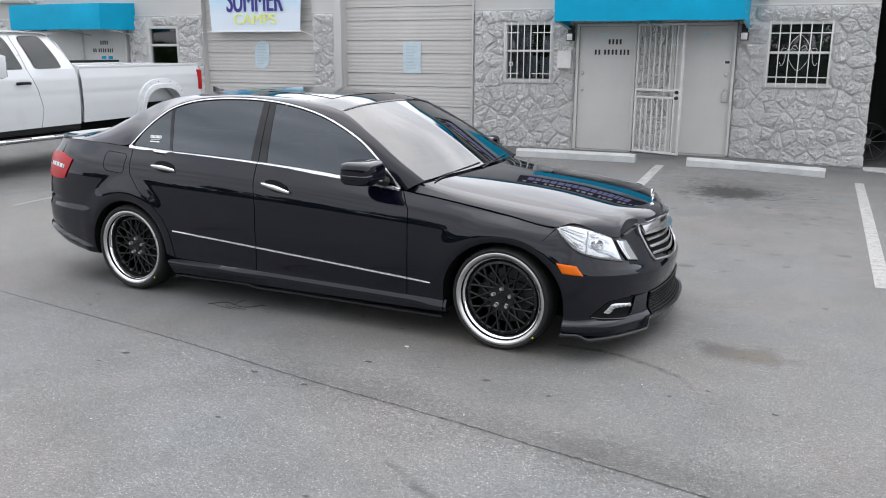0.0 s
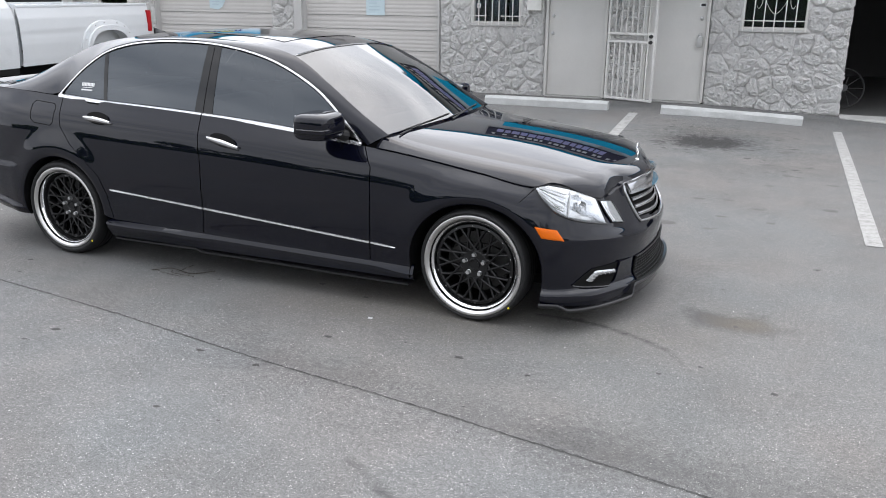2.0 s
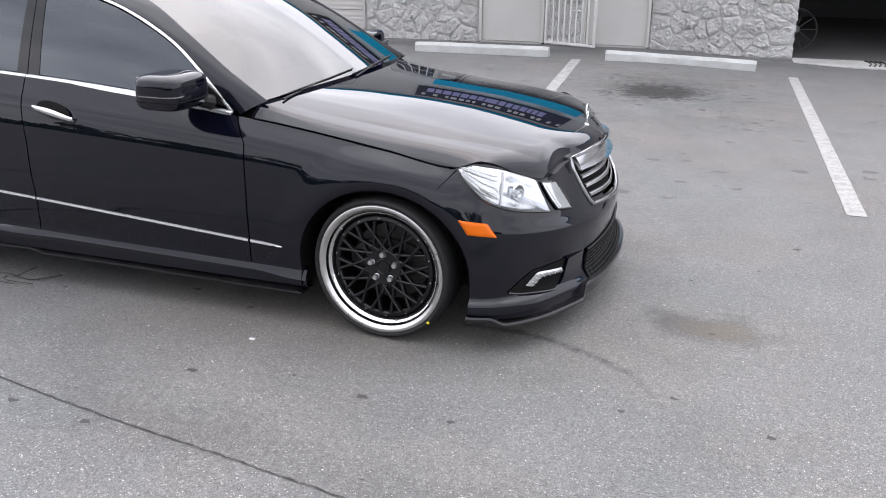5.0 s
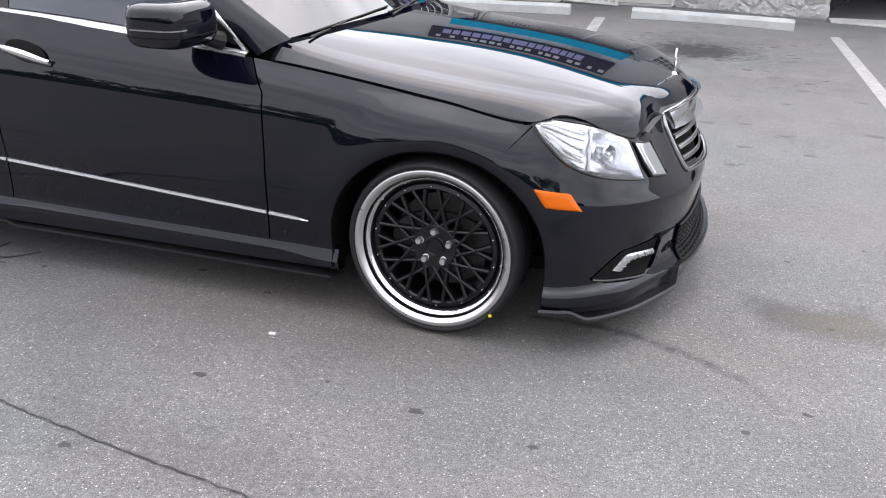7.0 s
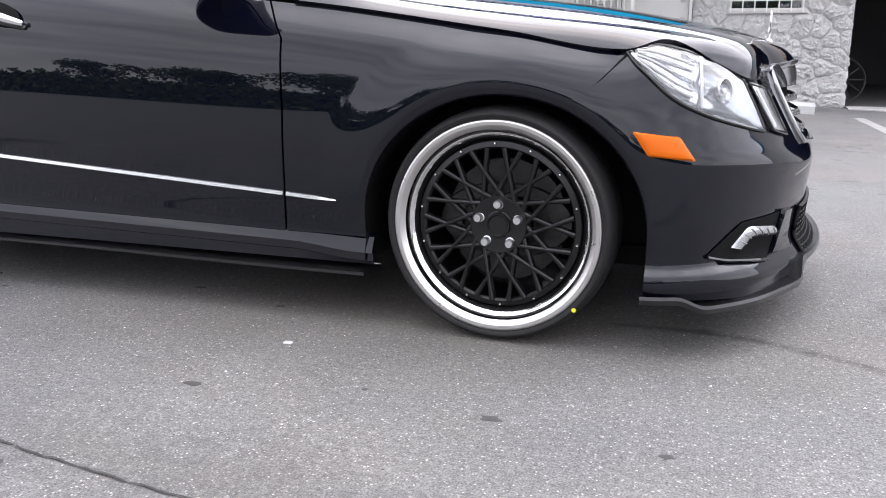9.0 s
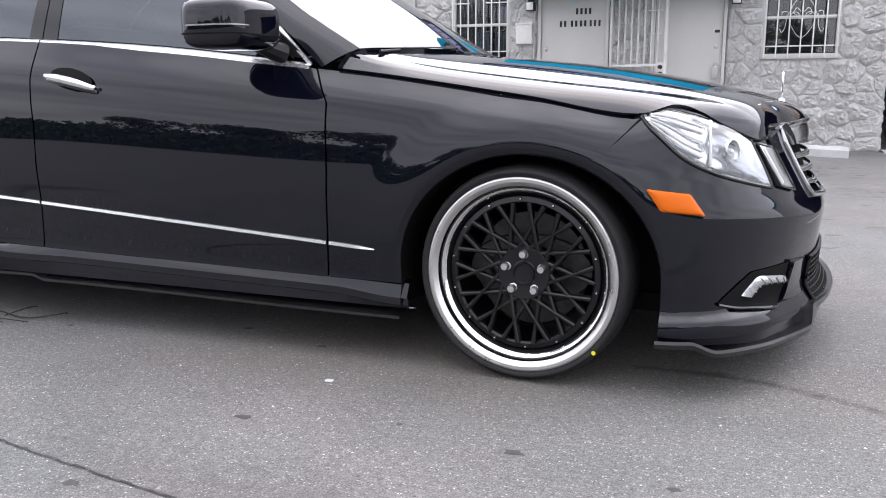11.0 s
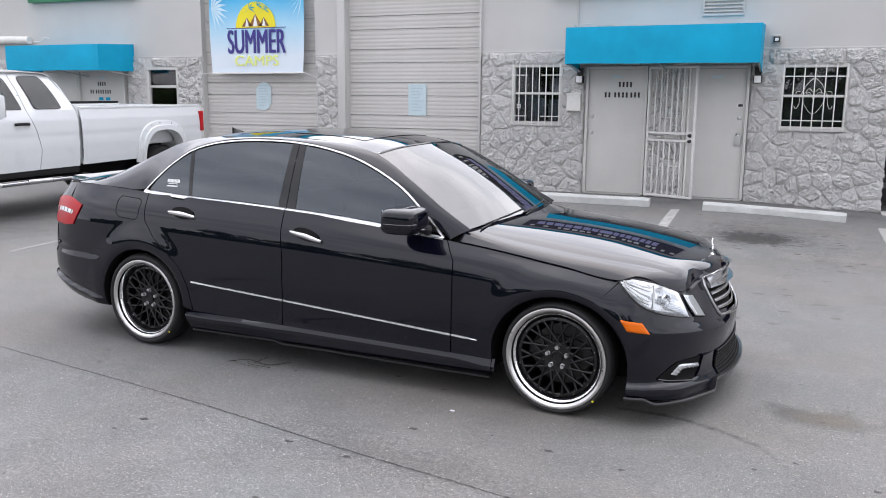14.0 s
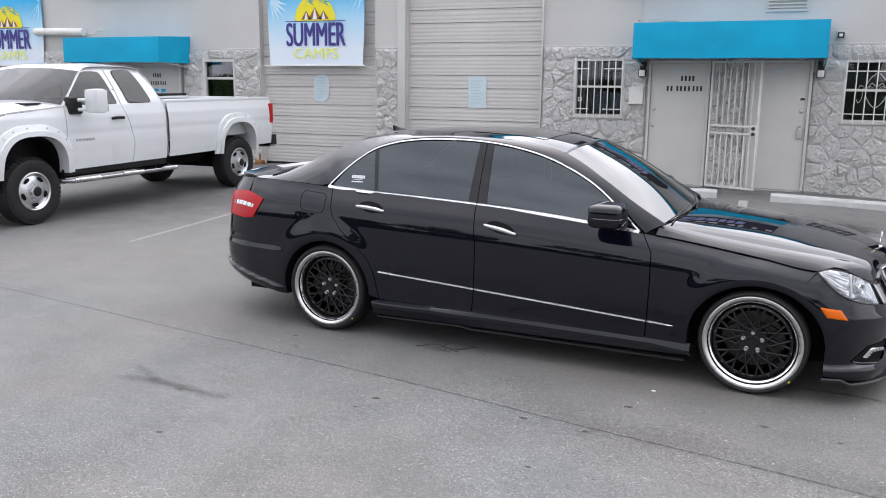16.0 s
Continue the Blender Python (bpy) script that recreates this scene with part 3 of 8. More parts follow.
def wall_piece(name, x0, x1, z0, z1, y0=WY, y1=WY + 0.25, material=None, label="pale grey painted stucco wall"):
    return tagged(part(name, Geo().box(x0, x1, y0, y1, z0, z1), material or M_STUCCO, smooth=False), label, "wall", kind="structure")


OPEN = [(-24.0, -18.05, 0.0, 3.9), (-17.0, -13.75, 0.05, 2.25), (-13.20, -12.36, 0.9, 2.25), (-11.72, -9.02, 0.0, 3.9), (-8.33, -5.58, 0.0, 3.9),
        (-4.98, -4.10, 1.24, 2.24), (-3.68, -2.64, 0.05, 2.22), (-2.06, -1.06, 0.05, 2.22), (-0.60, 0.33, 1.24, 2.21), (0.93, 5.2, 0.0, 3.32)]


def build_front():
    """The front wall in upright pieces between the openings, with pieces below and above each opening."""
    x = -30.0
    k = 1
    for a, b, z0, z1 in OPEN:
        if a > x:
            wall_piece("wall_front_%d" % k, x, a, -0.1, TOP)
            k += 1
        if z0 > 0.2:
            wall_piece("wall_front_%d" % k, a, b, -0.1, z0)
            k += 1
        wall_piece("wall_front_%d" % k, a, b, z1, TOP)
        k += 1
        x = b
    wall_piece("wall_front_%d" % k, x, 14.0, -0.1, TOP)


build_front()
tagged(part("roof", Geo().box(-30, 14, WY + 0.0, 30, TOP + 0.002, TOP + 0.2), M_STUCCO, smooth=False), "flat roof of the shop building", "roof", kind="structure")
tagged(part("wall_back", Geo().box(-30, 14, 29.75, 30, -0.1, TOP), M_STUCCO, smooth=False), "plain back wall of the shop building", "wall", kind="structure")
tagged(part("wall_west", Geo().box(-30, -29.75, WY + 0.25, 29.75, -0.1, TOP), M_STUCCO, smooth=False), "plain side wall of the shop building", "wall", kind="structure")
tagged(part("wall_east", Geo().box(13.75, 14, WY + 0.25, 29.75, -0.1, TOP), M_STUCCO, smooth=False), "plain side wall of the shop building", "wall", kind="structure")
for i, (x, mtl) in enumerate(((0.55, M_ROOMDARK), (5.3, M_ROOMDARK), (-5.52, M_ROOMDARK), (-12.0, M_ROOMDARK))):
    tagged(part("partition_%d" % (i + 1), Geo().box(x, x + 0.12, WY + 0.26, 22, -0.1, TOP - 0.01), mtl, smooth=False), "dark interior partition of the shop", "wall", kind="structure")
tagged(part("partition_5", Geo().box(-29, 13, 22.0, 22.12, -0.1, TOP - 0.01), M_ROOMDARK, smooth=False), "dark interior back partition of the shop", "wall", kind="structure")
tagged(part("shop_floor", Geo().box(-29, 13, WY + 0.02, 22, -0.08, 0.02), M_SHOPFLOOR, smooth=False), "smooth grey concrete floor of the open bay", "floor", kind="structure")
M_APRON = mat("dirty_pale_concrete", (0.42, 0.415, 0.395), 0.9, var=0.35, scale=2.4, fine=35, bump=0.4, bdist=0.005)


def bay_apron():
    """Pale concrete slab before the open bay; its front edge runs a little askew."""
    g, rows = Geo(), []
    for x in np.linspace(0.93, 5.2, 18):
        yf = 13.93 - 0.30 * min(1.0, (x - 0.93) / 0.75) - 0.03 * (x - 0.93)
        rows.append([(x, yf, -0.05), (x, yf, 0.014), (x, yf + 0.012, 0.022), (x, WY + 0.02, 0.022)])
    g.grid(rows)
    return tagged(fix_normals(part("apron", g, M_APRON, sharp=30)), "pale dirty concrete apron at the open bay", "pavement", kind="structure")


bay_apron()
tagged(part("coping", Geo().box(-30, 14, WY - 0.10, WY - 0.003, TOP + 0.02, TOP + 0.14, 0.01), M_AWN), "bright blue band along the top of the front wall", "trim", kind="structure")


# stone veneer: irregular cells, each stone a rough domed piece
def clip(poly, nx, nz, c):
    out = []
    for (x0, z0), (x1, z1) in zip(poly, poly[1:] + poly[:1]):
        d0, d1 = nx * x0 + nz * z0 - c, nx * x1 + nz * z1 - c
        if d0 <= 0:
            out.append((x0, z0))
        if d0 * d1 < 0:
            s = d0 / (d0 - d1)
            out.append((x0 + (x1 - x0) * s, z0 + (z1 - z0) * s))
    return out


def stones(x0, x1, z0, z1, holes, seed, w=0.275, h=0.19):
    rnd = random.Random(seed)
    seeds = []
    rows = max(1, round((z1 - z0) / h))
    cols = max(1, round((x1 - x0) / w))
    for r in range(rows):
        for c in range(cols + 1):
            seeds.append((x0 + (c + (0.5 if r % 2 else 0.0) + rnd.uniform(-0.36, 0.36)) * (x1 - x0) / cols, z0 + (r + 0.5 + rnd.uniform(-0.38, 0.38)) * (z1 - z0) / rows))
    seeds = [q for q in seeds if x0 - 0.05 < q[0] < x1 + 0.05 and not any(a - 0.03 < q[0] < b + 0.03 and c - 0.03 < q[1] < d + 0.03 for a, b, c, d in holes)]
    for sx, sz in seeds:
        if not (x0 - 0.05 < sx < x1 + 0.05):
            continue
        poly = [(x0, z0), (x1, z0), (x1, z1), (x0, z1)]
        for tx, tz in seeds:
            if (tx, tz) == (sx, sz) or abs(tx - sx) > 1.2 or abs(tz - sz) > 0.9:
                continue
            nx, nz = tx - sx, (tz - sz)
            poly = clip(poly, nx, nz, nx * (tx + sx) / 2 + nz * (tz + sz) / 2)
            if not poly:
                break
        for a, b, c, d in holes:
            if not poly:
                break
            if max(p[0] for p in poly) <= a or min(p[0] for p in poly) >= b or max(p[1] for p in poly) <= c or min(p[1] for p in poly) >= d:
                continue
            gaps = {(1, 0, a): a - sx, (-1, 0, -b): sx - b, (0, 1, c): c - sz, (0, -1, -d): sz - d}
            nx, nz, cc = max(gaps, key=gaps.get)
            poly = clip(poly, nx, nz, cc)
        if len(poly) >= 3:
            yield poly, rnd


def stone_mesh(poly, rnd):
    """A rounded lump with a crinkled face, set into the mortar."""
    n = 36
    ring = resample(np.array(poly + poly[:1]), n + 1)[:-1]
    for _ in range(3):
        ring = (np.roll(ring, 1, 0) + 2 * ring + np.roll(ring, -1, 0)) / 4
    c = ring.mean(0)
    g = Geo()
    top = rnd.uniform(0.022, 0.046)
    tilt = rnd.uniform(-0.10, 0.10), rnd.uniform(-0.16, 0.06)
    seed = rnd.uniform(0, 50)
    rows = []
    levels = ((1.12, -0.15), (1.04, 0.16), (0.97, 0.44), (0.88, 0.70), (0.77, 0.86), (0.64, 0.95), (0.50, 1.0), (0.34, 1.0), (0.17, 1.0))
    for scale, dep in levels:
        row = []
        for q in ring:
            d = (q - c) * scale
            d = d * (1 - 0.22 * abs(noise.noise((q[0] * 16, q[1] * 16, seed))) * max(0.0, scale - 0.5) * 2)
            x, z = c[0] + d[0], c[1] + d[1]
            n1 = noise.noise((x * 9, z * 11, seed)) * 0.016
            n2 = (abs(noise.noise((x * 21, z * 26, seed + 9))) - 0.2) * 0.050
            row.append((x, -max(-0.006, dep * top + (n1 + n2) * min(1, max(0, dep) * 1.5) + (d[0] * tilt[0] + d[1] * tilt[1]) * dep), z))
        rows.append(row)
    P = np.array(rows).transpose(1, 0, 2)
    g.grid(P, close_u=True, flip=False)
    o, m = len(g.v), len(levels)
    g.v.append((c[0], float(np.mean([r[1] for r in rows[-1]])), c[1]))
    for i in range(n):
        g.f.append((o, i * m + m - 1, ((i + 1) % n) * m + m - 1))
    return g


STONE_AREAS = []


# backing render behind the stones, in pieces round the openings
def backing(x0, x1, z0, z1):
    return tagged(part("trim_render", Geo().box(x0, x1, WY - 0.025, WY - 0.002, z0, z1), M_MORTAR, smooth=False), "rough painted mortar bed behind the stones", "wall", kind="structure")


for r in ((-5.56, -4.98, -0.05, STONE), (-4.10, -3.76, -0.05, STONE), (-4.98, -4.10, -0.05, 1.24), (-4.98, -4.10, 2.24, STONE), (-2.60, -2.12, -0.05, STONE), (-3.76, -2.60, 2.27, STONE), (-2.12, -1.0, 2.27, STONE),
          (-1.0, -0.60, -0.05, STONE), (-0.60, 0.33, -0.05, 1.24), (-0.60, 0.33, 2.21, STONE), (0.33, 0.925, -0.05, STONE),
          (-8.98, -8.50, -0.05, STONE), (-13.70, -13.20, -0.05, STONE), (-12.36, -11.74, -0.05, STONE), (-13.20, -12.36, -0.05, 0.9), (-13.20, -12.36, 2.25, STONE), (-18.0, -17.05, -0.05, STONE)):
    backing(*r)
STONE_AREAS += [(-5.56, 0.925, 0.0, STONE, [(-4.99, -4.09, 1.20, 2.25), (-3.70, -2.63, -0.1, 2.23), (-2.08, -1.05, -0.1, 2.23), (-0.61, 0.34, 1.20, 2.22)], 11),
                (-8.98, -8.50, 0.0, STONE, [], 12), (-13.70, -11.74, 0.0, STONE, [(-13.21, -12.35, 0.85, 2.26)], 13), (-18.0, -17.05, 0.0, STONE, [], 14)]

for x in (-8.50, -5.62):
    tagged(part("trim_jamb", Geo().box(x, x + (0.165 if x < -8 else 0.04), WY - 0.06, WY - 0.003, 0, 3.9, 0.006), M_STUCCO), "plain painted jamb beside the overhead door", "trim", kind="structure")
for a, b in ((-8.98, -8.50), (-5.56, 0.925), (-13.70, -11.74)):
    tagged(part("trim_ledge", Geo().box(a, b, WY - 0.035, WY - 0.003, STONE, STONE + 0.03, 0.008), M_STUCCO), "painted edge above the stone facing", "trim", kind="structure")


def overhead_door(x0, x1, z1, label):
    """Sectional door: alternating tall and short slats with open joints, each slat ribbed."""
    d = thing("overhead_door", pose(x0, WY + 0.13, 0.02), label, "garage door")
    L = x1 - x0
    z, k = 0.03 + rise(x0, WY), 0
    made = {}
    while z < z1:
        h = 0.365 if k % 2 == 0 else 0.245
        if h not in made:
            prof = [(0.0, 0.03), (0.0, 0.0)]
            n = 5 if h > 0.3 else 3
            for i in range(n):
                a, b = (i + 0.25) / n * (h - 0.012), (i + 0.75) / n * (h - 0.012)
                prof += [(a, 0.0), (a + 0.010, 0.003), (b - 0.010, 0.003), (b, 0.0)]
            prof += [(h - 0.014, 0.0), (h - 0.012, 0.03)]
            rows = [[(x, y, zz) for zz, y in prof] for x in (0.0, L * 0.25, L * 0.5, L * 0.75, L)]
            ob = part("slat", Geo().grid(rows, flip=False), M_ROLL, d, sharp=20)
            made[h] = ob.data
        else:
            ob = new("slat", made[h])
            ob.parent = d
        ob.location = (0, 0, z)
        z += h
        k += 1
    part("backing", Geo().box(0, L, 0.035, 0.05, 0, z1), M_GALV, d)
    part("bottom_seal", Geo().box(0, L, -0.005, 0.04, rise(x0, WY) - 0.02, rise(x0, WY) + 0.03, 0.004), M_PLASTIC, d, "black rubber seal")
    return d


overhead_door(-11.72, -9.02, 3.9, "beige ribbed steel overhead door, closed, behind a banner")
overhead_door(-8.33, -5.58, 3.9, "beige ribbed steel overhead door, closed, with a paper notice")
overhead_door(-24.0, -18.05, 3.9, "beige ribbed steel overhead door, closed, far along the front")
RD = thing("overhead_door", pose(0.93, WY + 0.05, 2.60), "raised cream overhead door with a rusty bottom rail", "garage door")
part("bottom_rail", Geo().box(0, 4.27, 0, 0.05, 0.0, 0.10, 0.006), M_RUSTY, RD, "rust-streaked bottom rail")
for k in range(3):
    part("slat", Geo().box(0, 4.27, 0.012, 0.05, 0.105 + k * 0.245, 0.340 + k * 0.245, 0.008), M_RUSTY if k == 0 else M_ROLL, RD)
TL = thing("tube_lamp", pose(1.95, WY + 2.6, 2.55, 0, 0, 70), "pale fluorescent tube lamp hanging in the dark bay", "lamp")
part("housing", Geo().box(-0.6, 0.6, -0.05, 0.05, 0.0, 0.05, 0.01), M_WHITEMETAL, TL)
for yy in (-0.028, 0.028):
    part("tube", Geo().tube([(-0.58, yy, -0.015), (0.58, yy, -0.015)], 0.015, 8), M_WHITEPLASTIC, TL)
part("hanger", Geo().tube([(0, 0, 0.05), (0, 0, TOP - 2.55 + 0.005)], 0.006, 6), M_GALV, TL)


def entry_door(x0, x1, z0, z1, label, handle_left, number):
    d = thing("entry_door", pose(x0, WY, z0), label, "door", "entry doors")
    w, h = x1 - x0, z1 - z0
    f = Geo()
    f.box(-0.045, 0.0, -0.05, 0.10, 0, h + 0.045, 0.006).box(w, w + 0.045, -0.05, 0.10, 0, h + 0.045, 0.006).box(-0.044, w + 0.044, -0.048, 0.10, h, h + 0.044, 0.006)
    part("door_frame", f, M_DOORPAINT, d)
    part("door_leaf", Geo().box(0.004, w - 0.004, 0.0, 0.045, 0.012, h - 0.005, 0.004), M_DOORPAINT, d)
    part("threshold", Geo().box(-0.02, w + 0.02, -0.06, 0.1, -0.09, 0.008, 0.004), M_KERB, d, "worn concrete threshold")
    hx = 0.07 if handle_left else w - 0.08
    for z, r in ((1.02, 0.022), (1.30, 0.024)):
        part("lock" if z > 1.1 else "door_knob", Geo().lathe([(0, 0.035), (r * 0.9, 0.032), (r, 0.012), (r * 1.25, 0.004), (r * 1.3, 0)], 16, pose(hx, 0, z, 90, 0, 0)), M_SATIN, d, "satin metal hardware")
    if not handle_left:
        part("lock_box", Geo().box(hx - 0.045, hx + 0.045, -0.055, 0.0, 0.86, 1.02, 0.012).tube([(hx - 0.025, -0.03, 1.02), (hx - 0.025, -0.03, 1.06), (hx, -0.03, 1.08), (hx + 0.025, -0.03, 1.06), (hx + 0.025, -0.03, 1.02)], 0.006), M_GALV, d, "grey metal key lock box")
        part("door_plate", Geo().box(hx - 0.05, hx + 0.06, -0.006, 0.0, 1.47, 1.53, 0.002), M_WHITEPLASTIC, d, "small white plate")
        part("plate_mark", Geo().box(hx - 0.03, hx + 0.04, -0.008, -0.006, 1.48, 1.52), M_LETTER, d)
    part("door_label", Geo().box(w / 2 - 0.08, w / 2 + 0.08, -0.004, 0.0, h - 0.15, h - 0.11), M_PAPER, d, "small faded label")
    if number:
        n = 0
        for cx, z, count, wd in ((0.52, h - 0.30, 4, 0.045), (0.29, h - 0.47, 2, 0.045), (0.45, h - 0.47, 2, 0.045), (0.58, h - 0.47, 2, 0.045), (0.72, h - 0.47, 3, 0.042)):
            for i in range(count):
                part("number_bar", Geo().box(cx + i * 0.062 - 0.02, cx + i * 0.062 - 0.02 + wd * 0.72, -0.005, 0.0, z, z + 0.085, 0.002), M_LETTER, d)
                n += 1
    return d


entry_door(-3.63, -2.69, 0.09, 2.17, "cream steel entry door with black address marks, closed", True, True)
entry_door(-2.01, -1.11, 0.09, 2.17, "cream steel entry door with a key lock box, closed", False, False)
entry_door(-16.95, -15.2, 0.07, 2.17, "cream steel double door under the far awning, closed", True, False)
entry_door(-15.1, -13.85, 0.07, 2.17, "cream steel door with address marks and notices", True, True)


def security_gate():
    g = thing("security_gate", pose(-2.62, WY - 0.07, 0.10, 0, 0, -24), "white iron security gate of thin bars, standing ajar", "gate")
    W, H = 0.89, 2.10
    fr = Geo().box(0, 0.035, -0.02, 0.02, 0, H, 0.004).box(W - 0.035, W, -0.02, 0.02, 0, H, 0.004).box(0.034, W - 0.034, -0.019, 0.019, H - 0.035, H, 0.004).box(0.034, W - 0.034, -0.019, 0.019, 0, 0.035, 0.004)
    part("gate_frame", fr, M_WHITEMETAL, g)
    for z in (0.90, 1.02):
        part("rail", Geo().box(0.034, W - 0.034, -0.018, 0.018, z, z + 0.035, 0.004), M_WHITEMETAL, g)
    for i in range(1, 8):
        x = 0.035 + i * (W - 0.07) / 8
        for z0, z1 in ((0.035, 0.90), (1.055, H - 0.035)):
            part("bar", Geo().box(x - 0.010, x + 0.010, -0.010, 0.010, z0 - 0.004, z1 + 0.004, 0.002), M_WHITEMETAL, g)
    for x0, z in ((0.45, 0.5), (0.60, 1.45), (0.60, 1.75), (0.30, 1.28)):
        part("short_rail", Geo().box(x0, x0 + 0.21, -0.007, 0.007, z, z + 0.014, 0.002), M_WHITEMETAL, g)
    part("lock_plate", Geo().box(W - 0.14, W - 0.034, -0.022, 0.022, 0.885, 1.07, 0.004), M_WHITEMETAL, g)
    for z in (0.92, 1.01):
        part("gate_lock", Geo().lathe([(0, 0.05), (0.02, 0.048), (0.026, 0.03), (0.028, 0.02), (0.03, 0)], 14, pose(W - 0.075, -0.02, z, 90, 0, 0)), M_LAMPBLACK, g, "dark round lock")
    return g


security_gate()


def barred_window(x0, x1, z0, z1, label, scroll, yb=WY - 0.10):
    w, h = x1 - x0, z1 - z0
    d = thing("barred_window", pose(x0, WY, z0), label, "window", "barred windows")
    f = Geo().box(0, w, -0.030, 0.08, 0, 0.035, 0.006).box(0, w, -0.030, 0.08, h - 0.035, h, 0.006).box(0, 0.035, -0.028, 0.08, 0.034, h - 0.034, 0.006).box(w - 0.035, w, -0.028, 0.08, 0.034, h - 0.034, 0.006)
    part("window_frame", f, M_DOORPAINT, d)
    part("meeting_rail", Geo().box(0.044, w - 0.044, 0.0, 0.05, h * 0.52 - 0.02, h * 0.52 + 0.02, 0.004), M_DOORPAINT, d)
    for a, b in ((0.045, h * 0.52 - 0.02), (h * 0.52 + 0.02, h - 0.045)):
        part("pane", Geo().box(0.045, w - 0.045, 0.022, 0.028, a, b), M_DARKGLASS, d).visible_shadow = False
    part("window_sill", Geo().box(-0.03, w + 0.03, -0.075, 0.0, -0.035, 0.0, 0.008), M_STUCCO, d)
    n = 7 if not scroll else 6
    y = yb - WY
    for i in range(n + 1):
        x = 0.02 + i * (w - 0.04) / n
        part("bar", Geo().box(x - 0.008, x + 0.008, y - 0.008, y + 0.008, -0.02, h + 0.02, 0.002), M_WHITEMETAL, d)
    for z in (0.13, 0.52 * h, h - 0.17):
        for xa, xb in (((-0.01, 0.32 * w), (0.60 * w, w + 0.01)) if abs(z - 0.52 * h) > 0.01 and not scroll else ((-0.01, w + 0.01),)):
            part("cross_bar", Geo().box(xa, xb, y + 0.009, y + 0.021, z - 0.008, z + 0.008, 0.002), M_WHITEMETAL, d)
    for x in (0.0, w):
        for z in (0.13, h - 0.17):
            part("bracket", Geo().box(x - 0.008, x + 0.008, y, -0.03, z - 0.008, z + 0.008), M_WHITEMETAL, d)
    if scroll:
        for s in (-1, 1):
            cx, cz = w / 2, h * 0.5
            for pts in ([(0, 0.30), (0.10, 0.20), (0.16, 0.08), (0.20, 0.0), (0.25, 0.03), (0.24, 0.09), (0.19, 0.08)],
                        [(0, -0.26), (0.07, -0.20), (0.15, -0.05), (0.13, 0.06), (0.06, 0.07), (0.01, -0.02)],
                        [(0.19, 0.05), (0.20, -0.10), (0.24, -0.18), (0.27, -0.13)], [(0.02, 0.08), (0.07, 0.13), (0.11, 0.07), (0.06, 0.03)]):
                q = catmull([(cx + s * a, y - 0.012, cz + b) for a, b in pts], 18)
                part("scroll", Geo().tube(q, 0.0034, 6, up=(0, 1, 0)), M_WHITEMETAL, d)
    return d


barred_window(-4.98, -4.10, 1.24, 2.24, "small window behind white security bars with papers inside", False)
barred_window(-0.60, 0.33, 1.24, 2.21, "dark window behind white security bars with scrollwork", True)


def window_blind(x0, x1, z0, z1):
    d = thing("window_blind", pose(x0, WY + 0.16, z0), "lowered grey slatted blind hanging inside the window", "blind")
    part("head_rail", Geo().box(0, x1 - x0, -0.02, 0.02, z1 - z0, z1 - z0 + 0.03, 0.004), M_GALV, d)
    n = int((z1 - z0) / 0.028)
    first = None
    for i in range(n):
        if first is None:
            first = ob = part("slat", Geo().box(0, x1 - x0, -0.012, 0.012, -0.001, 0.001, 0, pose(0, 0, 0, 40, 0, 0)), M_BLIND, d)
        else:
            ob = new("slat", first.data)
            ob.parent = d
        ob.location = (0, 0, 0.014 + i * 0.028)


def carton(x, z, w, h, label):
    d = thing("carton", pose(x, WY + 0.20, z), label, "box", "cartons on the window ledge")
    part("body", Geo().box(0, w, 0, 0.16, 0, h, 0.012), M_WHITEPLASTIC, d)
    part("lid", Geo().box(-0.008, w + 0.008, -0.006, 0.166, h - 0.045, h + 0.006, 0.008), M_PAPER, d, "pale lid")


M_PANEGREY = mat("grey_pane_tone", (0.16, 0.162, 0.17), 0.9, var=0.1, scale=3)
M_BLIND = mat("grey_blind", (0.60, 0.605, 0.61), 0.6)
tagged(part("window_ledge", Geo().box(-5.0, -4.08, WY + 0.14, WY + 0.46, 1.27, 1.30, 0.006), M_DOORPAINT), "pale shelf inside the barred window", "shelf")
window_blind(-4.90, -4.50, 1.31, 2.16)
carton(-4.62, 1.302, 0.16, 0.29, "white plastic box on the window ledge")
carton(-4.40, 1.302, 0.19, 0.27, "white plastic box on the window ledge")
# added sheet: its grey stands in for the dull reflection in the pane
tagged(part("pane_grey_backing", Geo().box(-0.55, 0.28, WY + 0.060, WY + 0.066, 1.29, 2.16), M_PANEGREY), "dark grey sheet added behind the barred window glass to lighten it", "screen")
NOTE = tagged(part("window_sticker", Geo().box(-4.915, -4.845, WY + 0.014, WY + 0.018, 1.50, 1.57, 0.001), M_WHITEPLASTIC), "small white alarm sticker inside the window", "sticker")
part("sticker_mark", Geo().box(-4.90, -4.86, WY + 0.0115, WY + 0.0135, 1.52, 1.55), M_LETTER, NOTE)
tagged(part("light_bracket", Geo().tube([(-3.47, WY - 0.02, 2.78), (-3.47, WY - 0.30, 2.84), (-3.20, WY - 0.30, 2.84), (-3.20, WY - 0.02, 2.78)], 0.010, 6).box(-3.46, -3.21, WY - 0.31, WY - 0.29, 2.84, 2.855, 0.003), M_GALV), "thin grey metal bracket above the awning", "bracket")


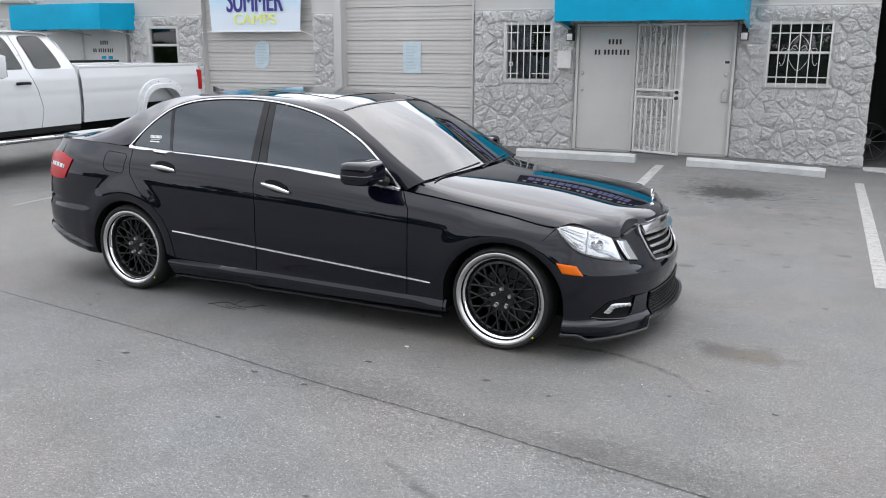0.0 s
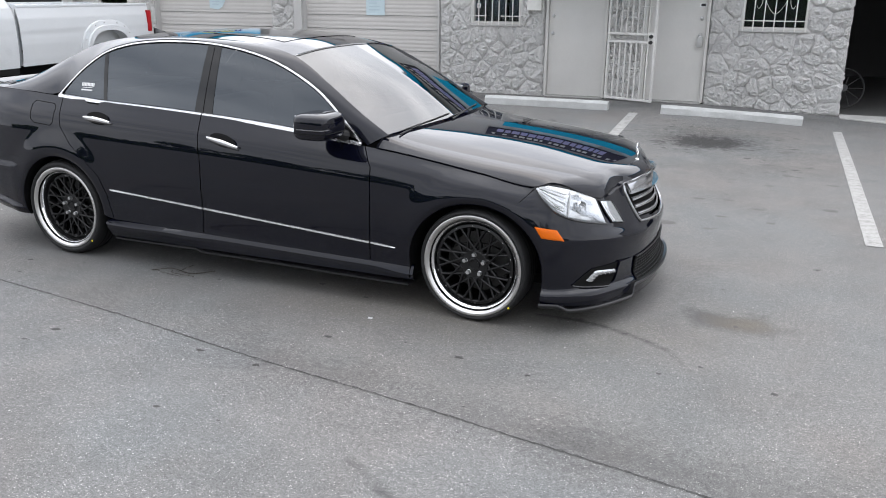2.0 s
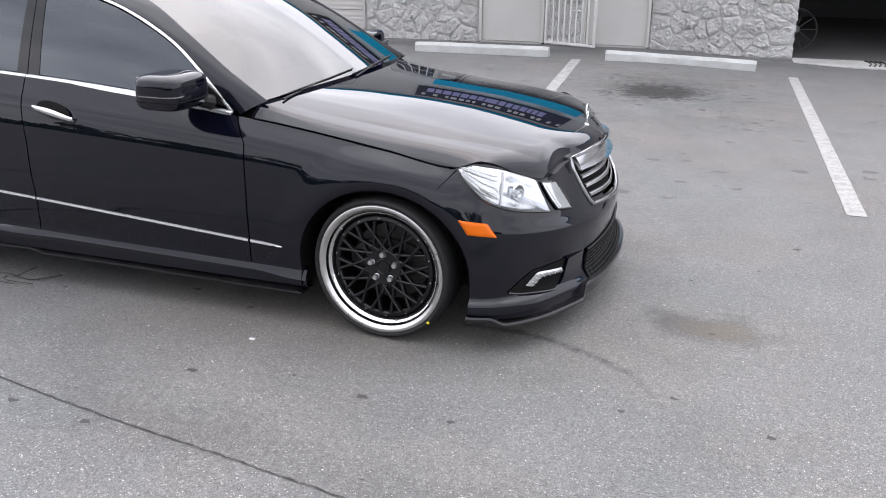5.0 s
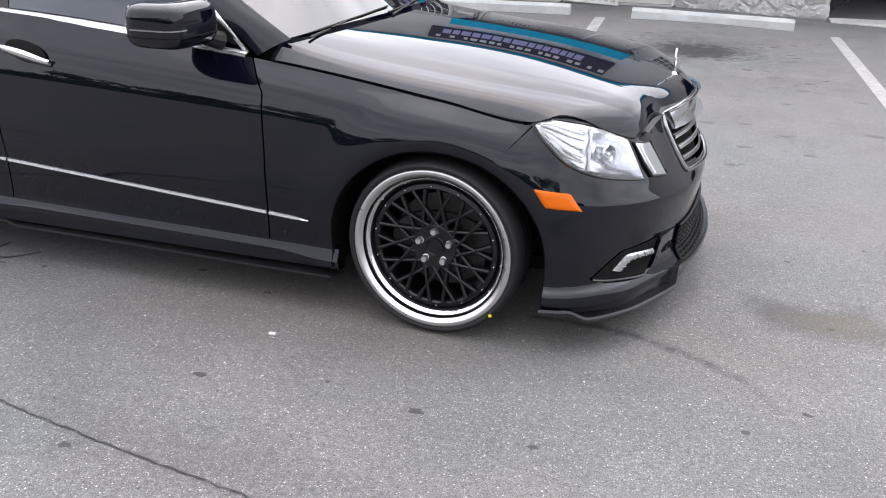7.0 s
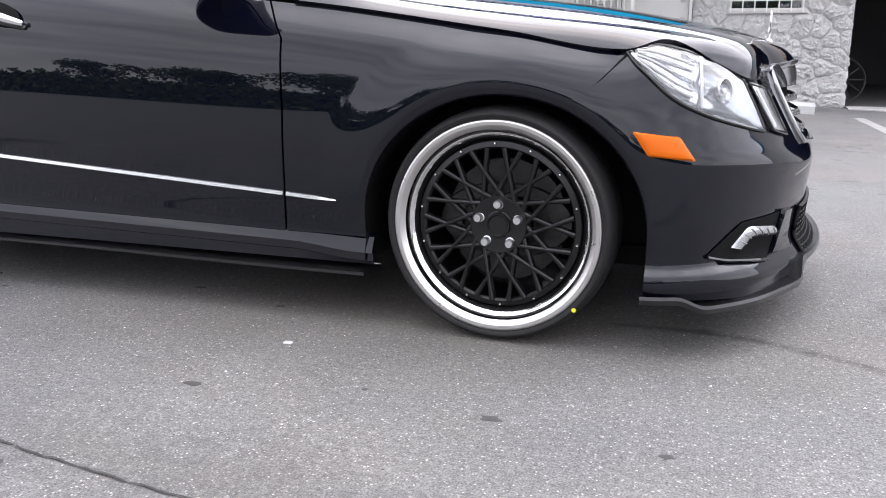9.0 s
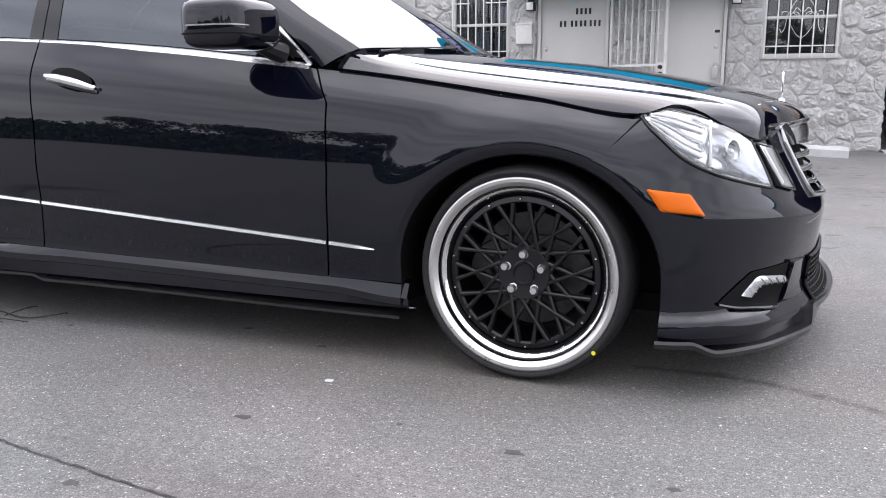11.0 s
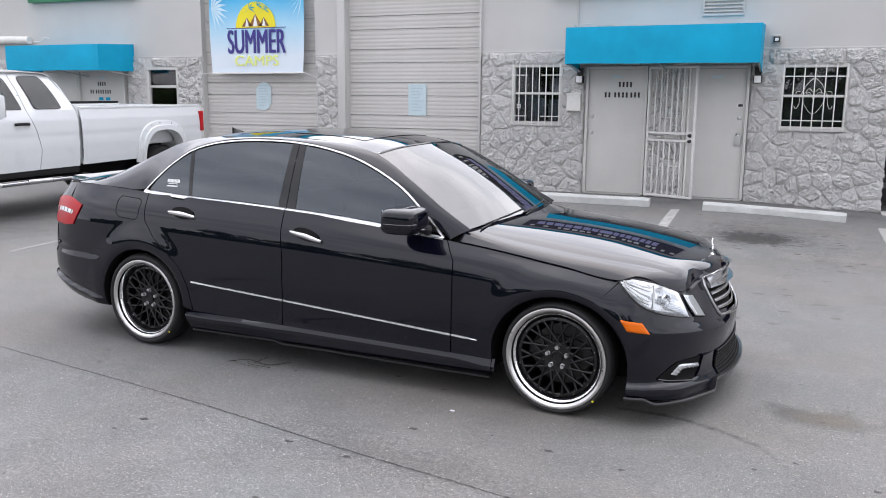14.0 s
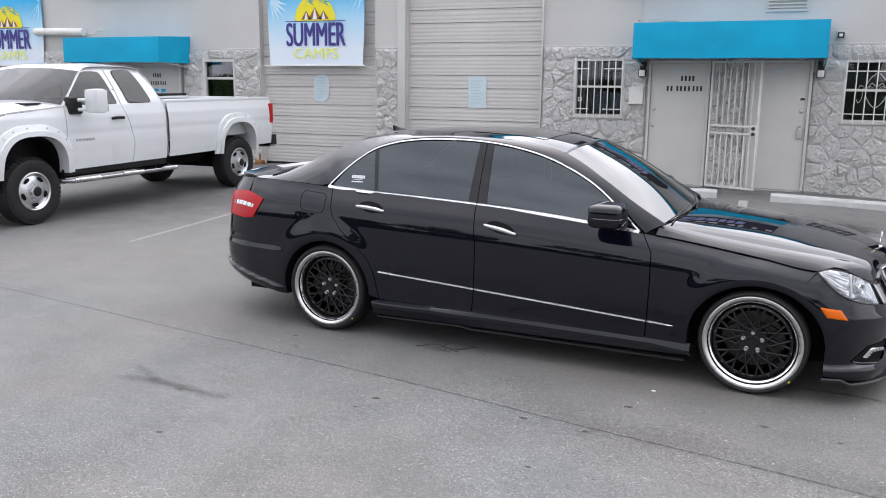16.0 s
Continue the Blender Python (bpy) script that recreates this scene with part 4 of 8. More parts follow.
def sash_window(x0, x1, z0, z1):
    w, h = x1 - x0, z1 - z0
    d = thing("sash_window", pose(x0, WY, z0), "cream framed sash window with dark panes", "window")
    part("window_frame", Geo().box(0, w, -0.04, 0.08, 0, 0.05, 0.006).box(0, w, -0.04, 0.08, h - 0.05, h, 0.006).box(0, 0.07, -0.038, 0.08, 0.049, h - 0.049, 0.006).box(w - 0.04, w, -0.038, 0.08, 0.049, h - 0.049, 0.006), M_DOORPAINT, d)
    for z in (h * 0.30, h * 0.71):
        part("glazing_bar", Geo().box(0.069, w - 0.039, 0.0, 0.05, z - 0.025, z + 0.025, 0.004), M_DOORPAINT, d)
    part("pane", Geo().box(0.07, w - 0.04, 0.022, 0.028, 0.05, h - 0.05), M_DARKGLASS, d).visible_shadow = False
    return d


sash_window(-13.20, -12.36, 0.9, 2.25)
for x0, x1, z0, z1 in ((-4.62, -4.38, 1.36, 1.68), (-4.34, -4.16, 1.36, 1.66), (-4.93, -4.84, 1.50, 1.60), (-4.93, -4.84, 1.28, 1.33), (-4.3, -4.14, 1.78, 2.02)):
    tagged(part("notice", Geo().box(x0, x1, WY + 0.035, WY + 0.038, z0, z1, 0.001), M_PAPER if x0 < -4.32 else M_WHITEPLASTIC), "paper notice taped inside the barred window", "notice", "window notices")
tagged(part("blind", Geo().box(-4.95, -4.55, WY + 0.05, WY + 0.06, 1.3, 2.2), M_GALV), "grey blind hanging inside the barred window", "blind")


def awning(x0, x1, z0, z1, label, depth=1.0, drop=0.13):
    d = thing("awning", pose(x0, WY, 0), label, "awning", "blue awnings")
    w = x1 - x0
    def sag(u):
        return 0.012 * math.sin(math.pi * u * 4)
    n = 25
    us = np.linspace(0, 1, n)
    rows = [[(u * w, -depth + 0.0 - 0.01 * math.sin(math.pi * v), z0 + (z1 - z0) * v + sag(u) * (1 - v) * 0.3) for v in np.linspace(0, 1, 7)] for u in us]
    part("front_panel", Geo().grid(rows, rim=0.02), M_AWN, d)
    part("top_panel", Geo().grid([[(u * w, -depth + v * (depth - 0.004), z1 - 0.001 + 0.05 * v + sag(u) * 0.4 * math.sin(math.pi * v)) for v in np.linspace(0, 1, 5)] for u in us]), M_AWN, d)
    for x, fl in ((0.0, True), (w, False)):
        P = [[(x + (0.004 if x else -0.004), -depth + v * (depth - 0.004), (z0 - drop * v ** 1.5) * (1 - k) + (z1 + 0.05 * v) * k) for k in np.linspace(0, 1, 4)] for v in np.linspace(0, 1, 5)]
        part("side_panel", Geo().grid(P, rim=0.01, flip=fl), M_AWN, d)
    fr = Geo()
    for x in (0.02, w * 0.5, w - 0.02):
        fr.tube([(x, -depth + 0.03, z0 + 0.02), (x, -0.02, z0 - 0.10)], 0.012)
        fr.tube([(x, -depth + 0.03, z0 + 0.02), (x, -depth + 0.03, z1 - 0.03)], 0.012)
    fr.tube([(0.02, -depth + 0.03, z0 + 0.02), (w - 0.02, -depth + 0.03, z0 + 0.02)], 0.012)
    part("awning_frame", fr, M_AWNIN, d, "grey tube frame")
    return d


awning(-3.80, -0.905, 2.215, 2.775, "bright blue vinyl awning over the entry doors")
awning(-16.15, -13.53, 2.17, 2.69, "bright blue vinyl awning over the far entry door", drop=0.0)


def wall_lamp(x, z):
    d = thing("wall_lamp", pose(x, WY - 0.03, z), "small black wall lamp with a frosted pane", "lamp", "wall lamps")
    part("housing", Geo().box(-0.065, 0.065, -0.12, 0.0, 0.0, 0.13, 0.015), M_LAMPBLACK, d)
    part("diffuser", Geo().box(-0.05, 0.05, -0.125, -0.118, 0.012, 0.118, 0.003), M_WHITEPLASTIC, d, "frosted white pane")
    part("mount", Geo().box(-0.05, 0.05, -0.06, 0.028, 0.13, 0.25, 0.01), M_LAMPBLACK, d)
    return d


wall_lamp(-0.955, 1.93)
wall_lamp(-3.775, 1.93)


def security_camera():
    d = thing("security_camera", pose(-0.72, WY, 2.59), "small grey cube floodlight camera on the wall", "camera")
    part("mount", Geo().lathe([(0.03, 0), (0.03, 0.05), (0.015, 0.06), (0.015, 0.1)], 14, pose(0, -0.002, 0, 90, 0, 0)), M_GALV, d)
    part("housing", Geo().box(-0.075, 0.075, -0.17, -0.10, -0.07, 0.07, 0.018), M_GALV, d)
    part("bezel", Geo().box(-0.05, 0.05, -0.176, -0.168, -0.045, 0.045, 0.012), M_LAMPBLACK, d)
    part("lens", Geo().box(-0.025, 0.025, -0.182, -0.175, -0.022, 0.022, 0.008), M_WHITEPLASTIC, d, "pale lens")


security_camera()


def louvre_vent():
    d = thing("louvre_vent", pose(-1.86, WY, 2.98), "white louvred vent high on the stucco wall", "vent")
    part("vent_frame", Geo().box(0, 0.64, -0.03, 0.0, 0, 0.035, 0.004).box(0, 0.64, -0.03, 0.0, 0.33, 0.365, 0.004).box(0, 0.035, -0.03, 0, 0.034, 0.331, 0.004).box(0.605, 0.64, -0.03, 0, 0.034, 0.331, 0.004), M_STUCCO, d)
    part("backing", Geo().box(0.03, 0.61, -0.006, -0.002, 0.03, 0.335), M_GALV, d)
    for i in range(5):
        part("slat", Geo().box(0.03, 0.61, -0.022, 0.022, -0.004, 0.004, 0, pose(0, -0.018, 0.07 + i * 0.055, 35, 0, 0)), M_STUCCO, d)


louvre_vent()


def mailbox():
    d = thing("mailbox", pose(-3.98, WY - 0.03, 1.47), "flat white metal mailbox on the stone wall", "mailbox")
    part("box", Geo().box(0, 0.24, -0.11, 0.0, 0, 0.27, 0.008), M_WHITEMETAL, d)
    part("lid", Geo().box(-0.006, 0.246, -0.12, 0.004, 0.268, 0.295, 0.006), M_WHITEMETAL, d)
    part("cable", Geo().tube([(0.255, -0.03, -0.2), (0.255, -0.03, 0.3), (0.25, -0.02, 0.7)], 0.006), M_WHITEMETAL, d)


mailbox()
tagged(part("conduit", Geo().tube([(-3.86, WY - 0.02, 2.45), (-3.86, WY - 0.02, 4.2)], 0.012).tube([(-3.86, WY - 0.02, 2.85), (-3.86, WY - 0.30, 2.88), (-3.45, WY - 0.30, 2.88)], 0.008), M_STUCCO), "thin painted conduit running up the wall", "pipe")
tagged(part("drain_pipe", Geo().tube(catmull([(-17.95, WY - 0.10, 2.9), (-17.2, WY - 0.10, 2.89), (-16.45, WY - 0.10, 2.87)], 8), 0.085, 14), M_WHITEMETAL), "fat white pipe running along the wall", "pipe")
tagged(part("dripping_hose", Geo().tube(catmull([(-16.45, WY - 0.08, 2.86), (-16.2, WY - 0.06, 2.84), (-16.05, WY - 0.05, 2.93), (-15.9, WY - 0.05, 2.9)], 14), 0.008), M_WHITEMETAL), "thin white cable trailing from the pipe", "cable")


def text_mesh(body, size, material, parent, at, name, spacing=1.0, bold=0.0):
    """Lettering of height size and width spacing."""
    cu = bpy.data.curves.new(name, "FONT")
    cu.body, cu.size, cu.extrude = body, 1.0, 0.0012
    cu.align_x, cu.offset = "CENTER", bold
    tmp = new(name, cu)
    bpy.context.view_layer.update()
    me = bpy.data.meshes.new_from_object(tmp.evaluated_get(bpy.context.evaluated_depsgraph_get()))
    bpy.data.objects.remove(tmp)
    me.materials.clear()
    me.materials.append(material)
    ob = new(name, me)
    ob.parent = parent
    w = max(v.co.x for v in me.vertices) - min(v.co.x for v in me.vertices)
    h = max(v.co.y for v in me.vertices) - min(v.co.y for v in me.vertices)
    ob.matrix_local = at @ Matrix.Diagonal((spacing / w, size / h, 1, 1))
    return ob


def banner(x0, w, z0, h, label):
    d = thing("banner", pose(x0, WY - 0.07, z0), label, "banner", "summer camp banners")
    rows = [[(w * u + 0.07 * math.sin(v * 3.0) * (u - 0.5) - 0.03 * u * (1 - v), 0.005 * math.sin(u * 9 + v * 3) + 0.003 * math.sin(u * 17), h * v - 0.02 * math.sin(math.pi * u) * (1 - v)) for v in np.linspace(0, 1, 13)] for u in np.linspace(0, 1, 33)]
    part("cloth", Geo().grid(rows, rim=0.003), M_BANNER, d)
    part("hem", Geo().box(0.0, w, -0.012, 0.002, -0.015, 0.015, 0.004), M_WHITEPLASTIC, d, "pale hem")
    y = -0.013
    c = w * 0.5
    sun_ = [(c + 0.47 * math.cos(a), 0.87 + 0.50 * math.sin(a)) for a in np.linspace(0, math.pi, 25)]
    part("sun_print", Geo().prism(sun_, y, y + 0.002), M_YELLOW, d, "yellow half sun")
    for dx, hh, ww in ((-0.20, 0.17, 0.12), (0.0, 0.24, 0.16), (0.20, 0.17, 0.12)):
        part("tent_print", Geo().prism([(c + dx - ww, 0.90), (c + dx + ww, 0.90), (c + dx, 0.90 + hh)], y - 0.003, y - 0.001), M_BROWN if dx else M_RUST, d, "brown tent")
        part("tent_flap", Geo().prism([(c + dx - ww * 0.35, 0.90), (c + dx + ww * 0.35, 0.90), (c + dx, 0.90 + hh * 0.9)], y - 0.006, y - 0.004), M_WHITEPLASTIC, d)
    part("line_print", Geo().box(c - 0.70, c + 0.70, y - 0.001, y + 0.002, 0.862, 0.875), M_PURPLE, d)
    for px, pz, s in ((c - 0.14, 1.24, 1), (c + 0.04, 1.30, 1), (c + 0.20, 1.22, 1)):
        for k in range(7):
            a = math.radians(-20 + k * 37)
            part("palm_print", Geo().prism([(px, pz), (px + 0.07 * math.cos(a) - 0.015 * math.sin(a), pz + 0.07 * math.sin(a) + 0.015 * math.cos(a)), (px + 0.15 * math.cos(a), pz + 0.15 * math.sin(a) - 0.03)], y - 0.006, y - 0.004), M_AWN, d)
    for side in (0, 1):
        for k in range(9):
            ex, ez = (0.03 if side == 0 else w - 0.03), (1.25 if side == 0 else 1.45)
            a = math.radians(-75 + k * 19) if side == 0 else math.radians(255 - k * 19)
            L = 0.42
            part("leaf_print", Geo().prism([(ex, ez), (ex + L * 0.5 * math.cos(a) - 0.03 * math.sin(a), ez + L * 0.5 * math.sin(a) + 0.03 * math.cos(a)), (ex + L * math.cos(a), ez + L * math.sin(a) - 0.06)], y + 0.004 - 0.0007 * k, y + 0.006), M_PALEBLUE, d)
    up = pose(0, 0, 0, 90, 0, 0)
    for k, o in enumerate((-0.012, 0.0, 0.012)):
        text_mesh("SUMMER", 0.46, M_PURPLE, d, pose(c + o, y - 0.002 - 0.0004 * k, 0.385) @ up, "title_print", 1.36)
    for k, o in enumerate((-0.006, 0.006)):
        text_mesh("CAMPS", 0.20, M_LIME, d, pose(c + o, y - 0.002 - 0.0004 * k, 0.14) @ up, "title_print", 1.03)
    for p in ([(0, 0, 0.0), (-0.30, 0.02, -0.02)], [(w, 0, 0.0), (w + 0.26, 0.02, -0.09)]):
        part("tie_rope", Geo().tube(p, 0.006, 6), M_WHITEPLASTIC, d)
    return d


banner(-11.42, 2.19, 2.13, 1.70, "pale blue cloth banner with violet and yellow lettering")
banner(-19.95, 2.19, 2.13, 1.70, "pale blue cloth banner with violet and yellow lettering, hung further along")


def paper(x, z, w, h, torn, label):
    d = thing("paper_notice", pose(x, WY + 0.115, z), label, "notice", "door notices")
    if torn:
        poly = [(0.0, 0.02), (0.2, -0.01), (0.3, 0.05), (w, 0.15), (w, h - 0.1), (w * 0.75, h - 0.02), (w * 0.5, h), (w * 0.15, h - 0.06), (0, h - 0.15)]
    else:
        poly = [(0, 0), (w, 0), (w, h), (0, h)]
    part("sheet", Geo().prism(poly, 0, 0.003), M_PAPER, d)
    rnd = random.Random(int(x * 10))
    for i in range(8):
        zz = h * (0.88 - i * 0.10)
        part("print_bar", Geo().box(w * 0.15, w * rnd.uniform(0.55, 0.85), -0.002, 0.0005, zz - 0.02, zz), M_INK, d)


paper(-10.50, 1.40, 0.36, 0.56, True, "torn pale blue paper notice on the overhead door")
paper(-7.08, 1.34, 0.37, 0.58, False, "pale blue paper notice taped to the overhead door")


def sign(x0, x1, label):
    d = thing("shop_sign", pose(x0, WY - 0.002, 3.36), label, "sign")
    w = x1 - x0
    part("board", Geo().box(0, w, -0.10, 0, 0, 0.96, 0.01), M_SIGNDARK, d)
    rnd = random.Random(4)
    x = 0.12
    while x < w - 0.15:
        k = rnd.uniform(0.06, 0.13)
        part("letter_bar", Geo().box(x, x + k, -0.112, -0.098, 0.64, 0.82, 0.004), M_WHITEMETAL, d)
        x += k + (0.05 if rnd.random() > 0.2 else 0.16)
    for a, b in ((0.06, 0.40), (0.46, 0.72)):
        x = w * a
        while x < w * (a + (b - a)) + w * 0.06:
            k = rnd.uniform(0.10, 0.17)
            part("letter_bar", Geo().box(x, x + k, -0.112, -0.098, 0.12, 0.50, 0.004), M_LAVENDER, d)
            x += k + 0.03


M_SIGNDARK = mat("dark_sign_board", (0.018, 0.016, 0.026), 0.4, var=0.1)
M_LAVENDER = plain("lavender_letters", (0.42, 0.40, 0.66), 0.5)
sign(-4.3, -0.9, "dark shop sign with rows of white and lavender bars")
M_GREEN = mat("green_board", (0.03, 0.20, 0.10), 0.5)
tagged(part("sign_board", Geo().box(-16.4, -13.35, WY - 0.12, WY - 0.003, 3.68, 4.15, 0.01), M_GREEN), "dark green board high on the wall", "sign")

for k in range(4):
    x, z = -14.60 + (k % 2) * 0.20, 1.50 - (k // 2) * 0.26
    nt = thing("door_notice", pose(x, WY - 0.004, z), "small blue and white notice stuck on the far door", "notice", "far door notices")
    part("sheet", Geo().box(0, 0.15, -0.003, 0, 0, 0.13, 0.001), M_WHITEPLASTIC, nt)
    part("print", Geo().box(0.008, 0.142, -0.0045, -0.003, 0.055, 0.122, 0.0005), M_AWN, nt, "blue print")
    part("print_bar", Geo().box(0.02, 0.12, -0.0045, -0.003, 0.015, 0.035, 0.0005), M_AWN, nt)

# ---- black sedan ----
# Car axes: x forward from the front axle, y to its left, z up. WB: rear axle.
WB, RW = 2.874, 0.313
PLAN = catmull([(0.805, 0), (0.798, 0.15), (0.776, 0.33), (0.731, 0.49), (0.675, 0.625), (0.600, 0.748), (0.515, 0.845), (0.43, 0.893), (0.33, 0.911), (0.15, 0.918), (0, 0.92), (-0.4, 0.915), (-1.0, 0.918), (-1.7, 0.924),
                (-2.4, 0.926), (-2.87, 0.921), (-3.2, 0.910), (-3.45, 0.885), (-3.64, 0.845), (-3.81, 0.765), (-3.92, 0.63), (-3.99, 0.42), (-4.02, 0.2), (-4.028, 0)], 700)
# upright sections: at each x, eight heights and how far each stands in from the widest outline
SECT = [
    (-4.028, (0.35, 0.38, 0.42, 0.49, 0.60, 0.74, 0.90, 1.035), (-0.10, -0.05, -0.02, 0.0, 0.0, -0.03, -0.045, -0.115)),
    (-3.82, (0.32, 0.35, 0.40, 0.48, 0.60, 0.75, 0.92, 1.045), (-0.07, -0.04, -0.015, 0.0, 0.0, -0.012, -0.045, -0.12)),
    (-3.45, (0.26, 0.30, 0.36, 0.46, 0.60, 0.77, 0.91, 1.052), (-0.05, -0.025, -0.01, 0.0, 0.0, -0.008, -0.03, -0.12)),
    (-2.87, (0.19, 0.22, 0.30, 0.45, 0.60, 0.76, 0.89, 1.030), (-0.05, -0.03, -0.006, 0.0, 0.0, -0.006, -0.022, -0.105)),
    (-1.70, (0.175, 0.225, 0.285, 0.43, 0.58, 0.73, 0.845, 0.982), (-0.08, 0.010, -0.022, -0.012, 0.0, -0.004, -0.020, -0.090)),
    (-0.62, (0.165, 0.205, 0.26, 0.37, 0.54, 0.69, 0.790, 0.876), (-0.08, 0.010, -0.022, -0.012, 0.0, -0.006, -0.026, -0.085)),
    (0.0, (0.165, 0.19, 0.255, 0.36, 0.53, 0.640, 0.722, 0.790), (-0.06, -0.03, -0.01, 0.0, 0.0, -0.004, -0.026, -0.082)),
    (0.30, (0.165, 0.19, 0.250, 0.35, 0.50, 0.600, 0.682, 0.746), (-0.02, 0.0, -0.008, 0.0, 0.0, -0.008, -0.030, -0.072)),
    (0.40, (0.157, 0.19, 0.247, 0.35, 0.485, 0.585, 0.680, 0.766), (-0.018, -0.003, -0.010, 0.0, 0.0, -0.012, -0.042, -0.085)),
    (0.50, (0.150, 0.19, 0.245, 0.35, 0.47, 0.565, 0.660, 0.750), (-0.015, -0.006, -0.012, 0.0, 0.0, -0.018, -0.052, -0.105)),
    (0.58, (0.140, 0.185, 0.245, 0.345, 0.465, 0.55, 0.632, 0.713), (-0.012, -0.002, -0.016, -0.002, 0.0, -0.022, -0.055, -0.098)),
    (0.66, (0.130, 0.18, 0.245, 0.34, 0.46, 0.535, 0.605, 0.676), (-0.010, 0.002, -0.020, -0.004, 0.0, -0.028, -0.052, -0.082)),
    (0.765, (0.110, 0.17, 0.245, 0.34, 0.44, 0.505, 0.590, 0.700), (0.005, 0.018, -0.020, -0.010, 0.0, -0.034, -0.076, -0.126)),
    (0.805, (0.105, 0.165, 0.245, 0.34, 0.43, 0.480, 0.590, 0.726), (0.012, 0.026, -0.015, -0.010, 0.0, -0.008, -0.044, -0.075)),
]


def ramp01(a, b, x):
    k = np.clip((x - a) / (b - a), 0, 1)
    return k * k * (3 - 2 * k)


def build_skin():
    xs = [s[0] for s in SECT]
    Z = np.stack([pchip(xs, [s[1][k] for s in SECT], PLAN[:, 0]) for k in range(8)], 1)
    D = np.stack([pchip(xs, [s[2][k] for s in SECT], PLAN[:, 0]) for k in range(8)], 1)
    T = np.gradient(PLAN, axis=0)
    T /= np.linalg.norm(T, axis=1, keepdims=True)
    N = np.stack([-T[:, 1], T[:, 0]], 1) * -1
    vs = np.linspace(0, 7, 141)
    zz = np.stack([pchip(range(8), Z[i], vs) for i in range(len(PLAN))])
    dd = np.stack([pchip(range(8), D[i], vs) for i in range(len(PLAN))])
    X = PLAN[:, 0:1]
    wf = ramp01(0.22, 0.34, X) * (1 - ramp01(0.60, 0.72, X))
    dd = dd + wf * 0.020 * (1 - ramp01(0.208, 0.236, zz))
    wr = 1 - ramp01(-3.32, -3.20, X)
    zl = np.minimum(0.42, 0.275 + 0.20 * np.maximum(0, -3.2 - X))
    dd = dd + wr * (0.030 * (1 - ramp01(zl - 0.014, zl + 0.010, zz)) + 0.011 * (1 - ramp01(0.555, 0.585, zz)))
    x = PLAN[:, 0:1] + N[:, 0:1] * dd
    y = PLAN[:, 1:2] + N[:, 1:2] * dd
    return np.stack([x, y, zz], 2)


SKIN = build_skin()
if SKIN[350, 80, 1] < 0.8:
    raise ValueError("skin turned inside out")
SKN = normals(SKIN)
if SKN[350, 80, 1] < 0:
    SKN = -SKN


def lookup(A, s, v):
    s, v = np.clip(s, 0, A.shape[0] - 1.001), np.clip(v, 0, A.shape[1] - 1.001)
    i, j = s.astype(int), v.astype(int)
    a, b = (s - i)[..., None], (v - j)[..., None]
    return A[i, j] * (1 - a) * (1 - b) + A[i + 1, j] * a * (1 - b) + A[i, j + 1] * (1 - a) * b + A[i + 1, j + 1] * a * b


def find_sv(x, z):
    """Skin parameters of the points seen at x, z from the side."""
    x, z = np.asarray(x, float), np.asarray(z, float)
    s = np.interp(-x, -PLAN[:, 0], np.arange(len(PLAN)))
    v = np.full_like(s, 70.0)
    for _ in range(14):
        p = lookup(SKIN, s, v)
        pv = lookup(SKIN, s, v + 0.5)
        ps = lookup(SKIN, s + 0.5, v)
        v = np.clip(v + 0.8 * (z - p[..., 2]) / np.maximum((pv[..., 2] - p[..., 2]) * 2, 1e-4), 0, 140)
        s = np.clip(s + 0.7 * (x - p[..., 0]) / np.minimum((ps[..., 0] - p[..., 0]) * 2, -1e-4), 0, len(PLAN) - 1)
    return s, v


def on_skin(x, z, out=0.0):
    s, v = find_sv(x, z)
    return lookup(SKIN, s, v) + lookup(SKN, s, v) * out


def top_z(x):
    return np.interp(x, SKIN[::-1, 140, 0], SKIN[::-1, 140, 2])


def xz_patch(b, t, l, r, nu, nv):
    """A sheet in side view between four border curves of (x, z)."""
    P = coons(np.array(b, float), np.array(t, float), np.array(l, float), np.array(r, float), nu, nv)
    return P[..., 0], P[..., 1]


def side(P, s):
    Q = np.array(P, float)
    Q[..., 1] *= s
    return Q


ARCHES = {0.0: (0.372, 0.338, 0.305), -WB: (0.352, 0.343, 0.313)}


def arch_out(X, Z, cx):
    """How far a point lies outside a wheel opening, and how high round the opening it is."""
    a, b, zc = ARCHES[cx]
    dx, dz = (X - cx) / a, np.maximum(Z - zc, 0) / b
    d = np.hypot(dx, dz)
    return (d - 1) * (a + b) / 2, dz / np.maximum(d, 1e-6)


def flare(X, Z, cx):
    """The turned lip of a wheel opening: it falls in to the edge, and fades out over a hand's width."""
    d, up = arch_out(X, Z, cx)
    w = 0.012 + 0.030 * up
    inner = np.clip(d / w, 0, 1)
    outer = np.clip((d - w) / 0.15, 0, 1)
    return (0.004 + 0.012 * up) * np.where(d < w, inner * (2 - inner), (1 - outer) ** 2 * (1 + 2 * outer))


def carve(X, Z, cx):
    """Pushes the points within a wheel opening out to its edge, and tells which faces stay."""
    a, b, zc = ARCHES[cx]
    dx, dz = (X - cx) / a, np.maximum(Z - zc, 0) / b
    d = np.hypot(dx, dz)
    ins = d < 1
    k = np.where(ins, 1 / np.maximum(d, 1e-6), 1)
    X2, Z2 = cx + dx * k * a, np.where(Z > zc, zc + dz * k * b, Z)
    keep = ~(ins[:-1, :-1] & ins[1:, :-1] & ins[:-1, 1:] & ins[1:, 1:])
    return X2, Z2, keep


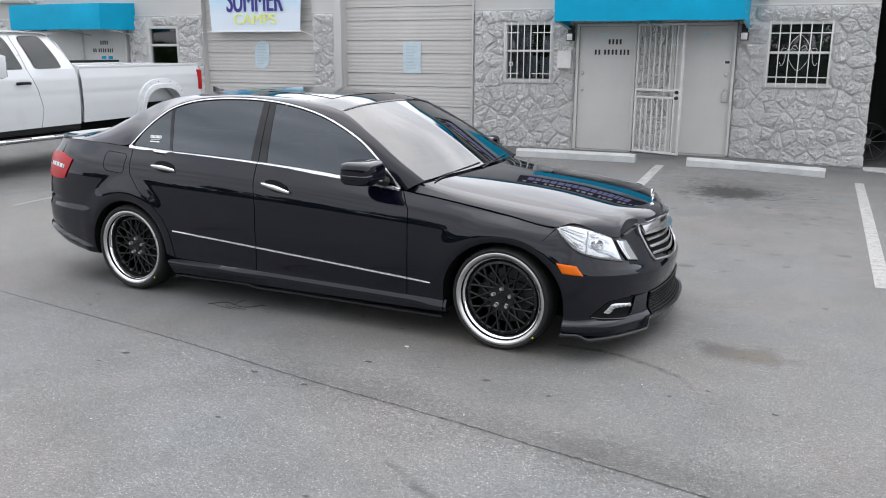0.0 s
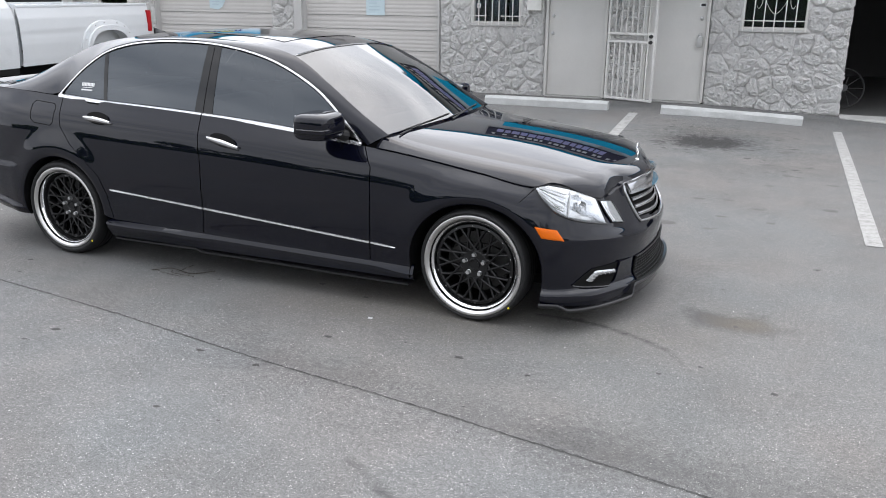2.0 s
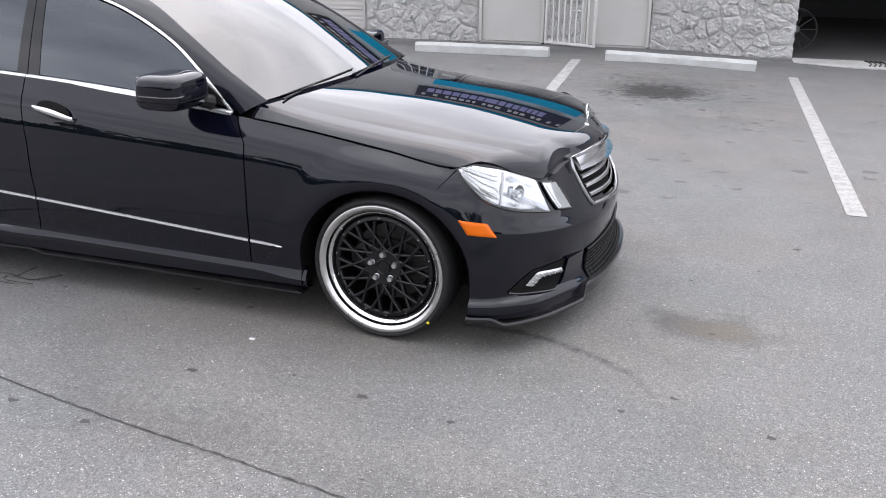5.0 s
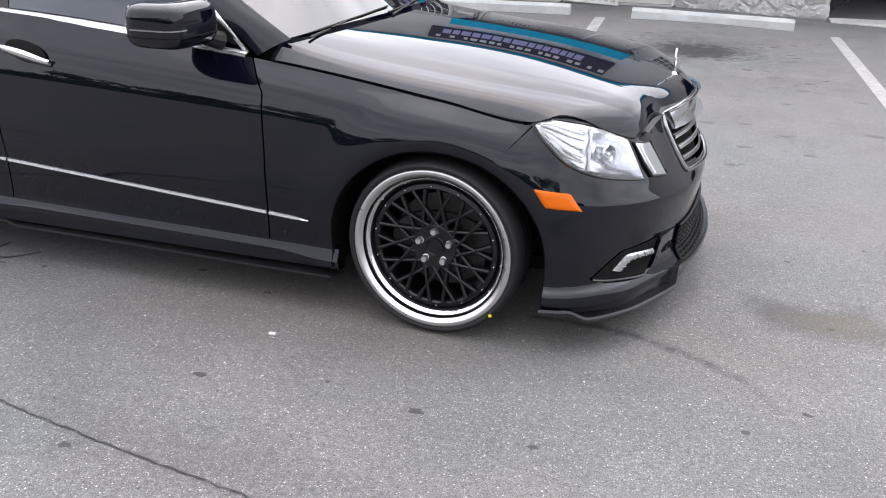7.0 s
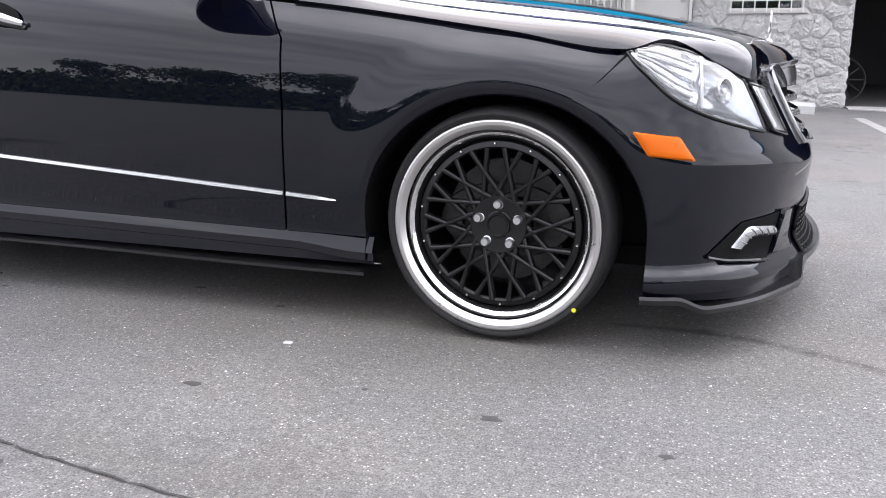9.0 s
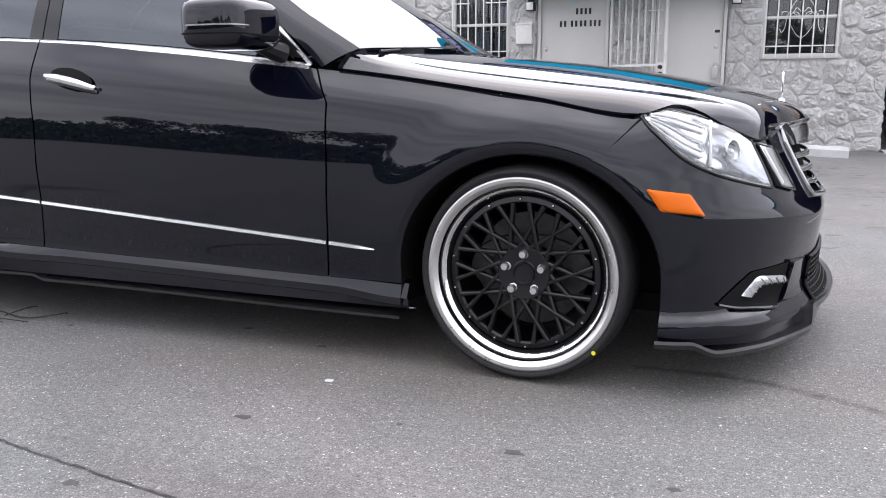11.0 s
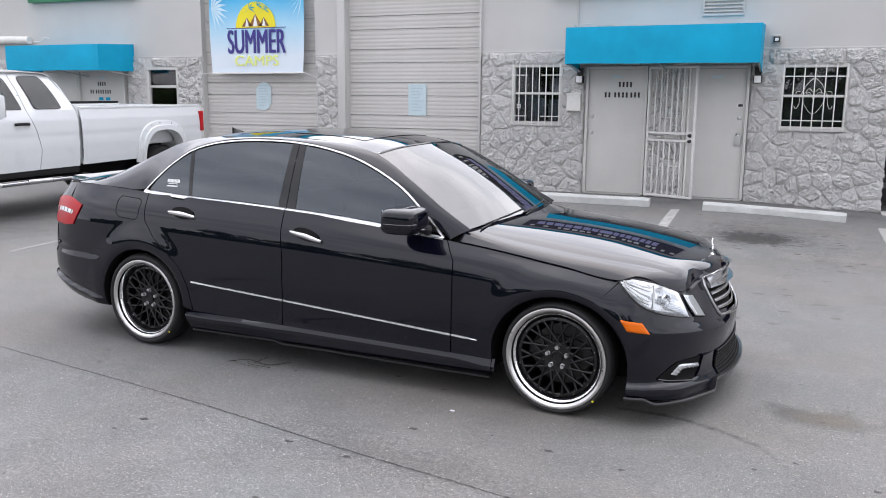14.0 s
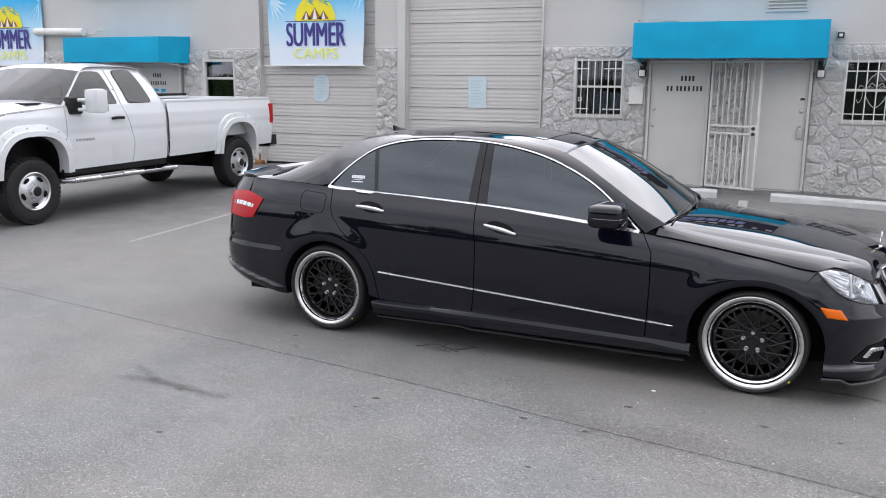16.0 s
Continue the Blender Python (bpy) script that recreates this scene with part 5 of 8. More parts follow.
CAR = thing("sedan", pose(-1.380, 5.198, 0, 0, 0, -1.7), "glossy black lowered sedan with polished-lip mesh wheels, parked", "car")
BELT = [(-2.90, 1.036), (-2.51, 1.013), (-2.12, 1.00), (-1.77, 0.984), (-1.46, 0.965), (-1.14, 0.938), (-0.69, 0.886)]


def panel(name, b, t, l, r, nu, nv, s, arch=None, material=None, out=0.0, rim=0.014, label="", parent=None):
    X, Z = xz_patch(b, t, l, r, nu, nv)
    keep = None
    if arch is not None:
        X, Z, keep = carve(X, Z, arch)
    lip_out = out
    if arch is not None:
        lip_out = out + flare(X, Z, arch)[..., None]
    P = side(on_skin(X, Z, lip_out), s)
    return part(name, Geo().grid(P, rim=0 if arch is not None else rim, flip=s > 0, keep=keep), material or M_BLACK, parent or CAR, label, sharp=50)


G_ = 0.003  # half of a panel gap
gapF = [(-0.620, 0.255), (-0.612, 0.40), (-0.605, 0.58), (-0.610, 0.78), (-0.672, 0.880)]
gapB = [(-1.752, 0.275), (-1.735, 0.44), (-1.728, 0.70), (-1.760, 0.982)]
gapR = [(-2.44, 0.29), (-2.47, 0.45), (-2.52, 0.56), (-2.62, 0.655), (-2.74, 0.75), (-2.82, 0.85), (-2.84, 0.95), (-2.86, 1.030)]


def shift(c, d):
    return [(x + d, z) for x, z in c]


def line(a, b, n=12):
    return [(a[0] + (b[0] - a[0]) * i / (n - 1), a[1] + (b[1] - a[1]) * i / (n - 1)) for i in range(n)]


def toprow(x0, x1, n=24, dz=0.0):
    return [(x, float(top_z(x)) + dz) for x in np.linspace(x0, x1, n)]


def side_window_y(x, z):
    """Half width of the glass house at a place in side view."""
    zb = np.interp(x, [p[0] for p in BELT], [p[1] for p in BELT])
    yb = np.interp(x, SKIN[::-1, 140, 0], SKIN[::-1, 140, 1])
    h = z - zb
    return yb - 0.012 - 0.30 * h - 0.22 * h * h


ARC = [(-2.895, 1.040), (-2.80, 1.135), (-2.70, 1.222), (-2.57, 1.305), (-2.42, 1.352), (-2.25, 1.377), (-2.05, 1.387), (-1.80, 1.382), (-1.54, 1.350), (-1.29, 1.284), (-1.04, 1.168), (-0.86, 1.035), (-0.70, 0.888)]
ARC_D = catmull(ARC, 120)


def arc_z(x):
    return float(np.interp(x, ARC_D[:, 0], ARC_D[:, 1]))


def belt_z(x):
    return float(pchip([p[0] for p in BELT], [p[1] for p in BELT], np.array([x]))[0])


def glass_xyz(x, z, s, out=0.0):
    return (x, s * (float(side_window_y(x, z)) + out), z)


for s in (-1, 1):
    # fenders and doors
    panel("front_fender", line(gapF[0], (0.16, 0.255)), toprow(-0.668, 0.300), shift(gapF, G_), [(0.16, 0.255), (0.17, 0.45), (0.188, 0.62), (0.300, 0.7455)], 110, 80, s, 0.0)
    fd = panel("front_door", line(gapB[0], gapF[0]), toprow(-1.757, -0.676), shift(gapB, G_), shift(gapF, -G_), 60, 40, s)
    rd = panel("rear_door", line(gapR[0], gapB[0]), toprow(-2.857, -1.763), shift(gapR, G_), shift(gapB, -G_), 60, 40, s, -WB)
    panel("rear_quarter", line((-3.62, 0.64), (-2.44, 0.29)), toprow(-3.60, -2.863, 30), [(-3.62, 0.64), (-3.60, 0.80), (-3.58, 0.95), (-3.60, float(top_z(-3.60)))], shift(gapR, -G_), 70, 50, s, -WB)
    # side skirt with its lower lip
    rows = []
    for x in np.linspace(-2.485, -0.352, 60):
        y = float(np.interp(x, PLAN[::-1, 0], PLAN[::-1, 1])) - 0.022
        zt = 0.252 + (-0.36 - x) * 0.0190
        w = 0.006 + 0.032 * float(ramp01(1.6, 2.4, -x)) + 0.006 * float(ramp01(-0.6, -0.4, x))
        zw = zt - 0.004 - w * (2.2 - 1.7 * float(ramp01(1.6, 2.1, -x)))
        rows.append([(x, s * (y - 0.03), zt + 0.008), (x, s * (y - 0.004), zt + 0.001), (x, s * (y + w), zw), (x, s * (y + w + 0.005), zw - 0.010), (x, s * (y + w - 0.006), zw - 0.013), (x, s * (y + w - 0.004), zw - 0.034), (x, s * (y + w - 0.012), zw - 0.038), (x, s * (y - 0.004), 0.176), (x, s * (y - 0.05), 0.168)])
    fix_normals(part("side_skirt", Geo().grid(rows), M_BLACK, CAR, sharp=28))
    rows = []
    for x in np.linspace(-2.46, -0.38, 40):
        y = float(np.interp(x, PLAN[::-1, 0], PLAN[::-1, 1])) - 0.040
        z = 0.154 + 0.004 * math.sin(x * 3) + (0.012 if x < -1.78 else 0.0)
        w = 0.028 if x > -1.78 else 0.018
        rows.append([(x, s * (y - 0.10), z + 0.010), (x, s * y, z + 0.008), (x, s * (y + w), z + 0.003), (x, s * (y + w), z - 0.006), (x, s * (y - 0.10), z - 0.006)])
    part("skirt_splitter", Geo().grid(rows, flip=s < 0), M_CARBON, CAR, "satin black skirt lip", sharp=30)
    q = catmull([(0.176, 0.606), (0.190, 0.622), (0.245, 0.684), (0.299, 0.744)], 24)
    part("bumper_gap", Geo().tube(side(on_skin(q[:, 0], q[:, 1], 0.0005), s), 0.0030, 5), M_MATTE, CAR)
    # arch returns and liners
    for cx, hw in ((0.0, 0.0), (-WB, 0.0)):
        th = np.linspace(-0.42, math.pi + 0.42, 60)
        ra, rb_, zc = ARCHES[cx]
        X, Z = cx + ra * np.cos(np.clip(th, 0, math.pi)), np.maximum(0.17, zc + rb_ * np.sin(th))
        E0 = on_skin(X, np.clip(Z, 0.19, None), 0.002)
        E1 = E0.copy(); E1[:, 1] -= 0.035
        E2 = E0.copy(); E2[:, 1] = 0.60; E2[:, 0] = cx + (X - cx) * 1.06; E2[:, 2] = RW + (Z - RW) * 1.04
        E0[:, 1] += 0.002
        part("arch_liner", Geo().grid(side(np.stack([E0, E1, E2], 1), s), flip=s < 0), M_PLASTIC, CAR, "dark wheel arch liner")
        part("arch_back", Geo().prism([(cx + 0.40 * math.cos(a), RW + 0.40 * math.sin(a)) for a in np.linspace(0, math.pi, 24)] + [(cx - 0.40, 0.16), (cx + 0.40, 0.16)], s * 0.595, s * 0.60), M_MATTE, CAR)
    # chrome side strip, in door and fender lengths
    for x0, x1 in ((-2.44, -1.738), (-1.73, -0.618), (-0.608, -0.455)):
        xs = np.linspace(x0, x1, 30)
        zs = 0.353 - (xs + 0.455) * 0.0655
        taper = [0.0075 * min(1.0, 0.25 + 12 * (xs[-1] - x)) if x1 > -0.5 else 0.0075 for x in xs]
        tp = np.array(taper) / 0.0075
        rb_ = [on_skin(xs, zs - 0.006 * tp, 0.0), on_skin(xs, zs - 0.005 * tp, 0.007), on_skin(xs, zs + 0.004 * tp, 0.005), on_skin(xs, zs + 0.005 * tp, 0.0)]
        fix_normals(part("chrome_strip", Geo().grid(side(np.stack(rb_, 1), s)), M_TRIM, CAR, "bright chrome strip"))
    # handles
    for x0, z0, dr in ((-2.62, 0.918, rd), (-1.67, 0.862, fd)):
        sl = -0.09 if dr is rd else -0.19
        X, Z = np.meshgrid(np.linspace(-1, 1, 11), np.linspace(-1, 1, 9), indexing="ij")
        rr = np.maximum(np.abs(X), np.abs(Z)) / np.maximum(np.hypot(X, Z), 1e-6)
        X, Z = X * rr, Z * rr
        # flat black oval on the skin paints the shade of the finger recess
        P = on_skin(x0 + 0.108 + X * 0.092, z0 + 0.010 + sl * (0.108 + X * 0.092) + Z * 0.034, 0.0075)
        part("handle_recess_shade", Geo().grid(side(P, s), flip=s > 0), M_MATTE, dr, "black sheet standing in for the shade of the finger recess")
        xs = np.linspace(x0, x0 + 0.215, 22)
        zs = z0 + sl * (xs - x0) + 0.006 * np.sin(np.linspace(0, math.pi, 22))
        P = on_skin(xs, zs, 0.012)
        P[:, 1] += 0.016 * np.sin(np.linspace(0, math.pi, 22)) ** 0.6
        part("door_handle", Geo().tube(side(P, s), [0.0105 * (0.6 + 0.4 * math.sin(math.pi * k / 21)) for k in range(22)], 10, up=(0, 1, 0), flat=1.25), M_CHROME, dr, "bright chrome door handle")
        part("handle_grip", Geo().tube(side(P - np.array([0, 0.010, 0.013]), s), [0.013 * (0.5 + 0.5 * math.sin(math.pi * k / 21)) for k in range(22)], 8), M_GLOSSBLACK, dr)
    # fuel flap outline (right side only)
    if s < 0:
        q = [(-3.075, 0.995), (-2.91, 0.985), (-2.885, 0.965), (-2.885, 0.875), (-2.91, 0.852), (-3.055, 0.862), (-3.085, 0.885), (-3.095, 0.975)]
        q = np.array(q + q[:1])
        q = resample(q, 60)
        part("fuel_flap_gap", Geo().tube(side(on_skin(q[:, 0], q[:, 1], -0.001), s)[:-1], 0.0032, 5, closed=True, up=(0, 1, 0)), M_MATTE, CAR)
    # glass: front, rear and quarter panes
    def pane(name, x0a, x0b, x1a, x1b, parent, mtl=None, out=0.0, pad=0.012):
        nu, nv = 26, 14
        rows = []
        for u in np.linspace(0, 1, nu):
            xb, xt = x0a + (x1a - x0a) * u, x0b + (x1b - x0b) * u
            zb, zt = belt_z(xb) + pad, arc_z(xt) - pad
            zt = max(zt, zb + 0.001)
            rows.append([glass_xyz(xb + (xt - xb) * v, zb + (zt - zb) * v, s, out) for v in np.linspace(0, 1, nv)])
        return part(name, Geo().grid(rows, rim=0.004, flip=s > 0), mtl or M_TINT, parent)
    pane("window_glass", -1.69, -1.70, -0.715, -0.735, fd)
    pane("window_glass", -2.50, -2.545, -1.82, -1.80, rd)
    pane("quarter_glass", -2.865, -2.80, -2.525, -2.57, rd)
    pane("pillar_trim", -1.818, -1.798, -1.760, -1.752, rd, M_PILLAR, 0.002, 0.008)
    pane("pillar_trim", -1.755, -1.748, -1.692, -1.702, fd, M_PILLAR, 0.002, 0.008)
    pane("window_divider", -2.526, -2.571, -2.499, -2.544, rd, M_PILLAR, 0.002, 0.008)
    # chrome round the windows
    nrm = np.gradient(ARC_D, axis=0)
    nrm = np.stack([-nrm[:, 1], nrm[:, 0]], 1) / np.linalg.norm(nrm, axis=1, keepdims=True)
    ribs = [[glass_xyz(p[0] + q[0] * a, p[1] + q[1] * a, s, o) for a, o in ((-0.003, 0.0), (-0.002, 0.007), (0.006, 0.006), (0.008, 0.0))] for p, q in zip(ARC_D, nrm)]
    fix_normals(part("window_chrome", Geo().grid(ribs), M_TRIM, CAR, "bright chrome window surround"))
    for x0, x1, dr in ((-2.90, -1.762, rd), (-1.756, -0.70, fd)):
        ribs = [[glass_xyz(x, belt_z(x) + dz, s, o) for dz, o in ((-0.011, 0.004), (-0.010, 0.014), (0.004, 0.012), (0.008, 0.005), (0.009, -0.002))] for x in np.linspace(x0, x1, 40)]
        fix_normals(part("belt_chrome", Geo().grid(ribs), M_TRIM, dr, "bright chrome belt strip"))
    # pillars and roof rail
    inner = [(-0.555, 0.775, 0.940), (-0.74, 0.742, 1.045), (-0.97, 0.690, 1.190), (-1.22, 0.625, 1.322), (-1.50, 0.585, 1.384), (-1.85, 0.570, 1.408), (-2.15, 0.565, 1.410), (-2.50, 0.560, 1.394), (-2.78, 0.562, 1.345), (-2.98, 0.580, 1.268), (-3.20, 0.615, 1.168), (-3.36, 0.650, 1.100), (-3.46, 0.680, 1.066)]
    outer = [glass_xyz(x, z + 0.012, 1, 0.004) for x, z in ((-0.66, 0.872), (-0.84, 1.018), (-1.04, 1.168), (-1.29, 1.284), (-1.54, 1.350), (-1.85, 1.384), (-2.12, 1.386), (-2.36, 1.364), (-2.57, 1.306), (-2.74, 1.190), (-2.90, 1.040))]
    outer += [(x, float(np.interp(x, SKIN[::-1, 140, 0], SKIN[::-1, 140, 1])) - 0.002, float(top_z(x)) + 0.004) for x in (-3.15, -3.46)]
    A, B = catmull(inner, 90), catmull(outer, 90)
    rows = []
    for a, b in zip(A, B):
        bulge = 0.11 * math.dist(a, b)
        rows.append([b + (a - b) * v + np.array([0, 0.85, 0.5]) * bulge * 4 * v * (1 - v) * 0.5 for v in np.linspace(0, 1, 9)])
    part("roof_rail", Geo().grid(side(rows, s), rim=0.01, flip=s < 0), M_BLACK, CAR, sharp=50)
    part("mirror_sail", Geo().prism([(-0.70, 0.90), (-0.86, 0.945), (-0.82, 1.00)], s * 0.80, s * 0.812), M_PLASTIC, fd)
    # mirror
    def egg(c, r, e, mtl, name, par, cut=None):
        rows = []
        for i in range(25):
            th = -math.pi / 2 + math.pi * i / 24
            row = []
            for j in range(33):
                ph = -math.pi + 2 * math.pi * j / 32
                f = lambda w, ex: math.copysign(abs(w) ** ex, w)
                row.append((c[0] + r[0] * f(math.cos(th), e) * f(math.cos(ph), e), s * (c[1] + r[1] * f(math.cos(th), e) * f(math.sin(ph), e)), c[2] + r[2] * f(math.sin(th), e)))
            rows.append(row)
        return part(name, Geo().grid(rows, flip=s > 0), mtl, par)
    mir = egg((-0.855, 0.995, 1.002) if s < 0 else (-0.900, 0.965, 0.985), (0.104, 0.132, 0.072), 0.46, M_BLACK, "door_mirror", fd)
    egg((-0.86, 0.995, 0.966), (0.082, 0.114, 0.026), 0.6, M_PLASTIC, "mirror_base", mir)
    part("mirror_indicator", Geo().tube([(-0.772, s * 0.92, 0.985), (-0.768, s * 1.00, 0.985), (-0.79, s * 1.085, 0.985), (-0.83, s * 1.112, 0.985)], 0.006, 6), M_GLOSSBLACK, mir)
    part("mirror_glass", Geo().box(-0.944, -0.938, min(s * 0.90, s * 1.09), max(s * 0.90, s * 1.09), 0.965, 1.06, 0.002), M_CHROME, mir)
    mc = (-0.855, 0.995, 0.972) if s < 0 else (-0.900, 0.965, 0.955)
    fq = lambda w_: math.copysign(abs(w_) ** 0.46, w_)
    part("mirror_seam", Geo().tube([(mc[0] + 0.1035 * fq(math.cos(a)), s * (mc[1] + 0.1315 * fq(math.sin(a))), mc[2]) for a in np.linspace(0, 2 * math.pi, 60, endpoint=False)], 0.0028, 5, closed=True), M_MATTE, mir)
    part("mirror_indicator", Geo().tube([(mc[0] + 0.1040 * fq(math.cos(a)), s * (mc[1] + 0.1320 * fq(math.sin(a))), mc[2] + 0.022) for a in np.linspace(0.25, 1.9, 24)], 0.0030, 5), M_LOUVRE, mir, "slim indicator strip")
    part("mirror_arm", Geo().tube([(-0.80, s * 0.815, 0.925), (-0.82, s * 0.86, 0.94), (-0.84, s * 0.90, 0.955)], [0.034, 0.028, 0.024], 10), M_PLASTIC, mir)

# bumpers wrap from side to side
def skin_sv(y, z):
    """Skin parameters of the points seen at y, z from the front."""
    y, z = np.asarray(y, float), np.asarray(z, float)
    s = np.interp(y, PLAN[:160, 1], np.arange(160))
    v = np.full_like(s, 100.0)
    for _ in range(20):
        p, ps = lookup(SKIN, s, v), lookup(SKIN, s + 0.5, v)
        dv = lookup(SKIN, s, np.minimum(v, 139) + 0.5)[..., 2] - lookup(SKIN, s, np.minimum(v, 139) - 0.5)[..., 2]
        v = np.clip(v + 0.8 * (z - p[..., 2]) / np.maximum(dv, 1e-4), 0, 140)
        s = np.clip(s + 0.7 * (y - p[..., 1]) / np.maximum((ps[..., 1] - p[..., 1]) * 2, 1e-4), 0, 300)
    return s, v


def gx(y, z):
    s, v = skin_sv(np.abs(y), z)
    return lookup(SKIN, s, v)[..., 0]


def g_half(z):
    """Half width of the grille at a height."""
    return np.interp(z, [0.47, 0.50, 0.522, 0.57, 0.66, 0.705], [0.28, 0.318, 0.332, 0.345, 0.358, 0.352])


def wrap(name, rows_s, rows_v, arch, material, keepfun=None, out=0.0, label="", v1=None):
    P = lookup(SKIN, rows_s, rows_v) + lookup(SKN, rows_s, rows_v) * out
    keep = None
    if arch is not None:
        X, Z, keep = carve(P[..., 0], P[..., 2], arch)
        m = P[..., 1] > 0.7
        P[..., 0], P[..., 2] = np.where(m, X, P[..., 0]), np.where(m, Z, P[..., 2])
        P[..., 1] += np.where(m, flare(P[..., 0], P[..., 2], arch), 0)
    if keepfun is not None:
        gone = keepfun(P)
        gone = gone[:-1, :-1] & gone[1:, :-1] & gone[:-1, 1:] & gone[1:, 1:]
        keep = ~gone if keep is None else keep & ~gone
    L = side(P, 1)
    R = side(P[::-1], -1)
    Q = np.concatenate([L, R[1:]], 0)
    K = None if keep is None else np.concatenate([keep, keep[::-1]], 0)
    ob = part(name, Geo().grid(Q, keep=K), material, CAR, label, sharp=50)
    return fix_normals(ob)


vv = np.linspace(0, 140, 84)
zs = np.interp(vv, [0, 20, 40, 60, 80, 100, 120, 140], [0.165, 0.19, 0.25, 0.35, 0.50, 0.600, 0.682, 0.746])
xg = np.where(zs > 0.62, 0.188 + (zs - 0.62) * 0.112 / 0.126 + 0.005, 0.18)
s0, _v = find_sv(xg, zs)
uu = np.linspace(0, 1, 130)[:, None]
wrap("front_bumper", (1 - uu) * s0[None] + uu * 0.0, np.repeat(vv[None], 130, 0), 0.0, M_BLACK, lambda P: (P[..., 2] > 0.490 + 0.028 * P[..., 1] / 0.33) & (P[..., 1] < g_half(P[..., 2])))
vr = np.linspace(0, 140, 50)
zs = np.interp(vr, [0, 20, 40, 60, 80, 100, 120, 140], [0.20, 0.24, 0.32, 0.45, 0.60, 0.765, 0.905, 1.05])
xg = np.interp(zs, [0.5, 0.63, 0.65, 0.80, 1.1], [-3.05, -3.18, -3.56, -3.602, -3.602])
s0, _v = find_sv(xg, zs)
wrap("rear_bumper", (1 - uu) * s0[None] + uu * (len(PLAN) - 1.001), np.repeat(vr[None], 130, 0), -WB, M_BLACK)


def ribbon_at(name, x_from, prof, material, label, n=181):
    """A lip that follows the lower edge of the nose; prof(u) gives (out, z) pairs along it."""
    s_end = float(find_sv(np.array([x_from]), np.array([0.2]))[0][0])
    rows = []
    for k in range(n):
        u = k / (n - 1)
        sg = s_end * (1 - 2 * u)
        a = abs(sg)
        p = lookup(SKIN, np.array([a]), np.array([12.0]))[0]
        i = min(len(PLAN) - 2, int(a))
        t = PLAN[i + 1] - PLAN[i]
        t = t / np.linalg.norm(t)
        nrm = np.array([t[1], -t[0]]) * -1 if t[0] < 0 else np.array([t[1], -t[0]])
        if nrm[0] * 0.7 + nrm[1] < 0 and nrm[0] < 0:
            nrm = -nrm
        row = []
        for o, z in prof(1 - a / s_end):
            row.append((p[0] + nrm[0] * o, (p[1] + nrm[1] * o) * (1 if sg >= 0 else -1), z))
        rows.append(row)
    return fix_normals(part(name, Geo().grid(rows), material, CAR, label, sharp=40))


def lip(u):
    low = smoothstep(0.08, 0.14, u)
    lift = smoothstep(0.53, 0.575, u)
    zb = 0.140 - 0.022 * low - 0.004 * smoothstep(0.2, 0.5, u) + 0.056 * lift
    o = 0.004 + 0.018 * low + 0.010 * smoothstep(0.3, 0.52, u) - 0.012 * lift
    return [(-0.10, zb + 0.026), (o - 0.014, zb + 0.020), (o, zb + 0.024), (o + 0.004, zb + 0.016), (o - 0.002, zb + 0.002), (-0.10, zb - 0.003)]


ribbon_at("front_splitter", 0.365, lip, M_CARBON, "satin black front splitter lip")

# hood, roof, glass and boot lid
TOPC = SKIN[:, 140]


def top_curve(x0, x1, n, inset=0.0):
    i0, i1 = np.interp(-x0, -TOPC[:, 0], np.arange(len(TOPC))), np.interp(-x1, -TOPC[:, 0], np.arange(len(TOPC)))
    P = lookup(SKIN, np.linspace(i0, i1, n), np.full(n, 140.0))
    P[:, 1] = np.maximum(0, P[:, 1] - inset)
    return P


def mirrored(P):
    """Joins a half sheet (rows run from the side to the middle line) to its mirror image."""
    Q = np.concatenate([P, side(P[:, ::-1], -1)[:, 1:]], 1)
    return Q


XK = 0.605
edge = top_curve(-0.60, XK, 60)
nose = top_curve(XK, 0.73, 30)
nose = np.vstack([nose[nose[:, 1] > 0.02], [[TOPC[0, 0], 0, TOPC[0, 2]]]])
mid = catmull([(-0.480, 0, 0.946), (-0.2, 0, 0.925), (0.1, 0, 0.893), (0.35, 0, 0.853), (0.55, 0, 0.804), (0.68, 0, 0.762), (TOPC[0, 0], 0, TOPC[0, 2])], 60)
rear_h = catmull([edge[0], (-0.592, 0.800, 0.908), (-0.576, 0.765, 0.928), (-0.535, 0.6, 0.938), (-0.499, 0.35, 0.944), (-0.480, 0, 0.946)], 30)
NU, NV = 90, 132
H = coons(edge, mid, rear_h, nose, NU, NV)
# a smooth crowned sheet first; its border is then turned down to the shut lines and the nose
hx, hy = H[..., 0], H[..., 1]


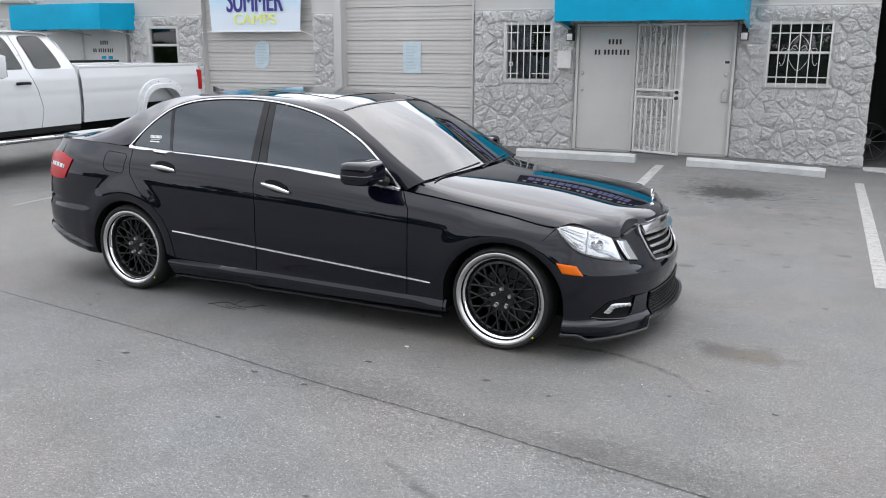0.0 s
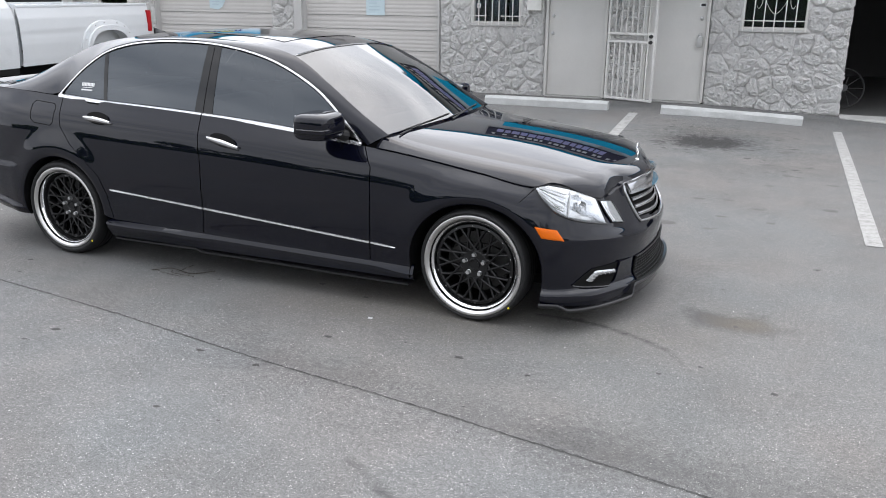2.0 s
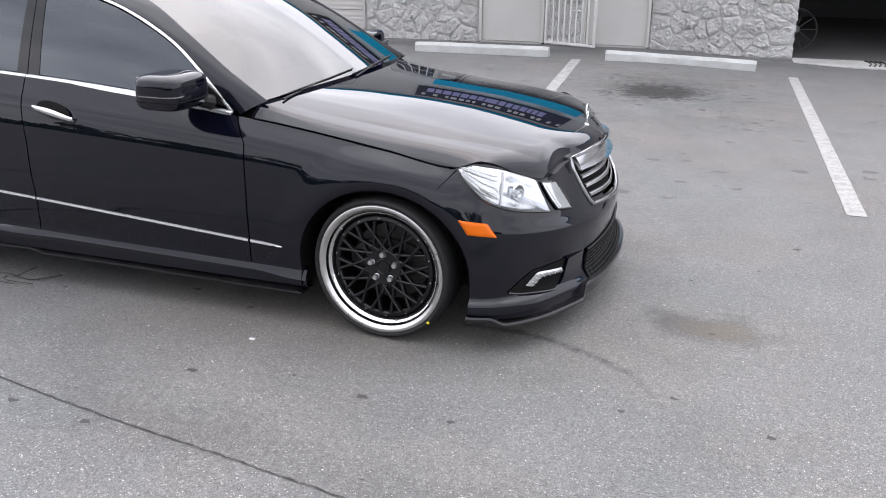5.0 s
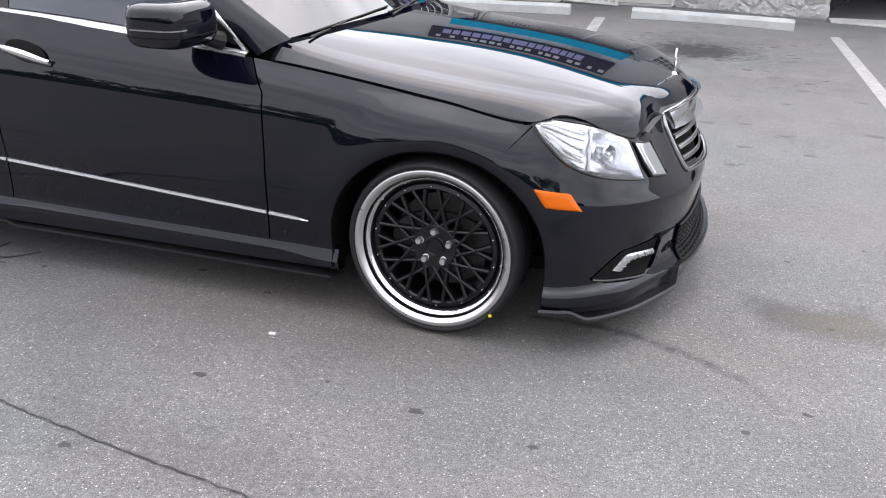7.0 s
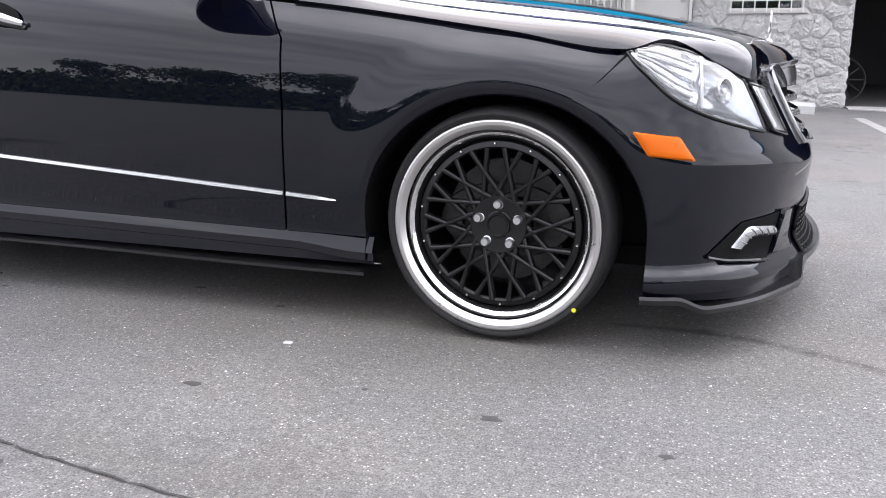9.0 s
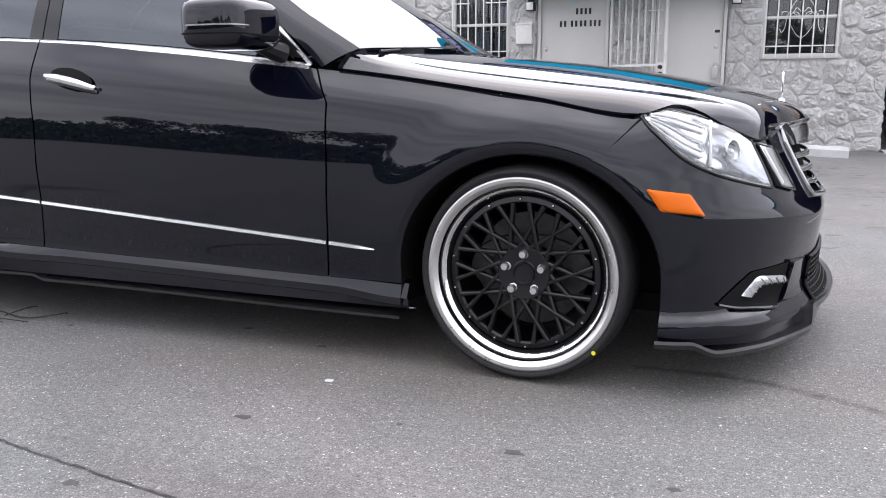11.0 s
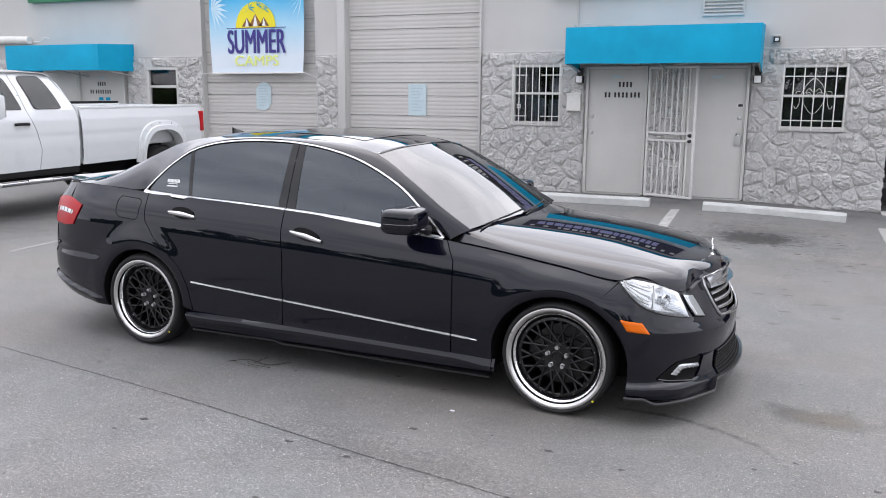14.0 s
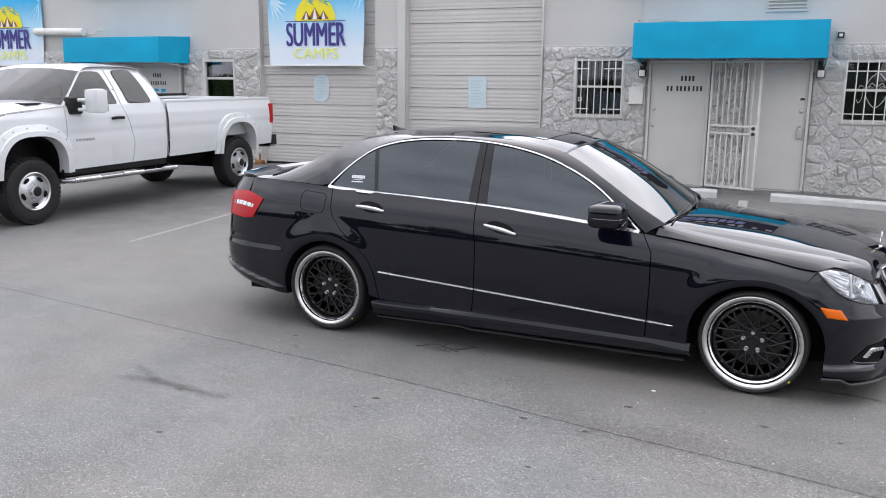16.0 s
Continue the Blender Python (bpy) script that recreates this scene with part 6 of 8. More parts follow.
def hood_z(x, y):
    crown = pchip([-0.62, -0.48, -0.2, 0.1, 0.35, 0.55, 0.68, 0.76], [0.950, 0.946, 0.925, 0.893, 0.853, 0.809, 0.772, 0.747], x.ravel()).reshape(x.shape)
    sheer = pchip([-0.62, -0.3, 0.0, 0.2, 0.3, 0.38, 0.44, 0.50, 0.55, 0.60, 0.66, 0.76], [0.878, 0.835, 0.796, 0.775, 0.765, 0.756, 0.747, 0.736, 0.724, 0.710, 0.692, 0.660], x.ravel()).reshape(x.shape)
    half = np.interp(x, [-0.62, 0.25, 0.50, 0.76], [0.838, 0.838, 0.80, 0.74])
    # two pressed lines run along each flank: a sharp break, then the shoulder of the middle panel
    ra_ = np.interp(x, [-0.6, 0.1, 0.5, 0.75], [0.832, 0.826, 0.790, 0.66])
    rb_ = np.interp(x, [-0.6, 0.1, 0.5, 0.75], [0.672, 0.686, 0.670, 0.54])
    q = np.clip(y / half, 0, 1.02)
    k1, k2 = np.clip((q - rb_) / (ra_ - rb_), 0, 1), np.clip((q - ra_) / (1 - ra_), 0, 1.1)
    q0 = np.minimum(q, rb_)
    fall = 0.17 * q0 ** 2 / (2 * rb_) + (ra_ - rb_) * (0.19 * k1 + 0.13 * k1 ** 2) + (1 - ra_) * (0.18 * k2 + 0.82 * k2 ** 3 / 3)
    fall /= 0.085 * rb_ + (ra_ - rb_) * 0.32 + (1 - ra_) * (0.18 + 0.82 / 3)
    return crown - (crown - sheer) * fall


def turn_down(border, target, reach):
    """Bends the sheet so that it meets a border line, fading out over a short reach."""
    d = np.hypot(hx - border[..., 0], hy - border[..., 1])
    drop = target - border[..., 2]
    H[..., 2] += drop * np.exp(-d / (reach + 0.3 * np.abs(drop)))


edge_z, rear_z, nose_z = H[:, :1, 2].copy(), H[:1, :, 2].copy(), H[-1:, :, 2].copy()
H[..., 2] = hood_z(hx, hy)
turn_down(H[:1].copy(), rear_z, 0.12)
turn_down(H[:, :1].copy(), edge_z, 0.022)
turn_down(H[-1:].copy(), nose_z, 0.020)
fix_normals(part("hood", Geo().grid(mirrored(H), rim=0.012), M_BLACK, CAR, sharp=60))

cowl_f = catmull([(-0.525, 0.80, 0.893), (-0.478, 0.6, 0.915), (-0.445, 0.35, 0.931), (-0.425, 0, 0.938)], 24)
cowl_r = catmull([(-0.58, 0.775, 0.915), (-0.545, 0.55, 0.925), (-0.51, 0.3, 0.933), (-0.50, 0, 0.936)], 24)
part("cowl", Geo().grid(mirrored(np.stack([cowl_f, cowl_r]))), M_PLASTIC, CAR, "black plastic cowl")

ws_b = catmull([(-0.575, 0.770, 0.932), (-0.535, 0.5, 0.944), (-0.505, 0.25, 0.950), (-0.495, 0, 0.952)], 24)
ws_t = catmull([(-1.235, 0.618, 1.326), (-1.215, 0.4, 1.352), (-1.20, 0.2, 1.362), (-1.195, 0, 1.366)], 24)
ws_s = catmull([(-0.575, 0.770, 0.932), (-0.76, 0.738, 1.05), (-0.985, 0.686, 1.192), (-1.235, 0.618, 1.326)], 24)
ws_m = catmull([(-0.495, 0, 0.952), (-0.72, 0, 1.112), (-0.95, 0, 1.248), (-1.195, 0, 1.366)], 24)
W = coons(ws_b, ws_t, ws_s, ws_m, 24, 24)
fix_normals(part("windshield", Geo().grid(mirrored(W.transpose(1, 0, 2))), M_SHIELD, CAR, "windshield reflecting the sky"))
part("windshield_seal", Geo().tube(np.vstack([side(ws_s, 1), side(ws_t, 1)[1:], side(ws_t[::-1], -1)[1:], side(ws_s[::-1], -1)[1:]]), 0.007, 6), M_GLOSSBLACK, CAR)

rt = catmull([(-1.235, 0.618, 1.328), (-1.50, 0.585, 1.384), (-1.85, 0.570, 1.408), (-2.15, 0.565, 1.410), (-2.50, 0.560, 1.394), (-2.78, 0.562, 1.345)], 40)
rm = catmull([(-1.197, 0, 1.368), (-1.50, 0, 1.422), (-1.85, 0, 1.443), (-2.20, 0, 1.440), (-2.55, 0, 1.414), (-2.86, 0, 1.366)], 40)
rb = catmull([(-2.78, 0.562, 1.345), (-2.84, 0.3, 1.360), (-2.86, 0, 1.366)], 20)
RF = coons(rt, rm, ws_t + np.array([-0.003, 0, 0.003]), rb, 40, 20)
fix_normals(part("roof", Geo().grid(mirrored(RF), rim=0.008), M_BLACK, CAR, sharp=60))
i0, i1 = 5, 19
sr = mirrored(RF[i0:i1, 5:])
sr[..., 2] += 0.003
fix_normals(part("sunroof", Geo().grid(sr, rim=0.006), M_GLOSSBLACK, CAR, "dark glass sunroof"))

bw_s = catmull([(-2.79, 0.558, 1.340), (-2.98, 0.575, 1.262), (-3.20, 0.610, 1.163), (-3.36, 0.645, 1.096), (-3.44, 0.665, 1.068)], 20)
bw_m = catmull([(-2.868, 0, 1.362), (-3.08, 0, 1.284), (-3.30, 0, 1.184), (-3.52, 0, 1.086)], 20)
bw_b = catmull([(-3.44, 0.665, 1.068), (-3.50, 0.35, 1.080), (-3.52, 0, 1.086)], 20)
BWD = coons(bw_s, bw_m, rb + np.array([-0.006, 0, -0.004]), bw_b, 20, 20)
fix_normals(part("rear_window", Geo().grid(mirrored(BWD)), M_TINT, CAR))
lid_e = top_curve(-3.43, -3.70, 24)
lid_r = top_curve(-3.70, -3.86, 30)
lid_r = np.vstack([lid_r[lid_r[:, 1] > 0.02], [[TOPC[-1, 0], 0, TOPC[-1, 2]]]])
lid_f = catmull([lid_e[0], (-3.47, 0.66, 1.066), (-3.515, 0.35, 1.081), (-3.53, 0, 1.087)], 24)
lid_m = catmull([(-3.53, 0, 1.087), (-3.68, 0, 1.080), (TOPC[-1, 0], 0, TOPC[-1, 2])], 24)
LID = coons(lid_e, lid_m, lid_f, lid_r, 24, 30)
lu, lv = np.linspace(0, 1, 24)[:, None], np.linspace(0, 1, 30)[None]
LID[..., 2] += 0.012 * np.sin(math.pi * lv) * (1 - lu) + 0.004
fix_normals(part("boot_lid", Geo().grid(mirrored(LID), rim=0.012), M_BLACK, CAR, sharp=60))
sp = []
spc = np.vstack([lid_e[14:-1], lid_r])
spc = resample(spc, 40)
spc = np.vstack([spc, side(spc[::-1], -1)[1:]])
for k, p in enumerate(spc):
    w = math.sin(math.pi * k / (len(spc) - 1)) ** 0.35
    c = np.array([p[0] * 0.985 - 0.05, p[1] * 0.97, p[2]])
    c[0] = p[0] + 0.035
    sp.append([c + np.array([0.05, 0, 0.012]), c + np.array([0.0, 0, 0.012 + 0.010 * w]), c + np.array([-0.045, 0, 0.016 + 0.018 * w]), c + np.array([-0.052, 0, 0.010 + 0.015 * w]), c + np.array([-0.035, 0, 0.002])])
fix_normals(part("boot_spoiler", Geo().grid(sp), M_BLACK, CAR, sharp=40))

# floor pan and dark cabin
part("floor_pan", Geo().box(-3.75, 0.62, -0.62, 0.62, 0.17, 0.22).box(-2.40, -0.42, -0.80, 0.80, 0.165, 0.21), M_MATTE, CAR)
part("firewall", Geo().box(-0.62, -0.58, -0.74, 0.74, 0.2, 0.90), M_MATTE, CAR)
part("boot_bulkhead", Geo().box(-3.46, -3.42, -0.62, 0.62, 0.2, 1.04), M_MATTE, CAR)
part("dashboard", Geo().box(-1.05, -0.60, -0.72, 0.72, 0.72, 0.915, 0.05), M_PLASTIC, CAR, "dark dashboard behind the glass")
part("rear_shelf", Geo().box(-3.40, -2.95, -0.60, 0.60, 0.90, 1.035, 0.03), M_PLASTIC, CAR)
for sy in (-0.38, 0.38):
    part("seat", Geo().box(-1.75, -1.25, sy - 0.25, sy + 0.25, 0.3, 0.55, 0.06).box(-1.95, -1.75, sy - 0.24, sy + 0.24, 0.4, 1.06, 0.07).box(-1.98, -1.88, sy - 0.13, sy + 0.13, 1.08, 1.24, 0.04), M_PLASTIC, CAR, "dark leather seat")
part("rear_seat", Geo().box(-2.9, -2.4, -0.62, 0.62, 0.3, 0.55, 0.06).box(-3.05, -2.85, -0.62, 0.62, 0.4, 1.02, 0.07), M_PLASTIC, CAR)

# grille: chrome frame, dark mesh, bright louvres
def gout(n=25):
    top = [(y, 0.718 - 0.022 * (y / 0.37) ** 2) for y in np.linspace(-0.348, 0.348, n)]
    bot = [(y, 0.475 + 0.030 * math.hypot(y / 0.315, 0.2) - 0.006) for y in np.linspace(0.315, -0.315, n)]
    return top, bot


gt, gb = gout()
loop = gt + [(0.360, 0.66), (0.345, 0.57), (0.332, 0.522)] + gb + [(-0.332, 0.522), (-0.345, 0.57), (-0.360, 0.66)]
lp = resample(np.array(loop + loop[:1]), 160)[:-1]
GR = part("grille", Geo().tube(np.stack([gx(lp[:, 0], lp[:, 1]) + 0.001, lp[:, 0], lp[:, 1]], 1), 0.0095, 10, closed=True, flat=0.9, up=(1, 0, 0)), M_GRILLE, CAR, "chrome radiator grille")


def gsheet(v0, v1, back, nv=9):
    """A sheet across the grille between two shares of its height, set back from its face."""
    A, B, v = np.array(gt)[:, None], np.array(gb)[::-1][:, None], np.linspace(v0, v1, nv)[None, :, None]
    Q = A + (B - A) * v
    return np.concatenate([(gx(Q[..., 0], Q[..., 1]) - back)[..., None], Q], 2)


fix_normals(part("grille_mesh", Geo().grid(gsheet(0.22, 0.98, 0.035)), M_MATTE, GR))
fix_normals(part("top_band", Geo().grid(gsheet(0.0, 0.26, 0.004) + np.array([0.005, 0, 0]) * np.sin(np.linspace(0, math.pi, 9))[None, :, None], rim=0.03), M_GRILLE, GR, "broad polished top band"))
for v in (0.44, 0.63, 0.82):
    S0 = gsheet(v - 0.024, v + 0.024, 0.004, 7)[1:-1]
    w = np.linspace(-1, 1, 7)
    S0[..., 0] += (-0.003 - 0.004 * np.clip(w, 0, 1) ** 2 - 0.007 * np.clip(-w, 0, 1) ** 2)[None]
    fix_normals(part("louvre", Geo().grid(S0, rim=0.004), M_LOUVRE, GR, "silver louvre"))
# hood ornament
orn = Geo().tube([(0.648 + 0.034 * math.cos(a) * 0.0, 0.034 * math.cos(a), 0.838 + 0.034 * math.sin(a)) for a in np.linspace(0, 2 * math.pi, 28, endpoint=False)], 0.0026, 6, closed=True, up=(1, 0, 0))
for k in range(3):
    a = math.pi / 2 + k * 2 * math.pi / 3
    orn.tube([(0.648, 0, 0.838), (0.648, 0.033 * math.cos(a), 0.838 + 0.033 * math.sin(a))], [0.0035, 0.0012], 6)
orn.lathe([(0.014, 0), (0.011, 0.005), (0.004, 0.010), (0.003, 0.03)], 16, pose(0.648, 0, 0.776, 0, 6, 0))
part("hood_ornament", orn, M_CHROME, CAR, "upright chrome hood ornament")

# lamps
HLT = [(0.297, 0.749), (0.355, 0.763), (0.42, 0.751), (0.487, 0.724), (0.537, 0.697), (0.566, 0.676)]
HLB = [(0.297, 0.745), (0.322, 0.717), (0.348, 0.694), (0.411, 0.640), (0.484, 0.602), (0.555, 0.575), (0.628, 0.550)]
for s in (-1, 1):
    def lamp_sheet(out, nu=36, nv=18, pad=0.0):
        t_, b_ = catmull(HLT, 40), catmull(HLB, 40)
        X, Z = xz_patch(b_, t_, [HLB[0], HLT[0]], [HLB[-1], (0.602, 0.607), HLT[-1]], nu, nv)
        return side(on_skin(X, Z, out), s)
    base = lamp_sheet(0.004, 60, 30)
    gu, gv_ = np.linspace(0, 1, 60)[:, None], np.linspace(0, 1, 30)[None]
    wave = 0.0024 * np.sin(gv_ * 15 + gu * 6) + 0.0012 * np.sin(gu * 24 - gv_ * 8) * np.clip(gu * 4 - 1.8, 0, 1)
    base = base + (lamp_sheet(0.012, 60, 30) - base) / 0.008 * wave[..., None] * np.sin(gu * math.pi)[..., None]
    hl = part("headlight", Geo().grid(base, flip=s > 0), M_REFLECTOR, CAR, "clear headlight with bright reflectors")
    P = lamp_sheet(0.022)
    L0 = lamp_sheet(0.003)
    w = np.sin(np.linspace(0, math.pi, 36))[:, None, None] ** 0.4 * np.sin(np.linspace(0, math.pi, 18))[None, :, None] ** 0.4
    lens = L0 + (P - L0) * w
    ob = part("lens", Geo().grid(lens, flip=s > 0), M_LENS, hl)
    ob.visible_shadow = False
    bd = np.vstack([L0[:, 0], L0[-1, 1:], L0[-2::-1, -1], L0[0, -2:0:-1]])
    part("lamp_seal", Geo().tube(bd, 0.0045, 6, closed=True), M_GLOSSBLACK, hl)
    def spot(u, v, out):
        i, j = int(u * 35), int(v * 17)
        return lamp_sheet(out)[i, j]
    for u, v, r in ((0.72, 0.50, 0.030),):
        c = Vector(spot(u, v, 0.008))
        aim = Vector((0.86, s * 0.50, 0.10)).normalized()
        q = aim.to_track_quat("Z", "Y").to_matrix().to_4x4()
        part("reflector_bowl", Geo().lathe([(r * 0.30, -0.004), (r * 0.36, 0.002), (r * 0.75, 0.004), (r * 0.95, 0.010), (r, 0.013), (r * 1.05, 0.006)], 28, Matrix.Translation(c) @ q), M_REFLECTOR, hl, "bright reflector bowl")
        part("projector", Geo().lathe([(0, 0.014), (r * 0.25, 0.011), (r * 0.40, 0.002)], 20, Matrix.Translation(c) @ q), M_GALV if r > 0.03 else M_REFLECTOR, hl)
    part("lamp_divider", Geo().tube(lamp_sheet(0.010)[20, 1:-1], 0.004, 6), M_WHITEPLASTIC, hl, "clear upright rib")
    for v in (0.18, 0.34, 0.50, 0.66, 0.82):
        row = lamp_sheet(0.009)[3:19, int(v * 17)]
        part("lamp_ridge", Geo().tube(row, 0.0026, 6), M_WHITEPLASTIC, hl, "pale ribbed insert")
    # inner lamp
    X, Z = xz_patch([(0.645, 0.550), (0.686, 0.530)], [(0.577, 0.667), (0.620, 0.652)], [(0.645, 0.550), (0.577, 0.667)], [(0.686, 0.530), (0.620, 0.652)], 8, 12)
    P = side(on_skin(X, Z, 0.008), s)
    il = part("inner_lamp", Geo().grid(P, rim=0.006, flip=s > 0), M_REFLECTOR, CAR, "slim clear inner lamp")
    part("lens_rim", Geo().tube(np.vstack([P[:, 0], P[-1, 1:], P[-2::-1, -1], P[0, -2:0:-1]]), 0.004, 6, closed=True), M_GLOSSBLACK, il)
    part("lens_bar", Geo().tube(P[2, 1:-1], 0.004, 6), M_WHITEPLASTIC, il)
    # side marker
    U, V = np.meshgrid(np.linspace(-1, 1, 17), np.linspace(-1, 1, 11), indexing="ij")
    far = np.maximum(np.abs(U), np.abs(V))
    k = np.where(far > 1e-5, far / np.maximum((np.abs(U) ** 7 + np.abs(V) ** 7) ** (1 / 7), 1e-6), 1.0)
    U, V = U * k, V * k
    X = 0.3985 + 0.0580 * U - 0.0215 * V
    Z = 0.5290 - 0.0066 * U + 0.0300 * V
    bulge = -0.003 + 0.010 * (1 - (np.maximum(np.abs(U), np.abs(V)) / 1.0) ** 8)
    part("side_marker", Geo().grid(side(on_skin(X, Z, (bulge + flare(X, Z, 0.0))[..., None]), s), flip=s > 0), M_ORANGE, CAR, "amber side marker lamp")
    # daytime lamp in its dark wedge
    X, Z = xz_patch([(0.512, 0.254), (0.568, 0.231), (0.662, 0.214)], [(0.512, 0.258), (0.560, 0.306), (0.592, 0.334), (0.687, 0.337)], [(0.512, 0.254), (0.512, 0.258)], [(0.662, 0.214), (0.676, 0.262), (0.687, 0.337)], 20, 10)
    fg = part("fog_intake", Geo().grid(side(on_skin(X, Z, 0.003), s), flip=s > 0), M_MATTE, CAR, "dark lower intake")
    part("intake_trim", Geo().tube(side(on_skin(X[:, 0], Z[:, 0], 0.006), s), 0.005, 6), M_GLOSSBLACK, fg)
    X2, Z2 = xz_patch([(0.668, 0.222), (0.735, 0.212)], [(0.690, 0.338), (0.737, 0.326)], [(0.668, 0.222), (0.690, 0.338)], [(0.735, 0.212), (0.737, 0.326)], 8, 10)
    part("intake_fin", Geo().grid(side(on_skin(X2, Z2, np.linspace(0.016, 0.002, 8)[:, None, None] * np.ones((1, 10, 1))), s), rim=0.012, flip=s > 0), M_BLACK, CAR, "body-coloured fin beside the intake")
    lo_ = catmull([(0.596, 0.259), (0.606, 0.274), (0.617, 0.285), (0.645, 0.281), (0.674, 0.272)], 20)
    up_ = catmull([(0.566, 0.271), (0.588, 0.300), (0.606, 0.318), (0.642, 0.311), (0.674, 0.301)], 20)
    rows = [[on_skin(np.array([a[0] + (b[0] - a[0]) * v]), np.array([a[1] + (b[1] - a[1]) * v]), 0.006 + 0.008 * math.sin(math.pi * v))[0] for v in np.linspace(0, 1, 7)] for a, b in zip(lo_, up_)]
    dl = part("daytime_lamp", Geo().grid(side(rows, s), rim=0.006, flip=s > 0), M_REFLECTOR, fg, "white daytime running lamp")
    for k in range(3, 19, 3):
        part("lamp_cell", Geo().tube(side(np.array(rows[k])[1:-1], s) + np.array([0.001, s * 0.001, 0.001]), 0.0016, 5), M_GALV, dl)
    # tail lamp
    TS = [(-3.43, 0.915), (-3.58, 0.955), (-3.72, 0.950), (-3.85, 0.925)]
    BS = [(-3.52, 0.775), (-3.62, 0.765), (-3.74, 0.770), (-3.85, 0.775)]
    X, Z = xz_patch(catmull(BS, 20), catmull(TS, 20), [BS[0], TS[0]], [BS[-1], TS[-1]], 24, 14)
    P = side(on_skin(X, Z, 0.008), s)
    tl = part("tail_light", Geo().grid(P, rim=0.01, flip=s < 0), M_RED, CAR, "red tail light with a clear band")
    band = side(on_skin(X, Z, 0.011), s)[3:16, 6:9]
    part("clear_band", Geo().grid(band, flip=s < 0), M_WHITEPLASTIC, tl, "clear band")
    for k in range(5):
        part("lamp_cell", Geo().tube(side(on_skin(X, Z, 0.014), s)[4 + 3 * k, 6:9], 0.004, 5), M_REFLECTOR, tl)

# lower centre intake with a woven mesh
lv_ = np.linspace(22, 56, 10)
ls_ = np.linspace(0, float(find_sv(np.array([0.744]), np.array([0.3]))[0][0]), 24)
SS, VV = np.meshgrid(ls_, lv_, indexing="ij")
IN = lookup(SKIN, SS, VV) + lookup(SKN, SS, VV) * 0.004
INT = np.concatenate([side(IN[::-1], 1), side(IN, -1)[1:]], 0)
it = fix_normals(part("lower_intake", Geo().grid(INT), M_MATTE, CAR, "dark lower intake mesh"))
IN2 = INT + np.array([0.006, 0, 0])
for j in range(0, 10):
    part("mesh_wire", Geo().tube(IN2[:, j], 0.0022, 4), M_PLASTIC, it)
for i in range(0, len(INT), 2):
    part("mesh_wire", Geo().tube(IN2[i], 0.0022, 4), M_PLASTIC, it)
bd = np.vstack([INT[:, -1], INT[-1, ::-1][1:], INT[::-1, 0][1:], INT[0][1:-1]])
part("intake_frame", Geo().tube(bd + np.array([0.002, 0, 0]), 0.005, 6, closed=True), M_PLASTIC, it)

# wipers, fin, sticker, plate
for y0, y1 in ((-0.66, -0.02), (-0.06, 0.60)):
    ys = np.linspace(y0, y1, 14)
    xb = np.interp(np.abs(ys), [0, 0.25, 0.5, 0.77], [-0.495, -0.505, -0.535, -0.575])
    zb = np.interp(np.abs(ys), [0, 0.25, 0.5, 0.77], [0.952, 0.950, 0.944, 0.932])
    rise_ = np.linspace(0.000, 0.018, 14)
    wp = Geo().tube(np.stack([xb - rise_ * 1.2, ys, zb + rise_ + 0.004], 1), 0.0034, 6)
    wp.tube([(xb[0] + 0.03, y0 - 0.03, zb[0] - 0.002), (xb[5], ys[5], zb[5] + 0.010)], [0.005, 0.003], 6)
    part("wiper", wp, M_PLASTIC, CAR, "black wiper arm and blade")
fin = Geo()
fin.grid([[(-2.70 - 0.11 * u - 0.025 * v * (1 - u), (0.028 * (1 - v) ** 0.7) * math.sin(math.pi * min(1, u + 0.15)) * sg, 1.402 - 0.012 * u + 0.045 * v * (0.25 + 0.75 * u)) for v in np.linspace(0, 1, 7)] for sg in (1,) for u in np.linspace(0, 1, 12)])
fin.grid([[(-2.70 - 0.11 * u - 0.025 * v * (1 - u), -(0.028 * (1 - v) ** 0.7) * math.sin(math.pi * min(1, u + 0.15)), 1.402 - 0.012 * u + 0.045 * v * (0.25 + 0.75 * u)) for v in np.linspace(0, 1, 7)] for u in np.linspace(0, 1, 12)], flip=True)
part("roof_antenna", fin, M_PLASTIC, CAR, "black shark fin antenna")
for i, (x0, x1, z0, z1) in enumerate([(-2.72 + k * 0.0118, -2.72 + k * 0.0118 + 0.009, 1.100, 1.121) for k in range(9)] + [(-2.71, -2.63, 1.091, 1.094), (-2.72, -2.63, 1.074, 1.081)]):
    part("sticker_bar", Geo().grid([[glass_xyz(x, z, -1, 0.003) for z in (z0, z1)] for x in (x0, x1)]), M_WHITEPLASTIC, CAR, "white vinyl sticker bar")
part("number_plate", Geo().box(-4.036, -4.026, -0.16, 0.16, 0.62, 0.77, 0.004), M_WHITEPLASTIC, CAR)


